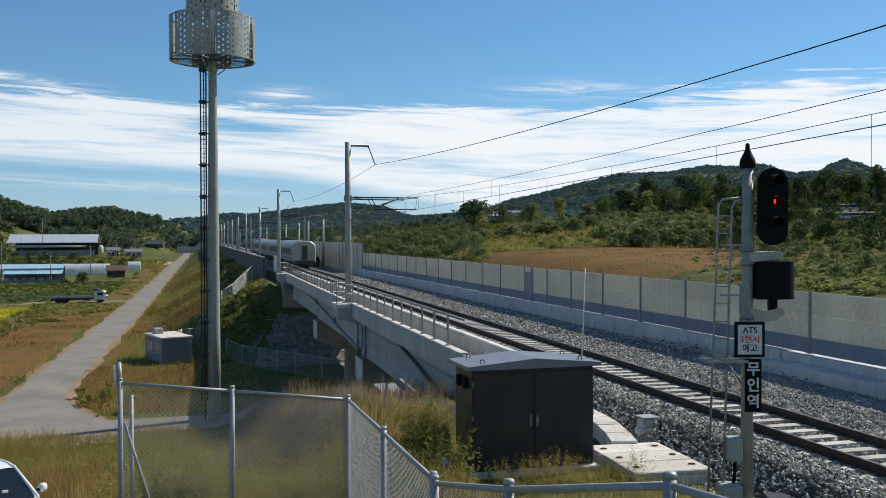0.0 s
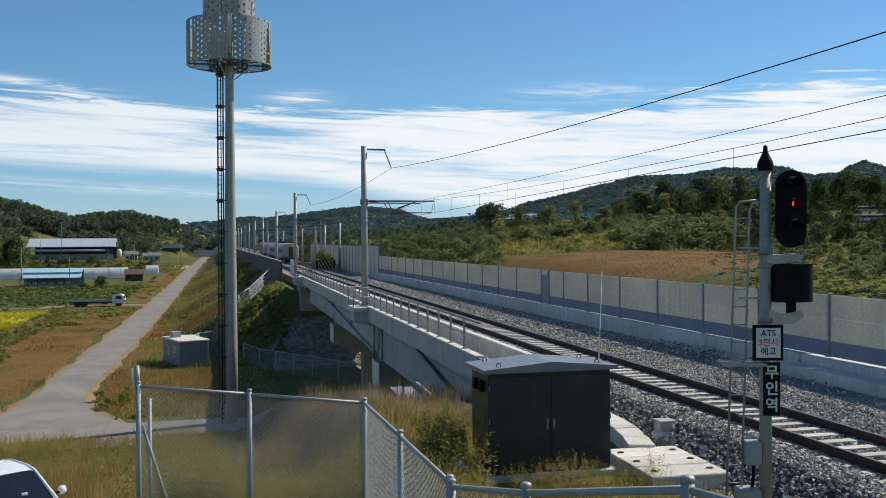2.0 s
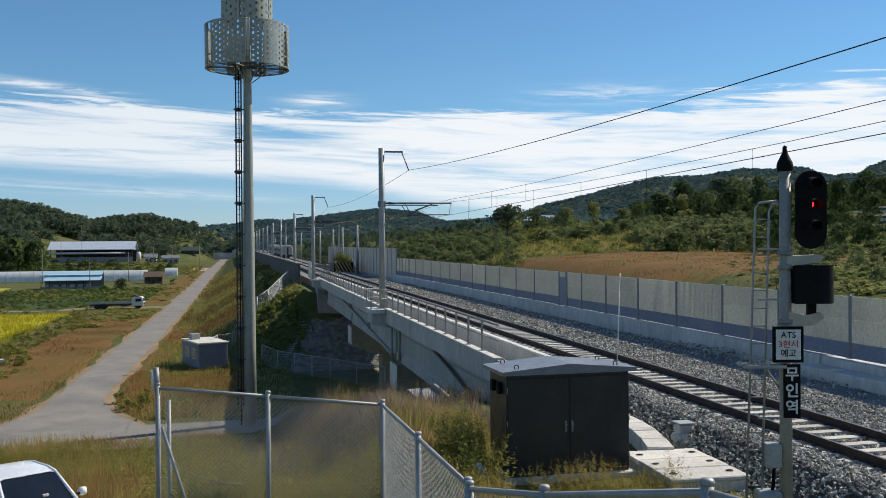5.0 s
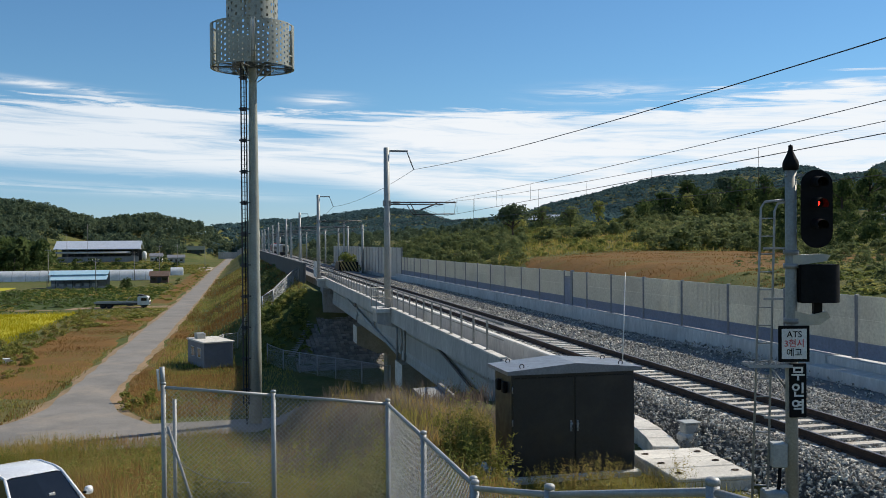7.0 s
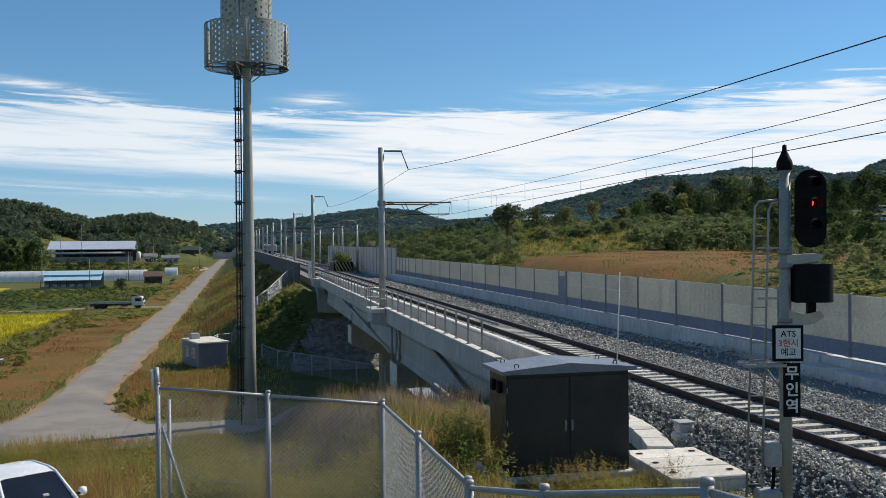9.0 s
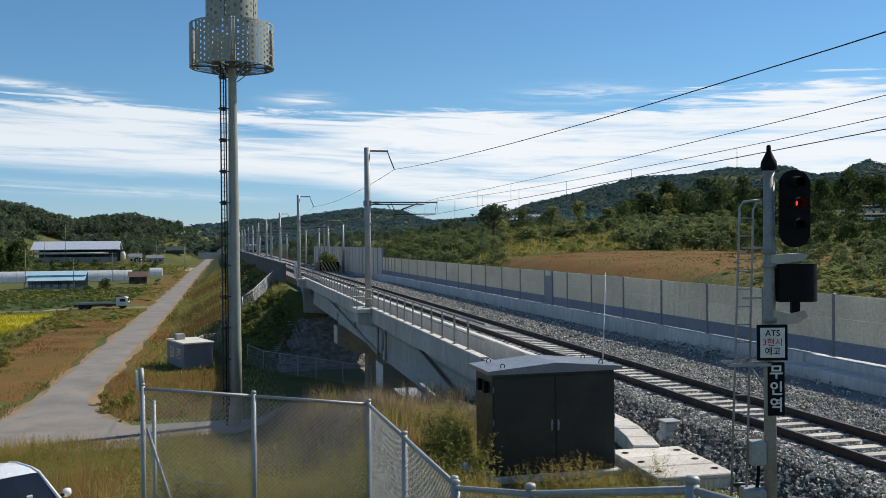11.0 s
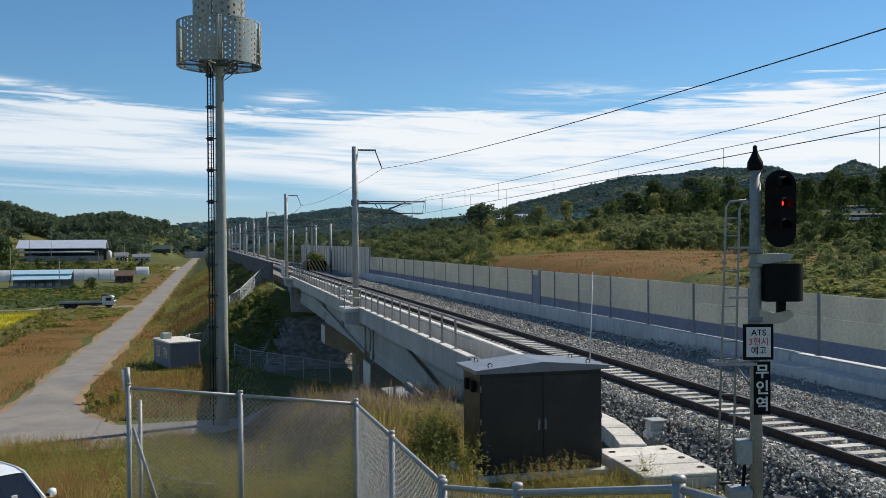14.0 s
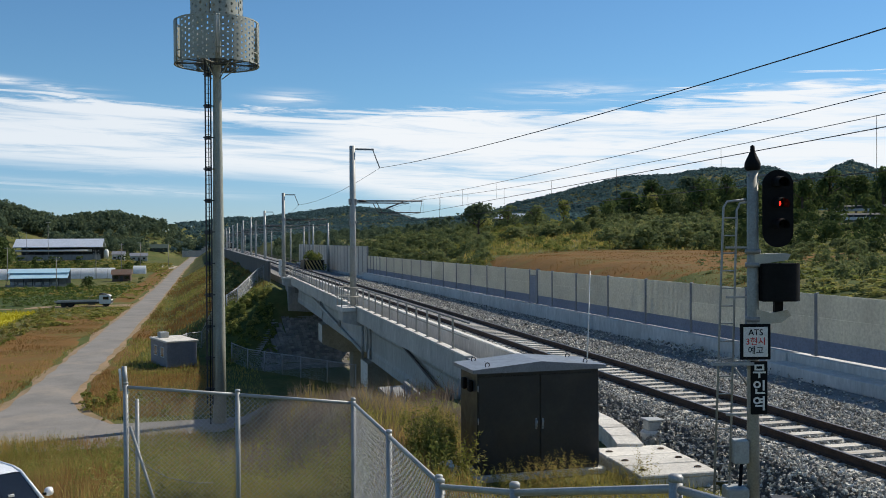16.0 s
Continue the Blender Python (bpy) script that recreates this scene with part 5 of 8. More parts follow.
def build_car():
    c = thing("car", "white hatchback car parked on the grassy slope below the fence", "car", (-4.35, 21.58, -2.40), turn=-58)
    L, W = 4.1, 1.72
    # sections along x (front is +x): x, half width, sill, belt, roof, roof half width
    body = Geo()
    secs = [(-2.02, 0.66, 0.42, 0.86), (-1.95, 0.78, 0.3, 0.93), (-1.2, 0.85, 0.24, 0.95), (0.0, 0.86, 0.22, 0.93), (0.85, 0.86, 0.22, 0.91), (1.45, 0.83, 0.24, 0.82), (1.85, 0.75, 0.3, 0.72), (2.04, 0.6, 0.42, 0.58)]
    vs, fs = [], []
    for x, w, z0, z1 in secs:
        vs += [(x, -w * 0.9, z0), (x, -w, z0 + 0.15), (x, -w, z1 - 0.18), (x, -w * 0.92, z1 - 0.03), (x, -w * 0.6, z1 + 0.015), (x, w * 0.6, z1 + 0.015), (x, w * 0.92, z1 - 0.03), (x, w, z1 - 0.18), (x, w, z0 + 0.15), (x, w * 0.9, z0)]
    n = 10
    for k in range(len(secs) - 1):
        fs += [(k * n + i, (k + 1) * n + i, (k + 1) * n + (i + 1) % n, k * n + (i + 1) % n) for i in range(n)]
    fs += [tuple(range(n)), tuple(reversed([(len(secs) - 1) * n + i for i in range(n)]))]
    body.add(vs, fs, True)
    part("body", body, CARWHITE, c, "white painted body")
    cab = Geo()
    rows = [(-1.98, 0.70, 0.9), (-1.55, 0.60, 1.36), (-1.0, 0.60, 1.455), (-0.2, 0.61, 1.475), (0.22, 0.60, 1.43), (1.02, 0.72, 0.9)]
    vs, fs = [], []
    for x, w, z in rows:
        vs += [(x, -w, z - 0.035), (x, -w * 0.8, z), (x, w * 0.8, z), (x, w, z - 0.035)]
    vs = vs[4:-4]
    for k in range(len(rows) - 3):
        fs += [(k * 4 + i, (k + 1) * 4 + i, (k + 1) * 4 + i + 1, k * 4 + i + 1) for i in range(3)]
    cab.add(vs, fs, True)
    roof = part("roof", cab, CARWHITE, c, "white roof")
    part("windscreen", Geo().add([(0.235, -0.57, 1.40), (0.235, 0.57, 1.40), (1.0, 0.69, 0.9), (1.0, -0.69, 0.9), (0.22, 0, 1.425), (1.06, 0, 0.91)], [(0, 4, 5, 3), (4, 1, 2, 5)], False), GLASS_DARK, c, "dark windscreen")
    part("rear_window", Geo().add([(-1.57, -0.56, 1.34), (-1.57, 0.56, 1.34), (-1.97, 0.66, 0.92), (-1.97, -0.66, 0.92)], [(0, 3, 2, 1)]), GLASS_DARK, c)
    for s in (-1, 1):
        w = Geo().add([(-1.5, s * 0.60, 1.37), (0.18, s * 0.61, 1.40), (0.9, s * 0.735, 0.93), (-1.9, s * 0.76, 0.93)], [(0, 1, 2, 3) if s > 0 else (3, 2, 1, 0)])
        part("side_window", w, GLASS_DARK, c, "dark side glass")
        part("a_pillar", Geo().tube([(0.2, s * 0.595, 1.415), (1.05, s * 0.735, 0.9)], 0.036, 8), CARWHITE, c)
        part("roof_rail", Geo().tube([(0.2, s * 0.6, 1.42), (-0.2, s * 0.605, 1.45), (-1.0, s * 0.6, 1.43), (-1.55, s * 0.6, 1.34), (-1.95, s * 0.72, 0.92)], 0.03, 8), CARWHITE, c)
        m = part("wing_mirror", Geo().lathe([(0.02, -0.1), (0.085, -0.06), (0.1, 0.0), (0.085, 0.07), (0.02, 0.1)], 12, (0.72, s * 0.97, 1.0), (0, 1, 0)), CARWHITE, c, "white wing mirror")
        part("mirror_arm", Geo().box((0.7, s * 0.9 - 0.06, 0.95), (0.78, s * 0.9 + 0.06, 1.0), 0.01), BLACK, c)
        part("headlight", Geo().box((1.72, s * 0.6 - 0.16, 0.6), (1.93, s * 0.6 + 0.16, 0.72), 0.04), LENSDARK, c)
        for x in (-1.28, 1.28):
            wl = part("wheel", Geo().lathe([(0.2, -0.1), (0.29, -0.1), (0.31, -0.06), (0.31, 0.06), (0.29, 0.1), (0.2, 0.1)], 24, (x, s * 0.76, 0.31), (0, 1, 0)), RUBBER, c)
            part("rim", Geo().lathe([(0.2, -0.09), (0.2, 0.09), (0.05, 0.1)], 20, (x, s * 0.76, 0.31), (0, 1, 0)), GALV, wl)
    part("wiper", Geo().tube([(1.0, -0.3, 0.93), (0.7, 0.25, 1.12)], 0.01, 5), BLACK, c)
    part("dashboard_papers", Geo().box((0.72, 0.1, 1.02), (0.8, 0.22, 1.1)), WHITEPAINT, c, "pale papers behind the windscreen")


CARWHITE = material("white_car_paint", (0.80, 0.81, 0.82), (0.76, 0.77, 0.78), 2, 0.18, spec=0.6)
build_car()


# ---- overhead line ----
def build_mast(x, y, z0, top, arm=True, side=1, label="", r=0.17):
    m = thing("catenary_mast", label or "grey steel overhead-line mast with cantilever arms", "overhead mast", (x, y, z0), group="overhead line masts")
    h = top - z0
    part("pole", Geo().lathe([(r, 0), (r * 0.96, h * 0.5), (r * 0.9, h), (0.0, h + 0.02)], 16), MASTGREY, m)
    part("foot_plate", Geo().box((-0.3, -0.3, 0), (0.3, 0.3, 0.05), 0.01), GALV_DULL, m)
    s = side
    part("feeder_arm", Geo().box((min(0, 1.25 * s), -0.05, h - 0.24), (max(0, 1.25 * s), 0.05, h - 0.14)), GALV_DULL, m)
    top, end = Vector((1.2 * s, 0, h - 0.22)), Vector((1.6 * s, 0, h - 1.25))
    ins = part("insulator", Geo().tube([top, end], 0.03, 8), DARKSTEEL, m, "dark feeder insulator")
    for k in range(5):
        part("insulator_shed", Geo().lathe([(0.03, -0.012), (0.065, 0.0), (0.03, 0.012)], 10, top.lerp(end, 0.3 + 0.1 * k)), DARKSTEEL, ins)
    if arm:
        # a hinged cantilever: two top tubes, slanted struts, a lower tube and a curved steady arm
        zt, zl = 6.24 - z0, 5.55 - z0
        f = abs(track_x(y) - x) / 4.1 * s
        part("cantilever_bracket", Geo().box((-0.22, -0.16, zt - 0.22), (0.22, 0.16, zt + 0.12), 0.02), GALV_DULL, m)
        part("lower_bracket", Geo().box((-0.2, -0.14, zt - 1.3), (0.2, 0.14, zt - 1.15), 0.02), GALV_DULL, m)
        for name, r1, pts in (("top_tube", 0.045, ((0.2, zt), (4.1, zt + 0.02))), ("second_tube", 0.035, ((0.2, zt - 0.11), (3.3, zt - 0.11))),
                              ("strut", 0.025, ((1.15, zt - 0.1), (1.5, zl + 0.02))), ("strut", 0.025, ((1.35, zt), (1.72, zl))),
                              ("lower_tube", 0.033, ((1.5, zl), (4.0, zl + 0.03))), ("diagonal_tube", 0.04, ((1.95, zl + 0.26), (2.95, zt - 0.05))),
                              ("steady_arm", 0.02, ((1.75, zl - 0.06), (2.9, zl - 0.10), (3.2, zl - 0.2), (3.4, zl - 0.34))), ("hanger", 0.014, ((4.08, zt), (3.96, zl + 0.02))),
                              ("stay_wire", 0.009, ((2.2, zl + 0.3), (3.0, zl + 0.02))), ("arm_insulator", 0.065, ((0.35, zt), (0.75, zt)))):
            part(name, Geo().tube([(a * f, 0, b) for a, b in pts], r1, 8), DARKSTEEL if r1 > 0.022 else GALV_DULL, m)
    return m


build_mast(8.66, 53.5, 0.15, 9.42, r=0.19, label="grey steel overhead-line mast with cantilever arms on the bridge")
build_mast(8.75, 99.7, 0.15, 9.02, r=0.19, label="grey steel overhead-line mast at the far end of the bridge")
far = build_mast(9.7, 142.5, -1.3, 8.5, r=0.19)
for k in range(13):
    copy_thing(far, Matrix.Translation((9.7, 180 + 32 * k, -1.3)))
rt = build_mast(18.9, 140, -0.9, 6.6, False, -1, "grey steel mast on the barrier side of the line", r=0.17)
for k in range(1, 11):
    copy_thing(rt, Matrix.Translation((18.8 - 0.4 * (k % 2), 140 + 13 * k + 1.6 * k * k, -0.9)))


def build_portals():
    for k in range(4):
        y = 160 + 52 * k
        p = thing("catenary_portal", "steel gantry carrying wires over both tracks", "gantry", (0, y, 0), group="gantries")
        part("beam", Geo().box((9.4, -0.1, 6.55), (18.4, 0.1, 6.7)).box((9.4, -0.1, 6.0), (18.4, 0.1, 6.08)), GALV_DULL, p)
        lat = Geo()
        for i in range(14):
            a, b = 9.4 + 9.0 * i / 14, 9.4 + 9.0 * (i + 1) / 14
            lat.tube([(a, 0, 6.05 if i % 2 else 6.6), (b, 0, 6.6 if i % 2 else 6.05)], 0.03, 4)
        part("lattice", lat, GALV_DULL, p)
        for x in (9.4, 18.4):
            part("leg", Geo().box((x - 0.14, -0.14, -1.3), (x + 0.14, 0.14, 7.4), 0.02), MASTGREY, p)


build_portals()


def span(name, label, pts, r, sag=0.0, parent=None, n=12):
    """A wire through supports, sagging between them."""
    out = []
    for k, (a, b) in enumerate(zip(pts[:-1], pts[1:])):
        low = sag[min(k, len(sag) - 1)] if isinstance(sag, tuple) else sag
        for i in range(n):
            t = i / n
            p = Vector(a).lerp(Vector(b), t)
            out.append((p.x, p.y, p.z - low * 4 * t * (1 - t)))
    out.append(pts[-1])
    return tagged(part(name, Geo().tube(out, r, 5), WIRE), label, "wire")


def build_wires():
    ys = [142.5] + [180 + 64 * k for k in range(7)]
    far = lambda off, z: [(track_x(y) + off, y, z) for y in ys]
    span("feeder_wire", "dark feeder wire hung from the mast arms", [(10.5, 1, 7.32), (10.27, 53.5, 8.17), (10.35, 99.7, 7.77)] + [(11.3, y, 7.25) for y in ys], 0.013, (0.40, 0.42))
    span("messenger_wire", "upper catenary wire above the track", [(12.5, 2, 6.6), (12.75, 53.5, 6.33), (13.3, 99.7, 6.25)] + far(0, 6.2), 0.008, (0.33, 0.2))
    span("contact_wire", "contact wire above the track", [(12.5, 2, 5.27), (12.75, 53.5, 5.2), (13.3, 99.7, 5.2)] + far(0, 5.2), 0.009, (0.05, 0.0))
    span("messenger_wire", "upper wire rising out of the overlap above the track", [(12.6, 2, 7.0), (12.75, 53.5, 6.48), (13.3, 99.7, 6.3)] + far(0.3, 6.2), 0.009, (0.21, 0.2))
    span("contact_wire", "contact wire rising out of the overlap above the track", [(12.6, 2, 6.25), (12.75, 53.5, 5.57), (13.3, 99.7, 5.3)] + far(0.3, 5.25), 0.011, (0.03, 0.0))
    dr = thing("dropper_wires", "thin droppers between the catenary wires", "wire")
    curve = lambda y, a, b, sag: a + (b - a) * (y - 2) / 51.5 - sag * 4 * (y - 2) / 51.5 * (53.5 - y) / 51.5
    for y in (10.0, 15.2, 20.7, 26.7, 32.2, 37.7, 43.2, 48.7):
        part("dropper", Geo().tube([(12.6, y, curve(y, 5.27, 5.2, 0.05)), (12.6, y, curve(y, 6.6, 6.33, 0.33))], 0.006, 4), WIRE, dr)
    for y in (39.1, 44.5, 48.9, 52.9):
        part("dropper", Geo().tube([(12.7, y, curve(y, 6.25, 5.57, 0.03)), (12.7, y, curve(y, 7.0, 6.48, 0.21))], 0.006, 4), WIRE, dr)
    for k in range(16):
        y = 57 + 5.4 * k
        x = float(track_x(y))
        part("dropper", Geo().tube([(x, y, 5.2), (x, y, 6.13)], 0.006, 4), WIRE, dr)


build_wires()


# ---- train ----
TRAINWHITE = material("train_silver_white", (0.36, 0.36, 0.35), (0.30, 0.30, 0.295), 0.6, 0.45, metal=0.2, stain=(0.3, 0.29, 0.27))
TRAINBLUE = material("train_blue_band", (0.05, 0.08, 0.16), (0.04, 0.06, 0.13), 1, 0.35)
TRAINGLASS = material("tinted_train_glass", (0.02, 0.022, 0.025), (0.03, 0.032, 0.035), 1, 0.45, spec=0.3)
TRAINRED = material("locomotive_red", (0.30, 0.04, 0.03), (0.25, 0.03, 0.025), 1, 0.4)
TRAINYELLOW = material("gangway_yellow", (0.36, 0.33, 0.13), (0.3, 0.27, 0.1), 2, 0.6)


def shell_geo(L, w, z0, zs, zt, ends=0.25):
    """A vehicle body along y with a curved roof and slightly rounded ends."""
    g = Geo()
    sec = [(-w + 0.05, z0), (-w, z0 + 0.3), (-w, zs), (-w + 0.18, zs + 0.32), (-w * 0.55, zt - 0.06), (0, zt), (w * 0.55, zt - 0.06), (w - 0.18, zs + 0.32), (w, zs), (w, z0 + 0.3), (w - 0.05, z0)]
    n = len(sec)
    stations = [(0.0, 0.90), (ends * 0.4, 0.965), (ends, 1.0), (L - ends, 1.0), (L - ends * 0.4, 0.965), (L, 0.90)]
    vs, fs = [], []
    for y, k in stations:
        vs += [(x * k, y, z0 + (z - z0) * (0.5 + 0.5 * k)) for x, z in sec]
    for s in range(len(stations) - 1):
        fs += [(s * n + i, s * n + (i + 1) % n, (s + 1) * n + (i + 1) % n, (s + 1) * n + i) for i in range(n)]
    fs = [tuple(reversed(f)) for f in fs]
    fs += [tuple(range(n)), tuple(reversed([(len(stations) - 1) * n + i for i in range(n)]))]
    fs[-2:] = [tuple(reversed(range(n))), tuple((len(stations) - 1) * n + i for i in range(n))]
    return g.add(vs, fs)


def build_train():
    t = thing("passenger_train", "silver-white passenger train with dark windows on the main track", "train", (13.6, 118, 0))
    L = 23.0
    y = 0.0
    for k in range(4):
        c = part("coach", shell_geo(L, 1.46, 0.9, 2.85, 3.52), TRAINWHITE, t, "silver-white coach", at=(0, y, 0))
        part("window_band", Geo().box((-1.472, 2.2, 1.65), (-1.457, L - 2.2, 2.5)).box((1.457, 2.2, 1.65), (1.472, L - 2.2, 2.5)), TRAINGLASS, c, "dark window band")
        part("stripe", Geo().box((-1.47, 0.4, 1.2), (-1.458, L - 0.4, 1.4)).box((1.458, 0.4, 1.2), (1.47, L - 0.4, 1.4)), TRAINBLUE, c, "dark stripe")
        for yy in (1.2, L - 1.2):
            part("door", Geo().box((-1.475, yy - 0.45, 1.0), (-1.45, yy + 0.45, 2.8)), TRAINWHITE, c)
        for e in (0.0, L):
            o = -1 if e == 0 else 1
            part("gangway", Geo().box((-0.5, e - 0.2 if o < 0 else e, 1.05), (0.5, e if o < 0 else e + 0.2, 3.0), 0.04), TRAINYELLOW, c, "yellowish gangway surround")
            part("gangway_door", Geo().box((-0.33, e + o * 0.21 - 0.01, 1.1), (0.33, e + o * 0.21 + 0.01, 2.85)), DARKSTEEL, c)
            part("buffer_beam", Geo().box((-1.3, e - 0.3, 0.55), (1.3, e + 0.3, 1.0), 0.05), DARKSTEEL, c)
        if k == 1:
            part("roof_unit", Geo().box((-0.8, 2.5, 3.45), (0.8, 8.0, 3.95), 0.1), DARKSTEEL, c, "dark roof unit")
        for yy in (3.4, L - 3.4):
            b = Geo().box((-1.15, yy - 1.5, 0.4), (1.15, yy + 1.5, 0.75), 0.05)
            for d in (-1.05, 1.05):
                b.cyl((-0.8, yy + d, 0.43), (0.8, yy + d, 0.43), 0.43, n=18)
            part("bogie", b, DARKSTEEL, c, "dark bogie with wheels")
        part("underfloor_box", Geo().box((-1.25, 7, 0.45), (1.25, L - 7, 0.96), 0.05), DARKSTEEL, c)
        y += L + 0.7
    lo = part("locomotive", shell_geo(18.5, 1.48, 0.95, 2.9, 3.8, 1.0), TRAINRED, t, "dark red electric locomotive", at=(0, y, 0))
    part("roof_gear", Geo().box((-0.9, 3, 3.75), (0.9, 15, 4.1), 0.1), DARKSTEEL, lo)
    part("pantograph", Geo().tube([(0, 4, 4.1), (0, 5.4, 4.7), (0, 4.2, 5.2)], 0.05, 6).box((-0.8, 4.1, 5.17), (0.8, 4.3, 5.22)), DARKSTEEL, lo)
    part("bogie", Geo().box((-1.2, 2, 0.3), (1.2, 7, 0.95), 0.05).box((-1.2, 11.5, 0.3), (1.2, 16.5, 0.95), 0.05), DARKSTEEL, lo)
    return t


train = build_train()



# ---- dragonfly ----
def build_dragonfly():
    d = thing("dragonfly", "small orange-red dragonfly in flight", "dragonfly", (1.9, 2.5, 2.8))
    part("abdomen", Geo().lathe([(0.0008, -0.022), (0.0016, -0.018), (0.0018, -0.002), (0.0028, 0.003), (0.0034, 0.009), (0.0022, 0.013)], 8, (0, 0, 0), (-1, 0, 0)), FLYRED, d, "orange-red slender body")
    part("head", Geo().lathe([(0.0008, -0.003), (0.0032, -0.001), (0.0032, 0.001), (0.0008, 0.003)], 8, (-0.0155, 0, 0), (0, 1, 0)), FLYRED, d)
    for s in (-1, 1):
        for x, l in ((-0.008, 0.026), (-0.002, 0.024)):
            part("wing", Geo().add([(x - 0.002, s * 0.002, 0.003), (x + 0.003, s * 0.002, 0.003), (x + 0.005, s * l * 0.8, 0.006), (x + 0.001, s * l, 0.007), (x - 0.002, s * l * 0.8, 0.006)], [(0, 1, 2, 3, 4)]), FLYWING, d, "clear orange-tinted wing")
    return d


FLYRED = material("dragonfly_orange", (0.75, 0.13, 0.02), (0.6, 0.09, 0.015), 200, 0.5)
FLYWING = material("dragonfly_wing", (0.62, 0.32, 0.14), (0.55, 0.28, 0.12), 300, 0.3, trans=0.6)
dragonfly = build_dragonfly()


# ---- farm buildings and other things in the valley ----
BARNROOF = material("grey_metal_roof", (0.62, 0.66, 0.72), (0.55, 0.6, 0.66), 0.2, 0.4, metal=0.3, stain=(0.42, 0.43, 0.44))
BLUEROOF = material("pale_blue_roof_sheet", (0.38, 0.57, 0.67), (0.32, 0.50, 0.60), 0.3, 0.45, stain=(0.5, 0.55, 0.58))
FILM = material("greenhouse_film", (0.80, 0.83, 0.86), (0.70, 0.74, 0.78), 0.5, 0.35, trans=0.4, stain=(0.45, 0.47, 0.46), stain_scale=0.4)
HUTGREY = material("hut_panel_grey", (0.20, 0.21, 0.24), (0.16, 0.17, 0.195), 0.8, 0.6, stain=(0.12, 0.12, 0.12))
NETBLACK = material("dark_shade_cloth", (0.035, 0.037, 0.04), (0.025, 0.027, 0.03), 1, 0.8)
POLEGREY = material("concrete_pole", (0.27, 0.26, 0.24), (0.21, 0.20, 0.19), 1, 0.85)


def build_hut():
    z = -8.75
    h = thing("hut", "small grey container hut with flat pale roof beside the road", "hut", (-3.05, 96.6, z), turn=19)
    # front corner at the origin: one face runs to +x, the other to +y
    W, D, H = 3.0, 5.6, 2.6
    part("wall", Geo().box((0, 0, 0.1), (W, D, H), 0.03), HUTGREY, h, "grey panel walls")
    part("skid", Geo().box((0.1, 0.1, 0), (W - 0.1, D - 0.1, 0.1)), DARKSTEEL, h)
    part("roof", Geo().box((-0.12, -0.12, H), (W + 0.12, D + 0.12, H + 0.16), 0.02), CONC_WHITE, h, "flat pale roof")
    part("roof_vent", Geo().box((0.4, 3.6, H + 0.16), (1.3, 4.6, H + 0.75), 0.04), MASTGREY, h)
    for y in (1.1, 3.3):
        w = part("window", Geo().box((-0.03, y, 1.1), (-0.002, y + 0.95, 2.0)), GLASS_DARK, h, "small dark window")
        f = Geo()
        for a, b, c, d in ((y - 0.06, y, 1.04, 2.06), (y + 0.95, y + 1.01, 1.04, 2.06), (y, y + 0.95, 1.04, 1.1), (y, y + 0.95, 2.0, 2.06)):
            f.box((-0.05, a, c), (-0.002, b, d))
        part("window_frame", f, WHITEPAINT, w)
    for k in range(8):
        part("panel_rib", Geo().box((0.3 + 0.34 * k, -0.02, 0.15), (0.36 + 0.34 * k, -0.001, H - 0.05)), HUTGREY, h)


def build_truck():
    t = thing("flatbed_truck", "long flatbed truck with a white cab parked on the farm track", "truck", (-21.4, 193.5, ground_z(-21.4, 193.5) + 0.03), turn=-4)
    cab = [(2.8, 0.6), (5.0, 0.6), (5.05, 1.3), (4.85, 2.0), (4.55, 2.3), (3.1, 2.35), (2.8, 2.2)]
    part("cab", Geo().prism([(x, z) for x, z in cab], -1.15, 1.15), CABWHITE, t, "dusty white cab")
    part("air_deflector", Geo().prism([(2.8, 2.36), (4.2, 2.36), (3.4, 2.62), (2.8, 2.62)], -1.0, 1.0), NETBLACK, t, "dark roof deflector")
    part("windscreen", Geo().add([(5.0, -1.0, 1.4), (5.0, 1.0, 1.4), (4.85, 1.0, 2.0), (4.85, -1.0, 2.0)], [(0, 1, 2, 3)]).move(Matrix.Translation((0.02, 0, 0))), GLASS_DARK, t)
    part("side_window", Geo().box((3.5, -1.17, 1.4), (4.55, -1.152, 1.98)), GLASS_DARK, t)
    part("grille", Geo().box((5.03, -0.9, 0.7), (5.09, 0.9, 1.2), 0.02), DARKSTEEL, t)
    part("bed", Geo().box((-5.4, -1.2, 0.95), (2.45, 1.2, 1.12), 0.02), TRUCKBED, t, "grey steel flatbed")
    for y in (-1.2, 1.14):
        part("side_board", Geo().box((-5.4, y, 1.12), (2.4, y + 0.06, 1.3)), TRUCKBED, t)
    part("chassis", Geo().box((-5.2, -0.45, 0.6), (5.0, 0.45, 0.95)), DARKSTEEL, t)
    part("tank", Geo().box((0.8, -1.1, 0.45), (2.0, -0.5, 0.9), 0.05), DARKSTEEL, t)
    for x in (3.9, -2.6, -3.8):
        for y in (-0.95, 0.95):
            w = part("wheel", Geo().lathe([(0.3, -0.15), (0.5, -0.15), (0.52, 0), (0.5, 0.15), (0.3, 0.15)], 20, (x, y, 0.5), (0, 1, 0)), RUBBER, t)
            part("rim", Geo().lathe([(0.29, -0.12), (0.29, 0.12)], 16, (x, y, 0.5), (0, 1, 0)), GALV, w)
    part("boom", Geo().tube([(0.2, 0, 1.1), (1.4, 0, 2.3)], 0.06, 6), GALV_DULL, t, "slanted loading pole")


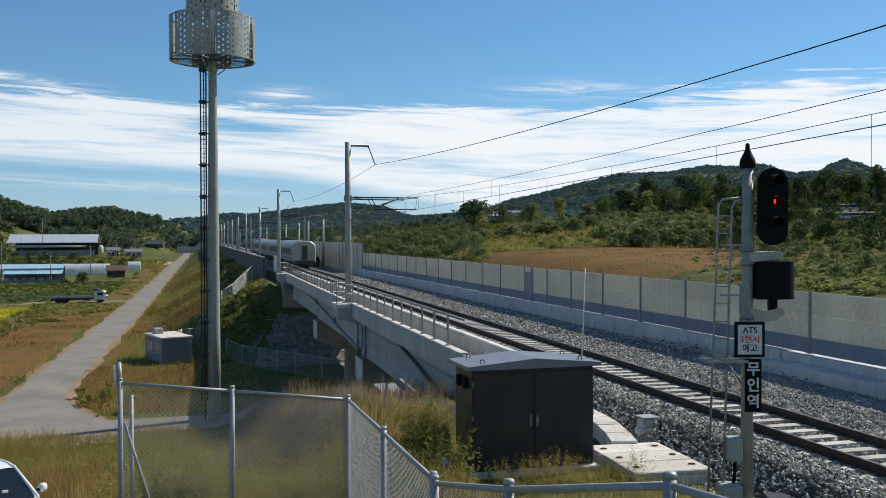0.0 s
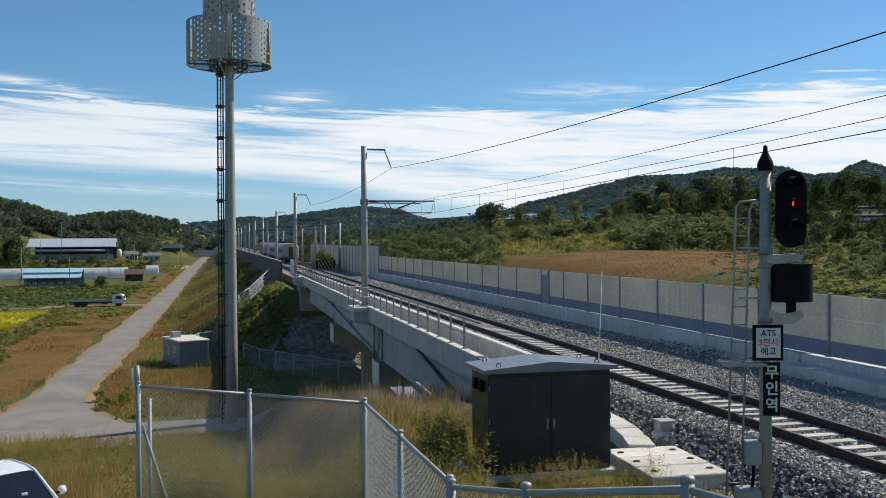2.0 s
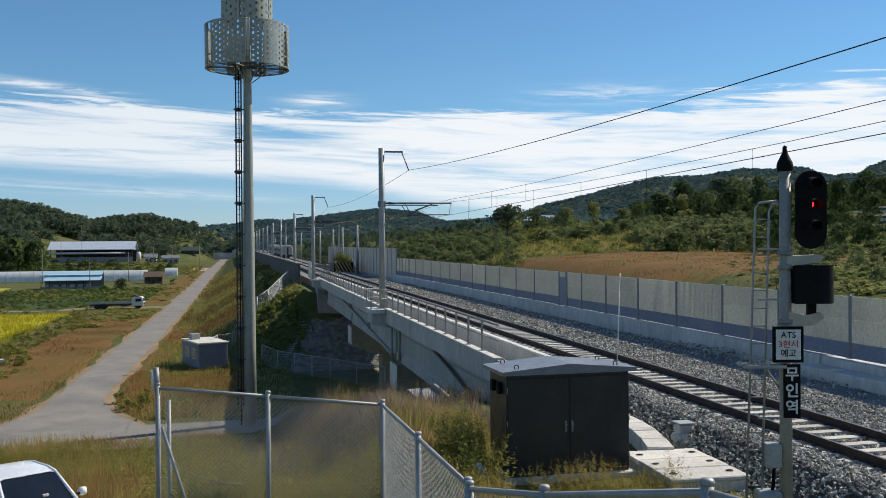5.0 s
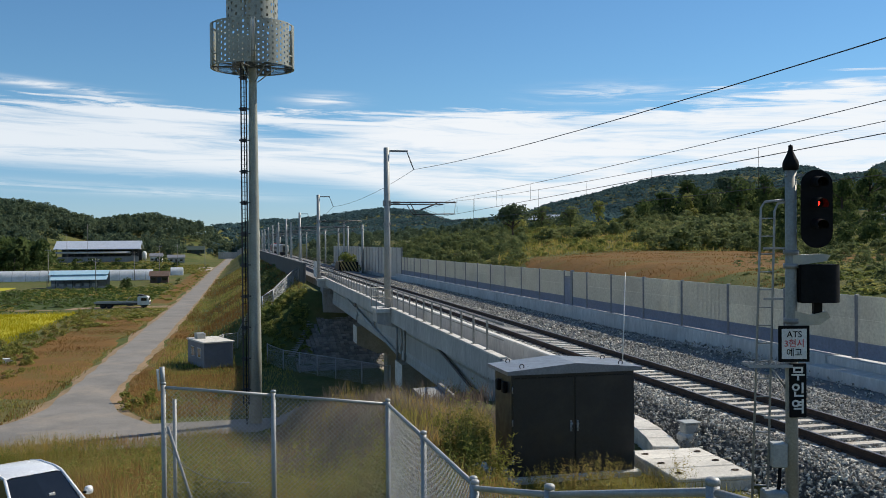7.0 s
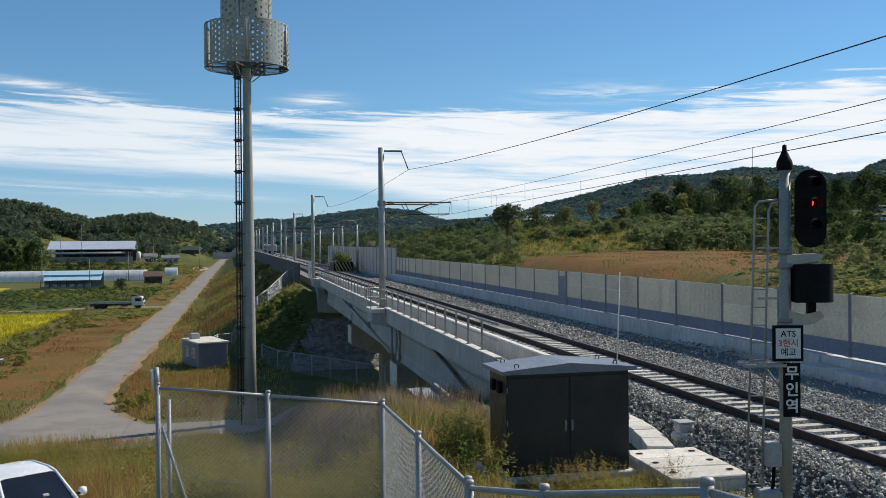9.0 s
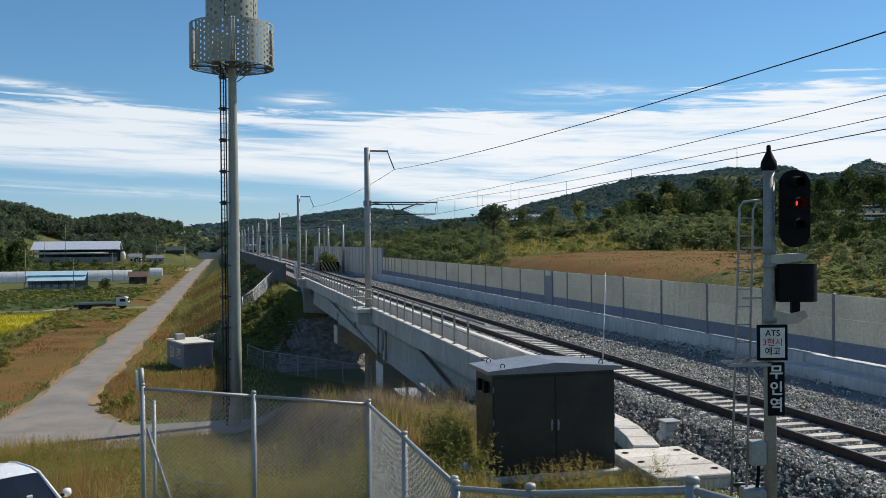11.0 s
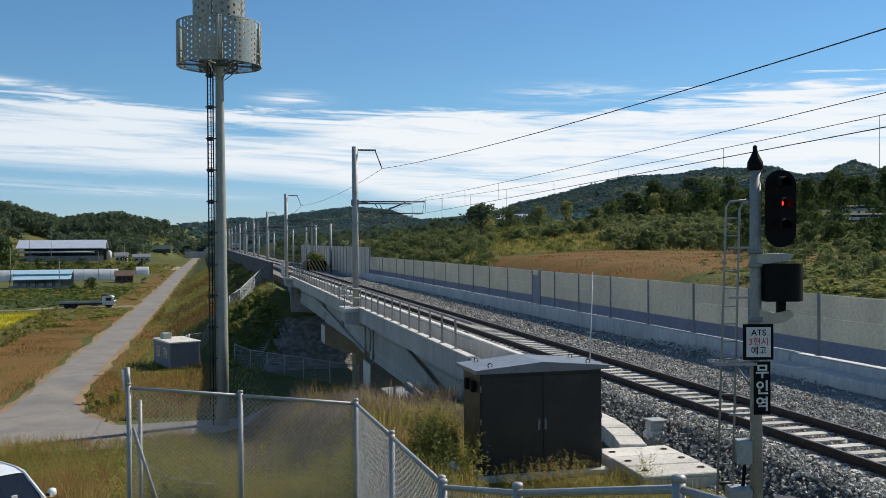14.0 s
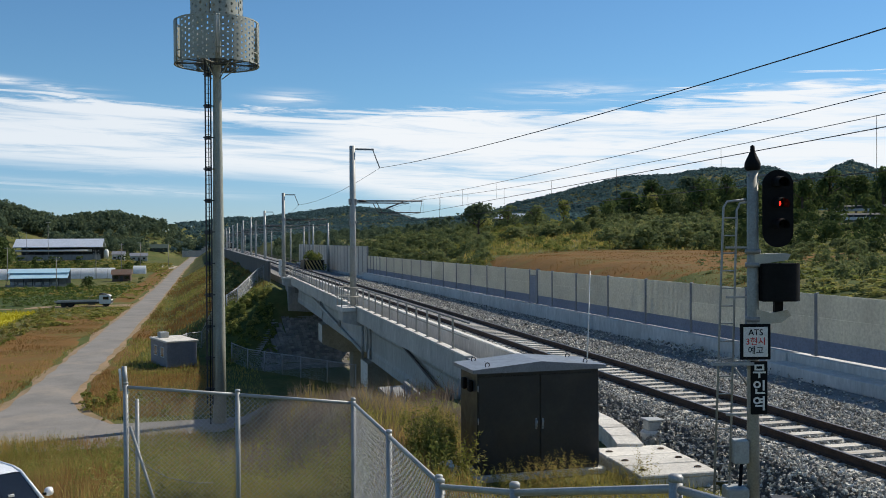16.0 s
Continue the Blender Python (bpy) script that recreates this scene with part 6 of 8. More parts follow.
CABWHITE = material("dusty_white_cab_paint", (0.72, 0.72, 0.69), (0.62, 0.62, 0.59), 1.5, 0.5, stain=(0.28, 0.25, 0.2))
TRUCKBED = material("truck_bed_steel", (0.42, 0.42, 0.40), (0.33, 0.33, 0.31), 1, 0.6, metal=0.2)


def tunnel(x0, x1, y, r, h, name="greenhouse", label="long white plastic-film greenhouse tunnel"):
    z = ground_z((x0 + x1) / 2, y)
    g = thing(name, label, "greenhouse", (0, y, z), group="greenhouse tunnels")
    n = 12
    sec = [(r * math.cos(math.pi * i / n), h * math.sin(math.pi * i / n) ** 0.75) for i in range(n + 1)]
    xs = np.linspace(x0, x1, max(2, int((x1 - x0) / 2)))
    sk = Geo()
    vs = [(x, a, b) for x in xs for a, b in sec]
    m = n + 1
    sk.add(vs, [(k * m + i, k * m + i + 1, (k + 1) * m + i + 1, (k + 1) * m + i) for k in range(len(xs) - 1) for i in range(n)], True)
    part("film", sk, FILM, g, "translucent white film")
    for x in xs[::2]:
        part("hoop", Geo().tube([(x, a * 1.01, b * 1.01) for a, b in sec], 0.05, 4), GALV, g)
    for x in (x0, x1):
        part("end_wall", Geo().add([(x, a, b) for a, b in sec], [tuple(range(m))]), FILM, g)


def build_shed():
    x0, x1, y = -51.8, -35.6, 284
    z = ground_z(-44, 284)
    s = thing("open_shed", "open farm shed with pale blue two-tier roof", "shed", (0, y, z))
    part("upper_roof", Geo().prism([(-0.8, 3.75), (3.6, 4.75), (3.6, 4.87), (-0.8, 3.87)], x0, x1, "x"), BLUEROOF, s, "pale blue upper roof sheets")
    part("lower_roof", Geo().prism([(-3.6, 2.3), (-0.2, 3.4), (-0.2, 3.52), (-3.6, 2.42)], x0 + 0.8, x1, "x"), BLUEROOF, s, "pale blue lower roof sheets")
    part("clerestory", Geo().box((x0 + 1.0, -0.4, 3.42), (x1 - 0.2, -0.3, 3.95)), BLUEROOF, s)
    part("back_wall", Geo().box((x0, 3.4, 0), (x1, 3.55, 4.7)), HUTGREY, s, "grey back wall")
    for k in range(8):
        x = x0 + 0.2 + (x1 - x0 - 0.4) * k / 7
        part("post", Geo().box((x - 0.08, -3.2, 0), (x + 0.08, -3.04, 2.6)), DARKSTEEL, s)
    part("low_wall", Geo().box((x0, -3.2, 0), (x1, -3.05, 0.6)), CONC_DARK, s)
    for k in range(6):
        part("feed_rack", Geo().box((x0 + 1 + 2.2 * k, -2.4, 0.3), (x0 + 2.6 + 2.2 * k, -1.4, 1.3), 0.1), MASTGREY, s)


def build_barn():
    x0, x1, y = -87, -47.5, 505
    z = -5.3
    b = thing("barn", "long open-sided barn with grey metal roof", "barn", (0, y, z))
    part("roof", Geo().prism([(-9.5, 6.6), (0, 10.6), (9.5, 6.6), (9.5, 6.9), (0, 10.95), (-9.5, 6.9)], x0 - 1, x1 + 1, "x"), BARNROOF, b, "grey metal gable roof")
    part("low_wall", Geo().box((x0, -8.6, -2.5), (x1, -8.2, 3.0)), CONC_DARK, b, "grey block wall")
    # Near-black back wall paints the shade inside the open barn.
    part("back_wall", Geo().box((x0, 8.2, 0), (x1, 8.6, 7.0)), NETBLACK, b)
    for k in range(15):
        x = x0 + 0.3 + (x1 - x0 - 0.6) * k / 14
        part("post", Geo().box((x - 0.18, -8.5, 0), (x + 0.18, -8.1, 7.1)), DARKSTEEL, b)
    part("curtain_roll", Geo().cyl((x0, -8.7, 5.0), (x1 - 4, -8.7, 5.0), 0.55, n=10), FILM, b, "rolled white side curtain")
    for x in (x0, x1):
        part("gable", Geo().add([(x, -8.5, 6.5), (x, 8.5, 6.5), (x, 0, 10.5)], [(0, 1, 2)]), BARNROOF, b)
    for k in range(1):
        bt = thing("feed_silo", "tall white feed silo at the barn's end", "silo", (-45 + 3 * k, 500, z))
        part("tank", Geo().lathe([(0.3, 0.8), (1.2, 2.0), (1.2, 4.6), (0.5, 5.5)], 16), WHITEPAINT, bt)
        for a in range(4):
            part("leg", Geo().cyl((math.cos(a * 1.57 + 0.8), math.sin(a * 1.57 + 0.8), 0), (math.cos(a * 1.57 + 0.8), math.sin(a * 1.57 + 0.8), 2.2), 0.08, n=6), GALV, bt)


def small_house(x, y, w, d, h, wall, roofm, label, rot=0, rise=1.6):
    s = thing("farm_house", label, "house", (x, y, ground_z(x, y) - 0.2), turn=rot)
    part("wall", Geo().box((-w / 2, -d / 2, 0), (w / 2, d / 2, h), 0.03), wall, s)
    part("roof", Geo().prism([(-d / 2 - 0.5, h), (d / 2 + 0.5, h), (0, h + rise)], -w / 2 - 0.4, w / 2 + 0.4, "x"), roofm, s)
    part("door", Geo().box((-0.5, -d / 2 - 0.04, 0), (0.5, -d / 2 - 0.004, 2.0)), DARKSTEEL, s)
    for k in (-1, 1):
        part("window", Geo().box((k * w * 0.3 - 0.7, -d / 2 - 0.04, 1.0), (k * w * 0.3 + 0.7, -d / 2 - 0.004, 2.0)), GLASS_DARK, s)


def utility_pole(x, y, h, arm=1, label="grey concrete utility pole with a crossarm", turn=0):
    p = thing("utility_pole", label, "utility pole", (x, y, ground_z(x, y) - 0.1), group="utility poles", turn=turn)
    part("pole", Geo().cyl((0, 0, 0), (0, 0, h), 0.14, 0.08, n=10), POLEGREY, p)
    for k in range(arm):
        z = h - 0.5 - 0.9 * k
        part("crossarm", Geo().box((-0.9, -0.05, z), (0.9, 0.05, z + 0.1)), GALV_DULL, p)
        for x2 in (-0.8, 0, 0.8):
            part("insulator", Geo().lathe([(0.04, z + 0.1), (0.07, z + 0.16), (0.03, z + 0.26)], 8, (x2, 0, 0)), WHITEPAINT, p)


DARKGREEN = material("dark_green_sheet", (0.035, 0.06, 0.045), (0.03, 0.05, 0.04), 0.5, 0.7)
SHEDBROWN = material("rusty_brown_sheet", (0.13, 0.075, 0.05), (0.09, 0.06, 0.045), 0.6, 0.8, stain=(0.2, 0.17, 0.14))
build_hut()
build_truck()
tunnel(-76, -27.4, 335, 3.6, 3.5)
build_shed()
build_barn()
tunnel(-24.2, -19.6, 378, 2.6, 3.0, label="short arched greenhouse with whitish film")
small_house(-23.6, 314, 5.5, 5, 2.4, SHEDBROWN, SHEDBROWN, "dark low farm store beside the greenhouse")
small_house(-32, 545, 9, 6, 3.0, MASTGREY, HUTGREY, "pale block farm building below the wooded hill", 5)
small_house(-24.4, 628, 11, 8, 2.4, DARKGREEN, DARKGREEN, "dark green arched farm store beside the track", 0, 2.6)
small_house(-40, 512, 6, 6, 3.2, WHITEPAINT, HUTGREY, "white farm building behind the barn")
small_house(92, 268, 9, 6, 3.2, NETBLACK, BARNROOF, "dark hillside shelter with a grey roof", -30)


def build_white_fence():
    f = thing("site_hoarding", "long pale site hoarding beyond the road", "fence")
    for k in range(12):
        x = -10.5 + 1.4 * k
        part("panel", Geo().box((x, 645, ground_z(x, 645) - 0.3), (x + 1.36, 645.1, ground_z(x, 645) + 4.4)), TALLPANEL, f)


build_white_fence()
for x, y, h, n in ((-58, 318, 11, 1), (-36, 262, 9, 1), (-33, 330, 10, 2), (-26, 345, 12, 1), (-68, 470, 20, 1), (-78, 474, 15, 0), (-24, 420, 12, 2), (-14, 470, 12, 1)):
    utility_pole(x, y, h, n)
utility_pole(39.5, 43.5, 5.2, 2, "grey utility pole with two crossarms behind the barrier", turn=-40)
span("service_wire", "thin service wire at the utility pole", [(39.5, 43.5, 4.0), (70, 30, 4.6)], 0.02, 0.6)
span("service_wire", "thin service wire across the valley", [(-58, 318, 2), (-36, 262, 0.2)], 0.02, 0.6)


def build_terraces():
    """Netted crop frames on the hillside beyond the barrier."""
    for k, (x, y, L) in enumerate(((118, 134, 26), (128, 146, 26))):
        z = ground_z(x, y)
        t = thing("crop_frame", "row of low netted crop frames on the hillside", "crop frame", (x, y, z), turn=-38)
        part("net", Geo().prism([(-2.5, 1.4), (2.5, 1.4), (2.5, 2.3), (-2.5, 1.9)], -L / 2, L / 2, "x"), NETBLACK, t, "dark shade net")
        part("film_strip", Geo().box((-L / 2, -2.7, 1.0), (L / 2, -2.6, 1.5)), FILM, t, "whitish film strip")
        for i in range(14):
            xx = -L / 2 + L * i / 13
            part("post", Geo().box((xx - 0.06, -2.55, -1.5), (xx + 0.06, -2.45, 2.0)), GALV_DULL, t)


build_terraces()


def build_buffer():
    b = thing("buffer_mound", "striped yellow and black buffer board with scrub behind it", "buffer stop", (16.3, 136, -0.64))
    part("board", Geo().box((-1.4, -0.1, 0.3), (1.4, 0.1, 1.75), 0.02), BLACK, b, "black board")
    for k in range(12):
        x = -1.4 + 0.25 * k
        if k % 2 == 0:
            pts = [(x + 0.4, 0.32), (x + 0.65, 0.32), (x - 0.15, 1.72), (x - 0.4, 1.72)]
            pts = [(max(-1.38, min(1.38, p)), q) for p, q in pts]
            part("yellow_stripe", Geo().prism(pts, -0.115, -0.102), YELLOW, b, "yellow slanted stripe")
    for x in (-1.1, 0, 1.1):
        part("stay", Geo().box((x - 0.1, 0.1, 0), (x + 0.1, 0.5, 1.6)), RUST, b)
    part("earth_fill", Geo().prism([(-1.6, 0), (1.6, 0), (1.2, 1.7), (-1.2, 1.7)], 0.5, 6), SOIL, b)


build_buffer()
for yy in (104.4, 106.2):
    mp = thing("marker_post", "short pale post at the bridge end", "post", (8.85, yy, 0.10))
    part("shaft", Geo().box((-0.1, -0.1, 0), (0.1, 0.1, 1.7), 0.02), WHITEPAINT, mp)
    part("cap", Geo().box((-0.13, -0.13, 1.7), (0.13, 0.13, 1.78), 0.02), CONC_WHITE, mp)
slope_fence = fence("slope_fence", "galvanised chain-link fence climbing the bank to the bridge end", [
    (x, y, ground_z(x, y), ground_z(x, y) + 1.95) for x, y in ((8.35, 125), (7.5, 124), (6.1, 118.5), (4.4, 111), (3.1, 109.5), (1.8, 111), (0.3, 114), (-1.4, 112.5), (-2.6, 106.7))], cell=0.16, wire=0.008, r=0.075)
toe_fence = fence("toe_fence", "chain-link fence along the lane below the bridge", [
    (3.2 + 9.6 * u, 96.5 - 18.5 * u, ground_z(3.2 + 9.6 * u, 96.5 - 18.5 * u), ground_z(3.2 + 9.6 * u, 96.5 - 18.5 * u) + 1.95) for u in (0, 0.15, 0.3, 0.45, 0.6, 0.8, 1)], cell=0.18, wire=0.007, r=0.055)


def build_rubble():
    """A heap of pale broken stone beyond the barrier."""
    rs = np.random.RandomState(15)
    g = Geo()
    for _ in range(420):
        a, d = rs.uniform(0, 6.28), abs(rs.normal(0, 0.5))
        x, y = 4.2 * d * math.cos(a), 1.6 * d * math.sin(a)
        z = max(0.0, 0.75 * (1 - d)) + rs.uniform(-0.1, 0.05)
        m = Matrix.Translation((x, y, z)) @ Matrix.Rotation(rs.uniform(0, 6), 4, Vector(rs.normal(0, 1, 3)).normalized())
        q = rs.uniform(0.08, 0.26, 3)
        g.box(tuple(-q), tuple(q), 0.03, m)
    t = thing("rubble_heap", "low heap of pale pinkish broken stones beyond the barrier", "rubble", (37.0, 60.5, ground_z(37, 60.5)), turn=-30)
    tagged(part("stones", g, RUBBLE, t), kind="stuff")


RUBBLE = material("broken_stone", (0.42, 0.34, 0.29), (0.34, 0.27, 0.23), 0.6, 0.9, island=0.3, bump=0.3)
build_rubble()


def build_debris():
    rs = np.random.RandomState(8)
    g = Geo()
    for _ in range(26):
        x, y = rs.normal(0, 0.2), rs.normal(0, 0.16)
        m = Matrix.Translation((x, y, 0.05 + 0.22 * max(0, 1 - 2.5 * math.hypot(x, y)))) @ Matrix.Rotation(rs.uniform(0, 6), 4, Vector(rs.normal(0, 1, 3)).normalized())
        q = rs.uniform(0.03, 0.10, 3)
        g.box(tuple(-q), tuple(q), 0.015, m)
    t = thing("concrete_rubble", "small heap of pale broken concrete beside the cabinet", "rubble", (4.72, 17.75, ground_z(4.72, 17.75)))
    tagged(part("pieces", g, CONC_WHITE, t), kind="stuff")
    b = thing("foam_box", "white foam box lying in the grass beside the road", "box", (-23.6, 107.0, ground_z(-23.6, 107.0) + 0.02), turn=20)
    part("tray", Geo().box((-0.5, -0.35, 0), (0.5, 0.35, 0.42), 0.04), WHITEPAINT, b)
    part("lid", Geo().box((-0.54, -0.39, 0.424), (0.54, 0.39, 0.52), 0.03), WHITEPAINT, b)


build_debris()


# ---- plants ----
FOREST = leaf_material("forest_leaves", [(0.036, 0.056, 0.024), (0.055, 0.082, 0.03), (0.08, 0.112, 0.037), (0.115, 0.145, 0.048)], 0.4, 0.9)
# Paler and bluer than FOREST: haze is mixed into the leaf colour.
HILLWOOD = leaf_material("hazed_hill_woodland", [(0.062, 0.092, 0.062), (0.084, 0.118, 0.074), (0.112, 0.148, 0.086), (0.155, 0.185, 0.10)], 0.4, 0.9)
BUSHLEAF = leaf_material("bush_leaves", [(0.07, 0.095, 0.045), (0.115, 0.145, 0.06), (0.17, 0.20, 0.08), (0.26, 0.27, 0.11)], 0.45, 0.8)
CROPLEAF = leaf_material("crop_leaves", [(0.05, 0.095, 0.025), (0.075, 0.13, 0.033), (0.11, 0.165, 0.045), (0.17, 0.19, 0.06)], 0.4, 0.8)
SCRUB = leaf_material("scrub_leaves", [(0.08, 0.115, 0.033), (0.15, 0.19, 0.05), (0.25, 0.265, 0.075), (0.37, 0.34, 0.12)], 0.45, 0.8)
# Blue in these greens paints the haze over the far hills.
FARWOOD = leaf_material("hazed_far_woodland", [(0.064, 0.114, 0.128), (0.072, 0.126, 0.138), (0.08, 0.138, 0.146), (0.092, 0.152, 0.152)], 0.45, 1.0)
MEADOW = leaf_material("meadow_grass", [(0.17, 0.185, 0.04), (0.30, 0.275, 0.065), (0.42, 0.335, 0.10), (0.45, 0.28, 0.115)], 0.5)
WEEDS = leaf_material("green_weeds", [(0.115, 0.145, 0.033), (0.205, 0.22, 0.05), (0.325, 0.295, 0.085), (0.385, 0.265, 0.11)], 0.5)
STRAW = leaf_material("dry_straw", [(0.11, 0.078, 0.068), (0.17, 0.125, 0.10), (0.25, 0.20, 0.15), (0.36, 0.31, 0.23)], 0.4)
BROWNGRASS = leaf_material("brown_grass_blades", [(0.13, 0.068, 0.022), (0.19, 0.10, 0.033), (0.245, 0.14, 0.048), (0.15, 0.14, 0.04)], 0.4, 0.95)
DRYGRASS = leaf_material("dry_grass_blades", [(0.20, 0.11, 0.04), (0.30, 0.175, 0.065), (0.38, 0.24, 0.095), (0.22, 0.20, 0.055)], 0.4)
BARK = material("tree_bark", (0.09, 0.07, 0.05), (0.06, 0.045, 0.035), 3, 0.9, bump=0.5)


def crown(rs, n, leaf, lobes=9, rx=0.5, h0=0.18, h1=1.0, flat=1.0):
    """Leaf clumps round several lobes, in a space one unit high; verts (n, 3, 3)."""
    cs = []
    for _ in range(lobes):
        t = rs.rand()
        a, rr = rs.uniform(0, 2 * np.pi), rx * 0.62 * np.sqrt(rs.rand()) * (1 - 0.55 * t)
        cs.append((rr * np.cos(a), rr * np.sin(a), h0 + (h1 - h0) * (0.12 + 0.74 * t), rs.uniform(0.16, 0.27) * (1.1 - 0.4 * t)))
    cs = np.array(cs)
    k = rs.randint(0, lobes, n)
    d = rs.normal(0, 1, (n, 3))
    d /= np.linalg.norm(d, axis=1)[:, None]
    d[:, 2] = np.where(d[:, 2] < -0.3, -d[:, 2], d[:, 2])
    rad = cs[k, 3] * (0.72 + 0.4 * rs.rand(n))
    p = cs[k, :3] + d * rad[:, None] * np.array([1.15, 1.15, flat])
    # a leaf plane turned about the outward way
    w = d + rs.normal(0, 0.55, (n, 3))
    w /= np.linalg.norm(w, axis=1)[:, None]
    up = rs.normal(0, 1, (n, 3))
    u = np.cross(w, up)
    u /= np.linalg.norm(u, axis=1)[:, None] + 1e-9
    v = np.cross(w, u)
    s = leaf * rs.uniform(0.55, 1.25, n)[:, None]
    return np.stack([p - u * s - v * s * 0.4, p + u * s - v * s * 0.4, p + v * s * 0.85], 1)


def scatter(temps, x, y, z, hs, ws, rs):
    """Copies of leaf templates: heights hs, widths ws."""
    out = []
    k = rs.randint(0, len(temps), len(x))
    a = rs.uniform(0, 2 * np.pi, len(x))
    for i, tp in enumerate(temps):
        m = k == i
        if not m.any():
            continue
        c, s = np.cos(a[m])[:, None, None], np.sin(a[m])[:, None, None]
        X, Y, Z = tp[None, ..., 0], tp[None, ..., 1], tp[None, ..., 2]
        w, h = ws[m][:, None, None], hs[m][:, None, None]
        V = np.stack([(X * c - Y * s) * w + x[m][:, None, None], (X * s + Y * c) * w + y[m][:, None, None], Z * h + z[m][:, None, None]], -1)
        out.append(V.reshape(-1, 3))
    V = np.concatenate(out)
    return V, np.arange(len(V), dtype=np.int32).reshape(-1, temps[0].shape[1])


def polar(rs, n, a0, a1, r0, r1):
    a, r = np.radians(rs.uniform(a0, a1, n)), np.sqrt(rs.uniform(r0 * r0, r1 * r1, n))
    return r * np.sin(a), r * np.cos(a)


def woods(name, label, mat, seed, n, a0, a1, r0, r1, hmin, hmax, temps, keep=None, wide=1.0):
    rs = np.random.RandomState(seed)
    x, y = polar(rs, n, a0, a1, r0, r1)
    m = (((x < 8.0) | (x > 22)) & (np.abs(x - road_x(y)) > 3)) | (y > 700)
    if keep is not None:
        m &= keep(x, y, rs)
    x, y = x[m], y[m]
    h = rs.uniform(hmin, hmax, len(x)) * (0.8 + 0.2 * fbm(x / 25, y / 25, seed))
    V, F = scatter(temps, x, y, ground(x, y) - 0.3, h, h * rs.uniform(0.75, 1.15, len(x)) * wide, rs)
    return soup(name, V, F, mat, label, "woodland")


rs0 = np.random.RandomState(11)
T_FINE = [crown(rs0, 330, 0.055, 10) for _ in range(4)]
T_MID = [crown(rs0, 210, 0.07, 10) for _ in range(5)]
T_FAR = [crown(rs0, 24, 0.17, 6, 0.58) for _ in range(6)]
T_BUSH = [crown(rs0, 130, 0.10, 8, 0.62, 0.02, 1.0) for _ in range(5)]


T_SCRUB = [crown(rs0, 260, 0.075, 11, 0.75, 0.0, 0.9) for _ in range(5)]


T_CROP = [crown(rs0, 66, 0.14, 7, 0.7, 0.0, 1.0) for _ in range(5)]
T_LOW = [crown(rs0, 44, 0.15, 7, 0.8, 0.0, 0.9) for _ in range(5)]


def in_meadow(x, y):
    """The mown brown meadow beyond the barrier."""
    r, az = np.hypot(x, y), np.degrees(np.arctan2(x, y))
    return (r > 70) & (r < np.interp(az, [15, 18, 24, 30, 33], [105, 146, 153, 150, 132])) & (az > 16.2) & (az < 33)


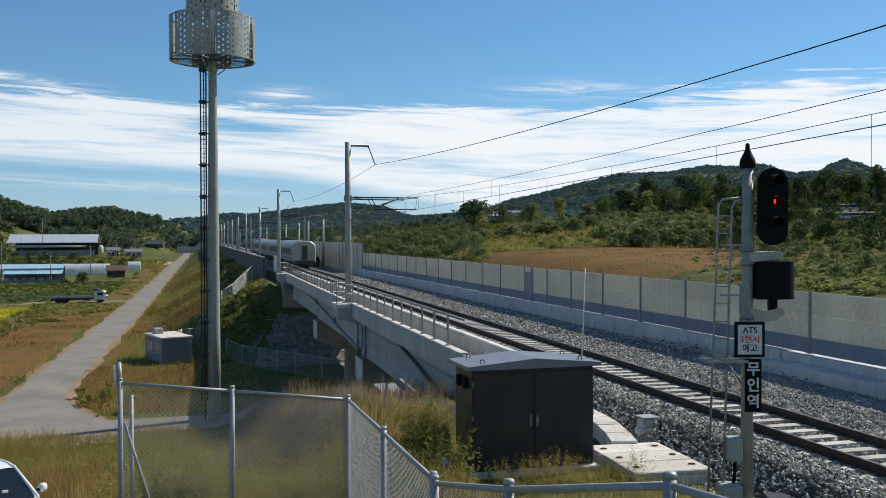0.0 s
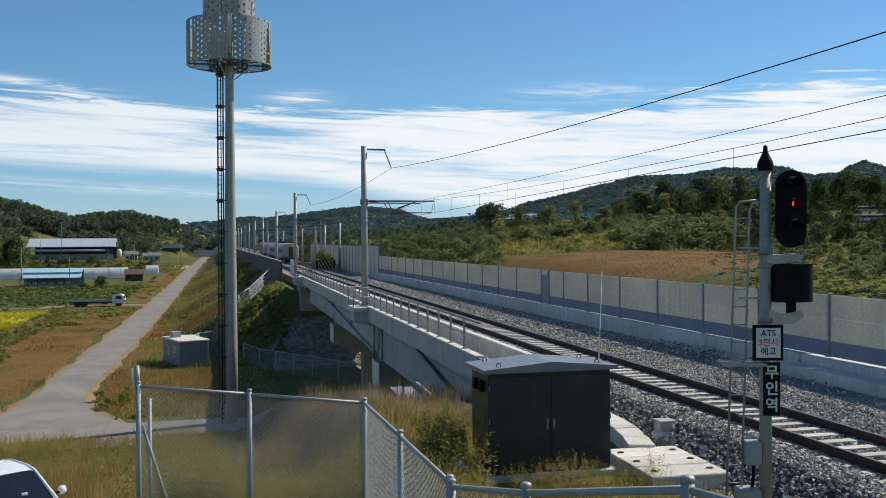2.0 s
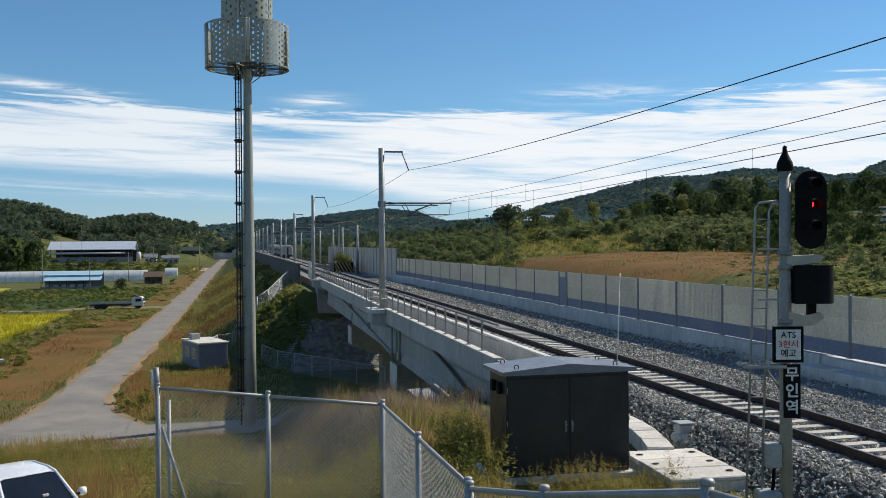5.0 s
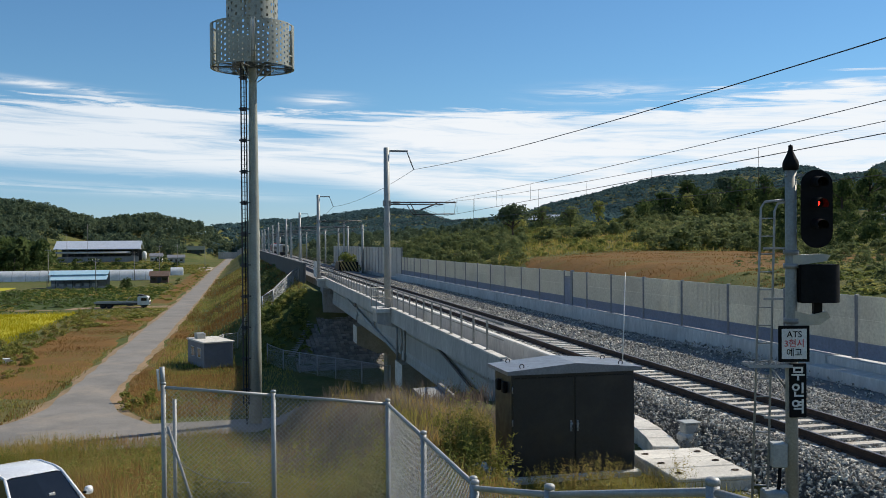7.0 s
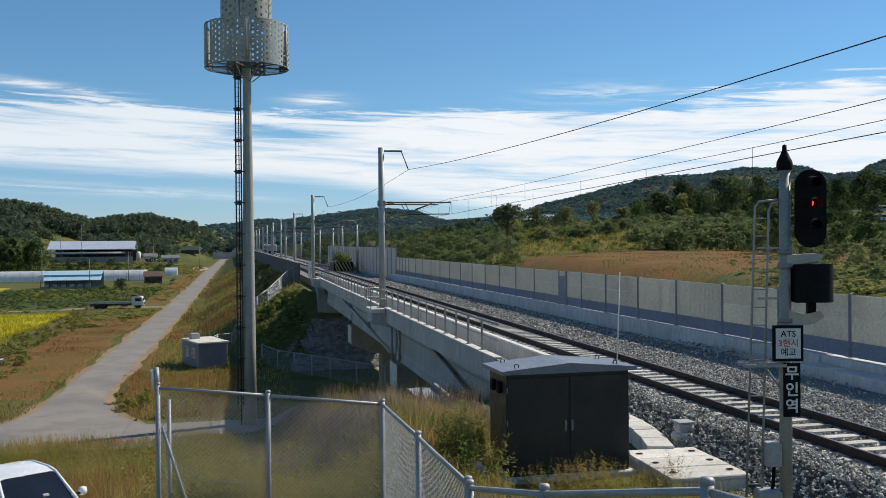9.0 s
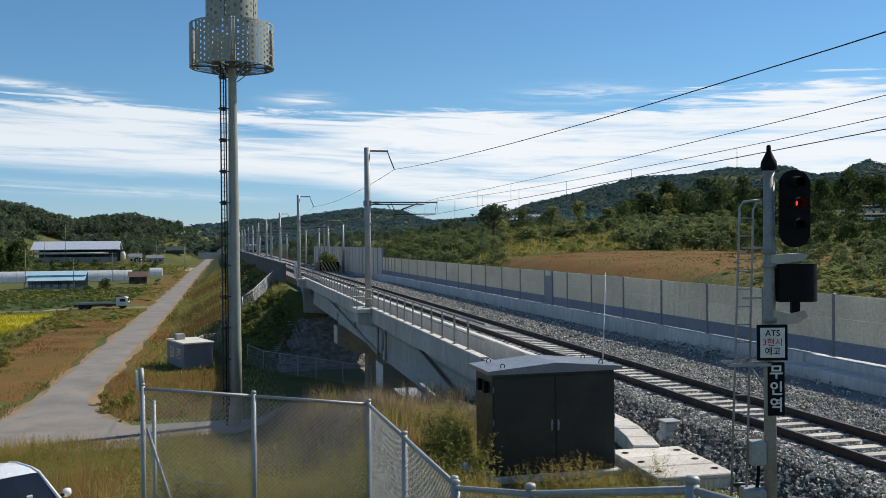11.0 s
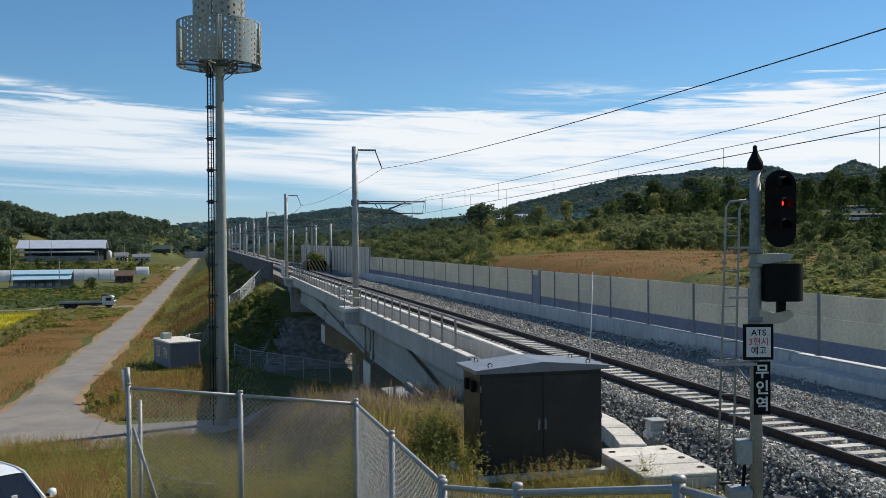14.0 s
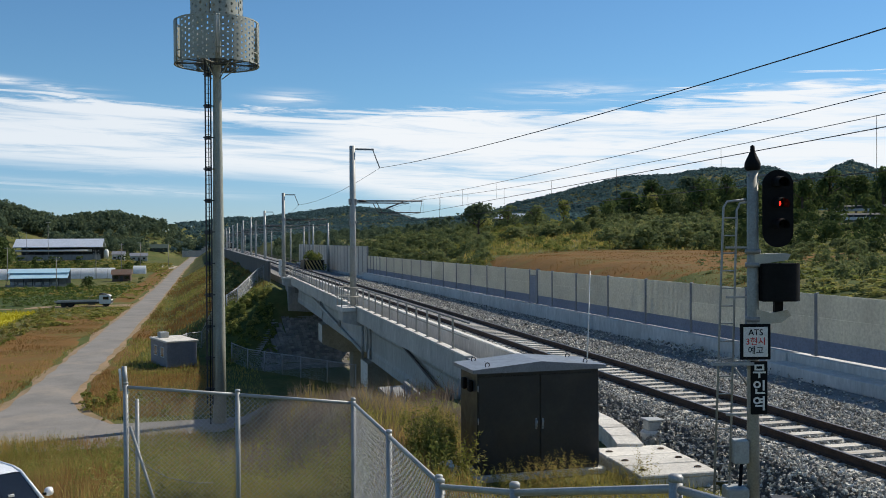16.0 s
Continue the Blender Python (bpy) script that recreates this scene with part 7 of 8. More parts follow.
def build_woods():
    far = lambda x, y, rs: np.hypot(x, y) < crest_radius(np.degrees(np.arctan2(x, y))) * 1.03
    woods("far_forest", "forest on the distant hills, tinted blue for haze", FARWOOD, 1, 18000, -1.5, 43, 560, 1740, 5, 8.5, T_FAR, lambda x, y, rs: far(x, y, rs) & ~((x < 12) & (y < 655)), 1.7)
    woods("hill_forest", "forest on the low hill behind the barn, paled for haze", HILLWOOD, 2, 2100, -13, 1.5, 545, 800, 8, 15, [crown(rs0, 120, 0.075, 10) for _ in range(5)], lambda x, y, rs: far(x, y, rs) & ~((np.degrees(np.arctan2(x, y)) > -3.2) & (np.hypot(x, y) < 652)) & ~((np.hypot(x, y) < 675) & (np.degrees(np.arctan2(x, y)) > -10.6) & (fbm(x / 45, y / 30, 81) > -0.35)), 1.0)
    woods("dark_grove", "dark tree belt behind the farm", FOREST, 3, 70, -14, -10.5, 400, 480, 11, 16, T_MID)
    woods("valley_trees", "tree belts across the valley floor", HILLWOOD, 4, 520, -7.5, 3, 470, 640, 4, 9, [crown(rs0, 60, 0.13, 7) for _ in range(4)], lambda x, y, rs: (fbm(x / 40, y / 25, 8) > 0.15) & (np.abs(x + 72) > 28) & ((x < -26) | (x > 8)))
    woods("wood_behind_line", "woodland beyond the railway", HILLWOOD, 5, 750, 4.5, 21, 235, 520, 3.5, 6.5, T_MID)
    woods("hillside_wood", "dense dark wood on the hillside beyond the barrier", FOREST, 6, 760, 24.5, 46, 205, 350, 5, 8.5, T_MID, lambda x, y, rs: (np.degrees(np.arctan2(x, y)) < 36) | (rs.rand(len(x)) < 0.45))
    woods("terrace_trees", "scattered trees among the terraced fields", FOREST, 16, 150, 31.0, 46, 120, 215, 3, 6.5, T_MID)
    clump = lambda x, y: fbm(x / 9, y / 7, 83) - 0.25 * smoothstep(24, 18, np.degrees(np.arctan2(x, y)))
    woods("scrub", "yellow-green scrub on the slope above the meadow", SCRUB, 7, 1000, 13.0, 31, 138, 240, 0.9, 2.6, T_SCRUB, lambda x, y, rs: ~in_meadow(x, y) & (clump(x, y) < 0.5), 1.3)
    woods("bushes", "dark green bushes standing in clumps on the slope", BUSHLEAF, 17, 1000, 13.5, 31, 140, 245, 1.8, 4.8, T_SCRUB, lambda x, y, rs: ~in_meadow(x, y) & ((clump(x, y) > 0.42) | (np.degrees(np.arctan2(x, y)) > 25 + 2 * clump(x, y))), 1.2)
    woods("hedge", "leafy hedge and young trees behind the tall barrier", BUSHLEAF, 8, 420, 8.5, 17.5, 125, 235, 2.0, 4.6, T_SCRUB)
    woods("barrier_scrub", "clumps of dark bushes behind the barrier", BUSHLEAF, 9, 420, 30.5, 46, 74, 175, 1.4, 3.6, T_SCRUB, lambda x, y, rs: ~in_meadow(x, y) & (x > 26) & ((np.degrees(np.arctan2(x, y)) < 36) | (fbm(x / 16, y / 12, 84) > 0.05)), 1.1)
    woods("field_grass", "low leafy field plants behind the barrier", SCRUB, 18, 5200, 26, 46, 44, 185, 0.3, 0.9, T_LOW, lambda x, y, rs: ~in_meadow(x, y) & (x > 25), 2.6)
    woods("field_crops", "rows of leafy crops in the valley fields", CROPLEAF, 10, 3400, -15, -3.5, 185, 278, 0.5, 1.1, T_CROP, lambda x, y, rs: (x < -18) & (y > 188) & ~((x > -53) & (x < -34) & (y > 279)) & (np.abs(np.sin(y * 0.9 + 0.05 * x)) > 0.45) & ~((np.abs(y - 194) < 4) & (x > -40)), 1.6)
    woods("field_crops", "leafy plants in the fields before the barn", CROPLEAF, 12, 3000, -13, -2.5, 345, 485, 0.8, 1.9, T_CROP, lambda x, y, rs: (x < -27) & (np.abs(np.sin(y * 0.35)) > 0.5), 1.5)
    woods("ditch_scrub", "green scrub along the ditch between paddy and verge", WEEDS, 13, 1000, -16, -8, 72, 192, 0.4, 1.6, T_BUSH, lambda x, y, rs: np.abs(x + 24.5 + 1.5 * np.sin(y / 9)) < 2.6, 1.2)
    woods("bank_scrub", "dark scrub on the slope beside the abutment", SCRUB, 14, 700, -1, 6, 96, 118, 0.5, 1.4, T_BUSH, lambda x, y, rs: (x < 7.9) & (x > 1.8) & (y < 114 - 0.9 * x), 1.1)
    woods("roadside_scrub", "green scrub beside the road and tower", WEEDS, 15, 34, -8, 0.5, 69, 82, 0.5, 1.7, T_BUSH, lambda x, y, rs: (x > -8.6) & (np.abs(x - 1.3) > 1.0) & (y > 69.5), 1.2)


def blades(name, label, mat, x, y, hmin, hmax, width, rs, lean=0.45, category="grass"):
    """Bent blades of two segments."""
    n = len(x)
    z = ground(x, y) - 0.04
    h = rs.uniform(hmin, hmax, n) * (0.75 + 0.35 * fbm(x / 1.7, y / 1.7, 17))
    h = np.maximum(h, hmin * 0.5)
    a, b = rs.uniform(0, 2 * np.pi, n), rs.uniform(0, 2 * np.pi, n)
    w = width * rs.uniform(0.6, 1.4, n)
    le = lean * rs.rand(n) * h
    side = np.stack([np.cos(a), np.sin(a), np.zeros(n)], 1) * w[:, None]
    out = np.stack([np.cos(b), np.sin(b), np.zeros(n)], 1)
    p = np.stack([x, y, z], 1)
    up = np.array([0, 0, 1.0])
    mid = p + out * (le * 0.35)[:, None] + up * (h * 0.6)[:, None]
    tip = p + out * le[:, None] + up * h[:, None]
    V = np.stack([p - side, p + side, mid + side * 0.7, mid - side * 0.7, tip], 1).reshape(-1, 3)
    o = 5 * np.arange(n)[:, None, None]
    F = (np.array([(0, 1, 2), (0, 2, 3), (3, 2, 4)])[None] + o).reshape(-1, 3)
    return soup(name, V, F, mat, label, category)


def weed(rs, n, leaf, spread=0.3, stems=14):
    """A bushy weed one unit high: narrow leaves along many leaning stems."""
    st = rs.randint(0, stems, n)
    a, sp, top = rs.uniform(0, 2 * np.pi, stems), spread * np.sqrt(rs.rand(stems)), rs.uniform(0.6, 1.0, stems)
    t = rs.rand(n) ** 0.75
    p = np.stack([np.cos(a[st]) * sp[st] * (0.3 + t * t), np.sin(a[st]) * sp[st] * (0.3 + t * t), t * top[st]], 1)
    d = rs.normal(0, 1, (n, 3))
    d[:, 2] = d[:, 2] * 0.5 + 0.45
    d /= np.linalg.norm(d, axis=1)[:, None]
    u = np.cross(d, rs.normal(0, 1, (n, 3)))
    u /= np.linalg.norm(u, axis=1)[:, None] + 1e-9
    L = leaf * rs.uniform(0.5, 1.4, n)[:, None] * (1.25 - 0.7 * t)[:, None]
    return np.stack([p, p + d * L * 0.5 + u * L * 0.13, p + d * L, p + d * L * 0.5 - u * L * 0.13], 1)


def build_patches():
    woods("verge_scrub", "low green plants scattered through the verge", WEEDS, 31, 650, -16, -4, 74, 180, 0.2, 0.6, T_BUSH, lambda x, y, rs: (x < road_x(y) - 3) & (x > -23) & (fbm(x / 7, y / 7, 71) > -0.1), 2.2)
    woods("bank_bushes", "green bushes scattered on the railway bank", WEEDS, 32, 420, -6, 4, 100, 330, 0.5, 1.3, T_BUSH, lambda x, y, rs: (x > road_x(y) + 3.5) & (x < 6.8) & (fbm(x / 4, y / 9, 72) > 0.0), 1.5)
    woods("field_edge_scrub", "leafy plants just behind the barrier", BUSHLEAF, 36, 900, 30, 46, 44, 120, 0.35, 0.9, T_LOW, lambda x, y, rs: (x > 24), 2.2)
    woods("wall_bushes", "dark bushes under the retaining wall", BUSHLEAF, 33, 90, 0, 5, 112, 240, 0.8, 2.2, T_BUSH, lambda x, y, rs: (x > 3.7) & (x < 8.1), 1.2)
    woods("cone_bushes", "yellowing bushes beside the slope fence", SCRUB, 34, 60, 1, 5, 102.5, 110.5, 0.5, 1.6, T_BUSH, lambda x, y, rs: (x > 1.7) & (x < 7.5), 1.2)
    woods("barn_hedge", "dark hedge rows round the farm", FOREST, 35, 420, -11, -1.5, 420, 545, 2, 5, T_BUSH, lambda x, y, rs: (np.abs(np.sin(y / 13)) > 0.93) & ~((x > -97) & (x < -40) & (y > 470) & (y < 520)) & (x < -28), 1.6)
    verge = lambda x, y: (x < road_x(y) - 2.8 - 7 * np.maximum(0, (76 - y) / 12) ** 2) & (x > -29)
    woods("verge_tufts", "tufts of dry orange-brown grass in the verge", DRYGRASS, 38, 8000, -17, -4, 70, 182, 0.12, 0.36, T_LOW, lambda x, y, rs: verge(x, y) & (rs.rand(len(x)) < 0.75), 3.0)
    woods("verge_tufts", "low green tufts in the verge", WEEDS, 39, 4000, -17, -4, 70, 182, 0.12, 0.4, T_LOW, lambda x, y, rs: verge(x, y) & (fbm(x / 5, y / 9, 93) > 0.05), 2.4)
    woods("meadow_tufts", "tufts of reddish-brown grass in the mown meadow", BROWNGRASS, 40, 4200, 15.5, 34, 70, 155, 0.12, 0.34, T_LOW, lambda x, y, rs: in_meadow(x, y), 3.2)
    woods("meadow_tufts", "yellow-green tufts at the meadow's edge", MEADOW, 41, 2200, 15.5, 36, 70, 155, 0.2, 0.6, T_LOW, lambda x, y, rs: (x > 25) & (~in_meadow(x, y) | (fbm(x / 9, y / 4, 94) > 0.25)), 2.2)
    woods("valley_plants", "low green plants over the valley floor", WEEDS, 37, 6500, -15, -1.5, 150, 520, 0.35, 1.2, T_LOW, lambda x, y, rs: (x < road_x(y) - 3.2) & ~((x < -27.5) & (y < 186)) & (fbm(x / 14, y / 30, 73) > -0.35) & ~((x > -78) & (x < -26) & (y > 277) & (y < 341)) & ~((np.abs(x + 22) < 7) & (y > 308) & (y < 385)) & ~((np.abs(y - 194) < 4) & (x > -40)), 2.6)
    woods("valley_bushes", "green bushes scattered over the valley floor", BUSHLEAF, 42, 420, -13.5, -1.5, 198, 470, 0.9, 2.6, T_BUSH, lambda x, y, rs: (x < road_x(y) - 4) & (fbm(x / 18, y / 26, 74) > 0.1) & ~((x > -78) & (x < -26) & (y > 272) & (y < 345)) & ~((np.abs(x + 22) < 7) & (y > 306) & (y < 388)), 1.4)
    rs = np.random.RandomState(77)
    x, y = polar(rs, 16000, 16, 31, 138, 235)
    m = ~in_meadow(x, y)
    blades("slope_grass", "long pale grass between the scrub", MEADOW, x[m], y[m], 0.5, 1.1, 0.06, rs)


def build_grass():
    rs = np.random.RandomState(21)
    # slope below the fence
    n = 165000
    x, y = polar(rs, n, -17, 22, 13.6, 63)
    m = (x < np.interp(y, [13, 24, 30, 62], [4.4, 6.3, 8.2, 9])) & ((y > 14.6) | (x > 2.4)) & ~((x < -2.5) & (x > -6.0) & (y < 24.6) & (y > 16.5)) & (y < 62.4)
    x, y = x[m], y[m]
    g = fbm(x / 4, y / 4, 31) + rs.normal(0, 0.35, len(x))
    k = np.hypot(x, y)
    s = (g > -0.35) | ((x > 0.4) & (y > 19) & (rs.rand(len(x)) < 0.8))
    dense = ~((x > 0.4) & (y > 19) & (x < 6.5) & (rs.rand(len(x)) < 0.1))
    x, y, s = x[dense], y[dense], s[dense]
    shade = s & (x > 0.4) & (y > 19)
    s &= ~shade
    some = shade & (rs.rand(len(x)) < 0.9)
    blades("dead_grass", "sparse dead grass in the shade of the bridge", STRAW, x[some], y[some], 0.25, 0.65, 0.008, rs)
    s_free = ~s & ~shade
    blades("tall_grass", "tall green and yellow grass on the slope", MEADOW, x[s_free], y[s_free], 0.5, 1.3, 0.0085, rs)
    blades("dry_grass", "dry straw-coloured grass on the slope", DRYGRASS, x[s], y[s], 0.4, 1.1, 0.008, rs)
    tw = [weed(rs, 260, 0.08) for _ in range(6)]
    n = 1900
    x, y = polar(rs, n, -17, 21, 14.2, 60)
    m = (x < np.interp(y, [13, 24, 30, 62], [4.2, 6.0, 8, 9])) & ((y > 15.2) | (x > 2.5)) & ~((np.abs(x + 4.1) < 2.4) & (y < 25) & (y > 14)) & (fbm(x / 3, y / 3, 41) > -0.25) & (y < 61.5) & ~((x > 0.3) & (y > 17) & (x < np.interp(y, [17, 24, 60], [4.6, 6.6, 9])) & (rs.rand(n) < np.where(x > 2.4, 0.95, np.where(y > 22, 0.55, 0.1))))
    x, y = x[m], y[m]
    h = rs.uniform(0.7, 1.7, len(x)) * np.where((y > 24) & (x > 0.5), 0.65, 1.0)
    V, F = scatter(tw, x, y, ground(x, y) - 0.05, h, h, rs)
    soup("weeds", V, F, WEEDS, "bushy green weeds on the slope", "weeds")
    # purple-brown dead stalks under the bridge's shade
    x, y = polar(rs, 9000, -2, 20, 21, 52)
    m = (x > 0.5) & (x < np.interp(y, [21, 27, 52], [5, 7.6, 9])) & (fbm(x / 2.5, y / 2.5, 51) > -0.1)
    blades("dead_stalks", "tall dead stalks in the shade of the bridge", STRAW, x[m], y[m], 0.6, 1.35, 0.007, rs, 0.6)
    # thick grass between the fence and the cabinet
    x, y = rs.uniform(2.4, 6.4, 24000), rs.uniform(13.6, 24, 24000)
    m = x < np.interp(y, [13, 18, 19, 24], [4.9, 5.1, 5.6, 6.4])
    x, y = x[m], y[m]
    m = fbm(x / 1.3, y / 1.3, 45) + rs.normal(0, 0.5, len(x)) + 0.9 * (x - 4.8) > 0.3
    blades("tall_grass", "tall yellowing grass between fence and cabinet", MEADOW, x[m], y[m], 0.35, 0.9, 0.007, rs, 0.6)
    blades("dead_grass", "dead brown grass between fence and cabinet", STRAW, x[~m], y[~m], 0.25, 0.6, 0.006, rs, 0.7)
    x, y = rs.uniform(3.5, 7.6, 12000), rs.uniform(22, 34, 12000)
    m = ~((np.abs(x - 6.2) < 1.3) & (y > 25.5) & (y < 30.6))
    x, y = x[m], y[m]
    blades("dead_grass", "matted dead grass beside the bridge", STRAW, x, y, 0.25, 0.8, 0.008, rs, 0.7)
    # weeds before the cabinet
    x = np.concatenate([rs.uniform(4.3, 8.4, 46), rs.normal(6.1, 0.22, 9), rs.normal(7.0, 0.3, 16), rs.normal(8.0, 0.25, 9)])
    y = np.concatenate([17.2 - rs.uniform(0.0, 2.2, 46) ** 1.2, rs.uniform(16.2, 17.0, 34)])
    h = np.concatenate([rs.uniform(0.2, 0.75, 46), rs.uniform(0.4, 0.95, 34)])
    V, F = scatter([weed(rs, 420, 0.065, 0.28) for _ in range(4)], x, y, ground(x, y) - 0.05, h, h * 1.1, rs)
    soup("cabinet_weeds", V, F, WEEDS, "green weeds growing in front of the cabinet", "weeds")
    # tall bushy weeds beside the cabinet and behind the fence
    tall = np.random.RandomState(63)
    tw = [weed(tall, 620, 0.085, 0.26, 18) for _ in range(5)]
    x, y, h = tall.uniform(4.2, 5.0, 16), tall.uniform(16.9, 19.2, 16), tall.uniform(0.75, 1.45, 16)
    V, F = scatter(tw, x, y, ground(x, y) - 0.05, h, h * 0.9, tall)
    soup("tall_weeds", V, F, WEEDS, "tall green and yellow weeds beside the cabinet", "weeds")
    x = np.concatenate([tall.uniform(-0.85, 0.5, 34), tall.uniform(0.5, 2.5, 34)])
    y = np.concatenate([tall.uniform(14.75, 16.6, 34), tall.uniform(14.5, 17.0, 34)])
    h = np.concatenate([tall.uniform(0.8, 1.65, 34), tall.uniform(0.6, 1.3, 34)])
    V, F = scatter(tw, x, y, ground(x, y) - 0.05, h, h * 0.9, tall)
    soup("fence_weeds", V, F, WEEDS, "tall leafy green weeds behind the chain-link fence", "weeds")
    x, y = rs.uniform(2.6, 9.0, 9000), rs.uniform(10.5, 17.4, 9000)
    m = ~((x > 5.2) & (x < 8.1) & (y > 17.2))
    blades("yard_grass", "short grass round the cabinet", MEADOW, x[m], y[m], 0.15, 0.45, 0.008, rs)
    x, y = rs.uniform(3.4, 4.9, 1800), rs.uniform(16, 22, 1800)
    blades("yard_grass", "tall yellowing grass beside the cabinet", MEADOW, x, y, 0.35, 0.8, 0.011, rs)
    # bank beyond the bridge
    x, y = rs.uniform(-8.0, 8.2, 40000), 92 + 240 * rs.rand(40000) ** 1.5
    m = (x > road_x(y) + 2.4) & ~((y < 112) & (x > 0))
    x, y = x[m], y[m]
    d = fbm(x / 5, y / 11, 91) + rs.normal(0, 0.3, len(x)) > 0.05
    blades("bank_grass", "green and yellow grass on the railway bank", WEEDS, x[~d], y[~d], 0.35, 0.8, 0.03, rs)
    blades("bank_grass", "dry brown grass on the railway bank", BROWNGRASS, x[d], y[d], 0.3, 0.7, 0.03, rs)
    # verges by the road
    x, y = rs.uniform(-26, -6.5, 46000), 66 + 135 * rs.rand(46000) ** 1.3
    m = (np.abs(x - road_x(y)) > 2.6 + np.where(x > road_x(y), 5.5, 7) * np.maximum(0, (np.where(x > road_x(y), 84, 76) - y) / 15) ** 2.1) & (y > 68.3) & ~((x > -6.2) & (x < 1) & (y > 95) & (y < 104)) & (fbm(x / 5, y / 5, 61) > -0.5)
    x, y = x[m], y[m]
    d = fbm(x / 6, y / 12, 92) + rs.normal(0, 0.3, len(x)) > -0.1
    blades("verge_grass", "dry reddish-brown grass beside the road", BROWNGRASS, x[d], y[d], 0.12, 0.42, 0.028, rs)
    blades("verge_grass", "green grass in the verge beside the road", WEEDS, x[~d], y[~d], 0.12, 0.4, 0.03, rs)
    x, y = rs.uniform(-8, 5.5, 4500), rs.uniform(68.4, 95, 4500)
    m = x > road_x(y) + 2.9 + 5.5 * np.maximum(0, (84 - y) / 18) ** 2.2
    blades("verge_grass", "mixed grass round the tower and hut", MEADOW, x[m], y[m], 0.2, 0.6, 0.02, rs)
    x, y = rs.uniform(-9, 1.6, 17000), rs.uniform(70, 97, 17000)
    m = x > road_x(y) + 2.9 + 5.5 * np.maximum(0, (84 - y) / 18) ** 2.2
    blades("verge_grass", "dry orange-brown grass round the hut and tower", DRYGRASS, x[m], y[m], 0.2, 0.55, 0.022, rs)
    x, y = polar(rs, 26000, 15.5, 34, 72, 182)
    m = in_meadow(x, y) & (x > 24)
    blades("meadow_stubble", "reddish-brown stubble of the mown meadow", BROWNGRASS, x[m], y[m], 0.12, 0.32, 0.045, rs)
    # paddy
    x, y = rs.uniform(-58, -28, 22000), rs.uniform(113, 182, 22000)
    blades("rice_plants", "ripe yellow rice plants", RICE, x, y, 0.5, 0.85, 0.03, rs)


RICE = leaf_material("rice_leaves", [(0.28, 0.25, 0.012), (0.37, 0.32, 0.015), (0.44, 0.37, 0.02), (0.30, 0.31, 0.018)], 0.4)
build_woods()
build_patches()
build_grass()


# single trees that stand out
def tree_thing(x, y, h, w, seed, mat, label, lean=0.0, low=0.25):
    rs = np.random.RandomState(seed)
    t = thing("tree", label, "tree", (x, y, ground_z(x, y) - 0.1))
    tr = Geo()
    tr.tube([(0, 0, 0), (0.03 * h * lean, 0, h * 0.25), (0.06 * h * lean, 0.01 * h, h * 0.5), (0.05 * h, 0, h * 0.8)], 0.03 * h, 8)
    for k in range(6):
        a = rs.uniform(0, 6.28)
        z = h * rs.uniform(0.3, 0.7)
        tr.tube([(0.04 * h * lean, 0, z), (w * 0.3 * math.cos(a), w * 0.3 * math.sin(a), z + 0.16 * h)], 0.011 * h, 5)
    part("trunk", tr, BARK, t)
    V = crown(rs, 900, 0.045, 12, 0.5, low, 1.0) * np.array([w, w, h])
    g = Geo()
    g.v = [tuple(p) for p in V.reshape(-1, 3)]
    g.f = [tuple(range(3 * i, 3 * i + 3)) for i in range(len(V))]
    g.s = [False] * len(g.f)
    part("crown", g, mat, t, "leafy crown")


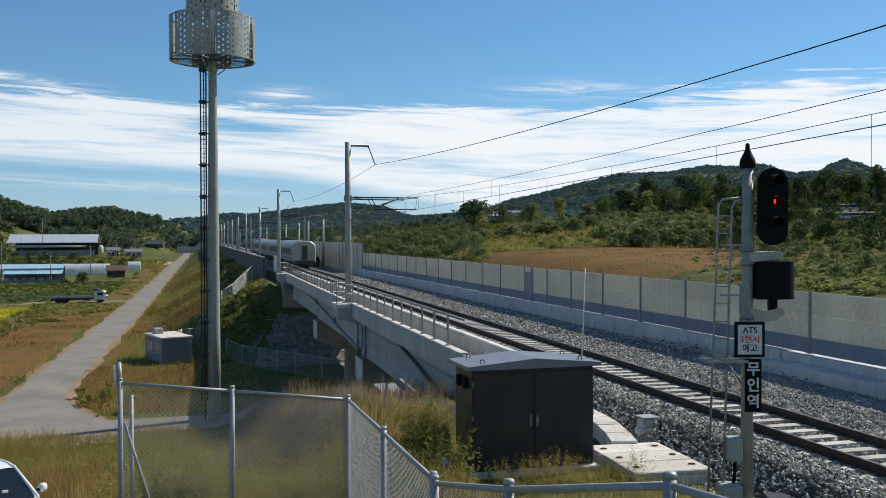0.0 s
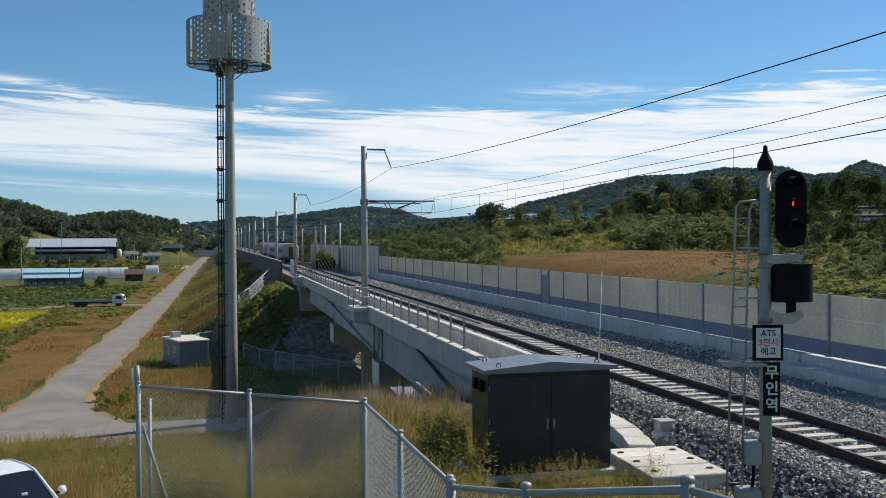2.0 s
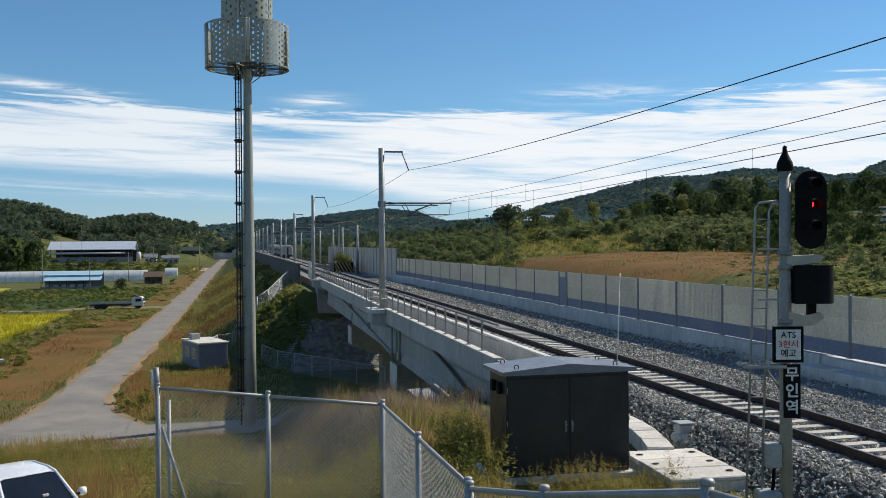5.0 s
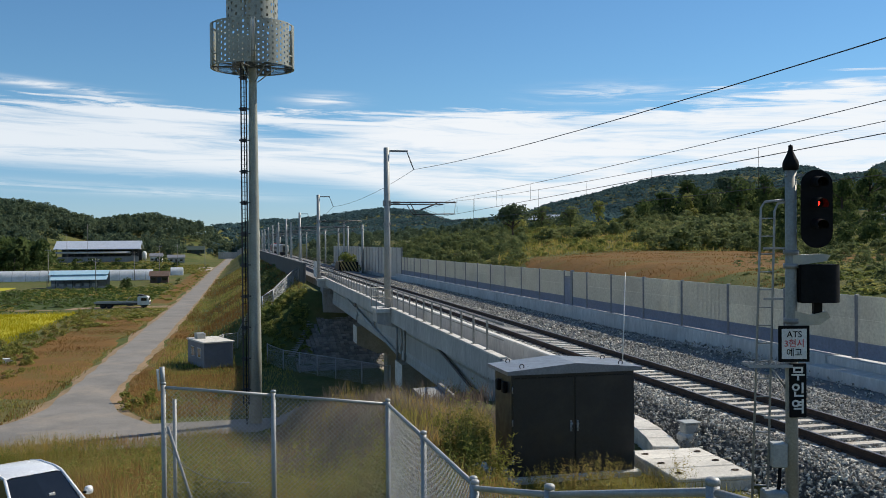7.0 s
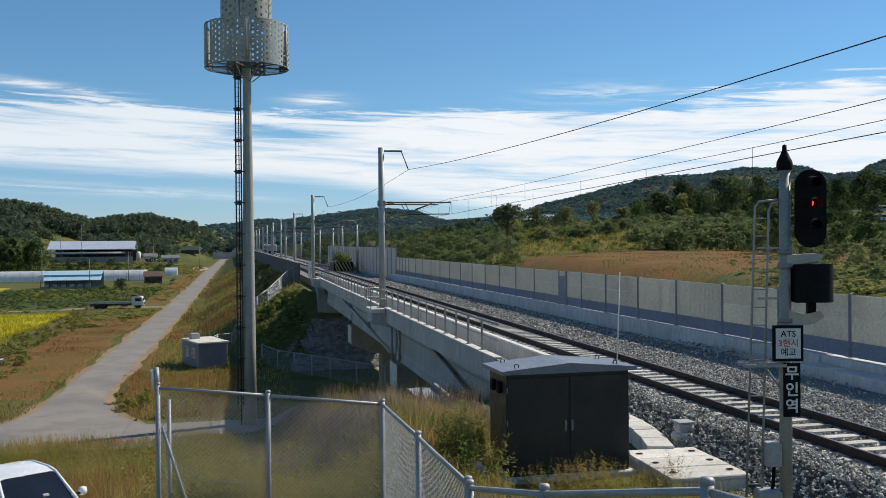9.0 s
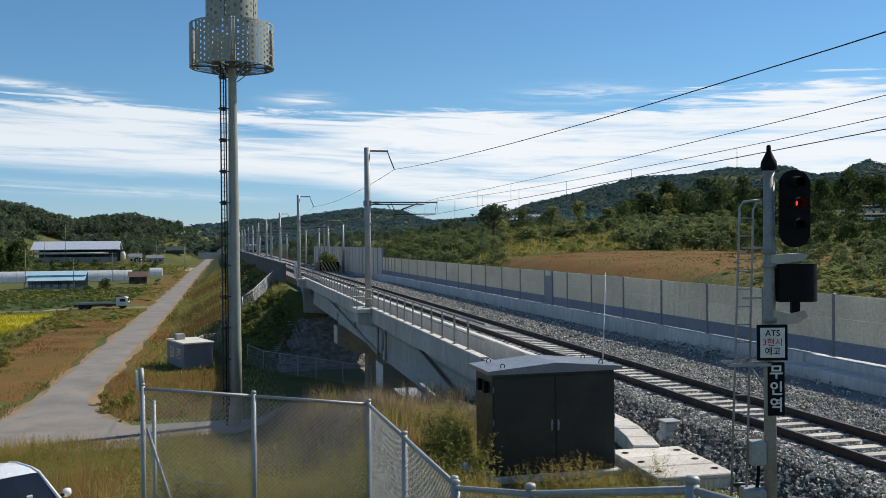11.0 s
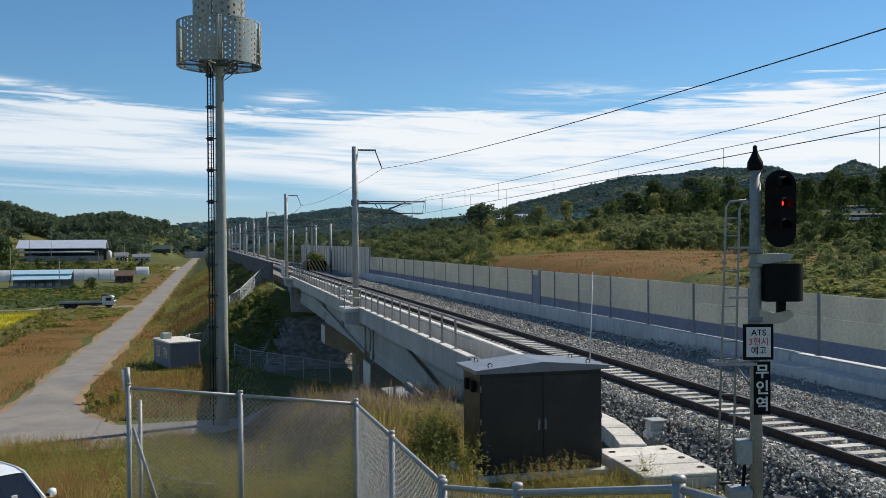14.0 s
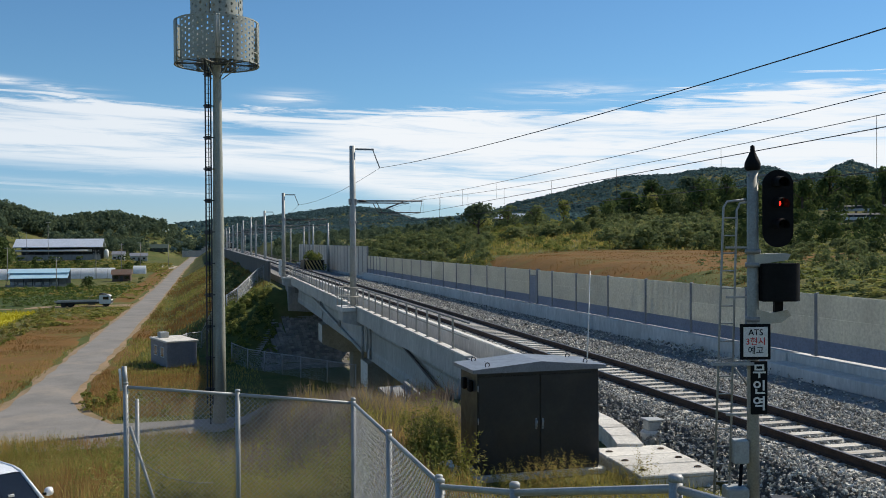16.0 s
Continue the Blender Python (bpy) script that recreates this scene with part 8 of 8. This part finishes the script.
def build_trees():
    rs = random.Random(5)
    for k in range(9):
        a, r = radians(17 + 1.7 * k), 205 + 14 * rs.random()
        tree_thing(r * math.sin(a), r * math.cos(a), rs.uniform(4.5, 7.0), rs.uniform(4.5, 7), 100 + k, BUSHLEAF if k % 3 else SCRUB, "broad leafy tree on the scrub slope", low=0.03)
    for k in range(12):
        a, r = radians(26 + 1.4 * k), 196 + 22 * rs.random()
        tree_thing(r * math.sin(a), r * math.cos(a), rs.uniform(6, 9.5), rs.uniform(6, 9), 130 + k, FOREST, "dark green tree at the edge of the wood")
    for a, r, h in ((16.9, 190, 7.4), (29.8, 262, 10), (30.6, 266, 9.5)):
        x, y = r * math.sin(radians(a)), r * math.cos(radians(a))
        tree_thing(x, y, h, h * 1.25, 170 + int(a * 3), HILLWOOD, "flat-topped pine standing above the slope", low=0.55)
    for k in range(3):
        a = radians(-12.6 + 0.5 * k)
        r = 400 + 12 * rs.random()
        tree_thing(r * math.sin(a), r * math.cos(a), rs.uniform(9, 13) if k < 3 else 4, rs.uniform(7, 10) if k < 3 else 5, 190 + k, FOREST, "dark leafy tree beside the farm fields")
    tree_thing(-29.2, 273, 3.3, 5.6, 201, FOREST, "round green shrub beside the open shed", low=0.0)
    tree_thing(-33.5, 270, 1.7, 4.0, 202, CROPLEAF, "low green shrub near the greenhouses", low=0.0)
    tree_thing(16.4, 138.5, 3.9, 4.4, 203, SCRUB, "yellowing scrub bush behind the buffer board")


build_trees()


def motions():
    ts = [0, 0.1, 0.2] + [0.5 * k for k in range(1, 32)] + [15.8, 15.9, 16.0]
    walk(train, [(t, pose(float(track_x(118 + 26.5 * t)), 118 + 26.5 * t, 0, 0, 0, -0.65)) for t in ts])
    # the dragonfly darts across once, rising to the left
    flight = [(t, min(max((t - 11.5) / 0.1, 0), 9)) for t in (0, 6, 11, 11.4, 11.5, 11.6, 11.7, 11.8, 11.9, 12.0, 12.1, 12.2, 12.3, 12.4, 12.5, 14, 16)]
    walk(dragonfly, [(t, pose(2.861 - 0.5048 * u, 2.362 + 0.1296 * u, 2.427 + 0.3224 * u, 0, 28, -14)) for t, u in flight])


motions()
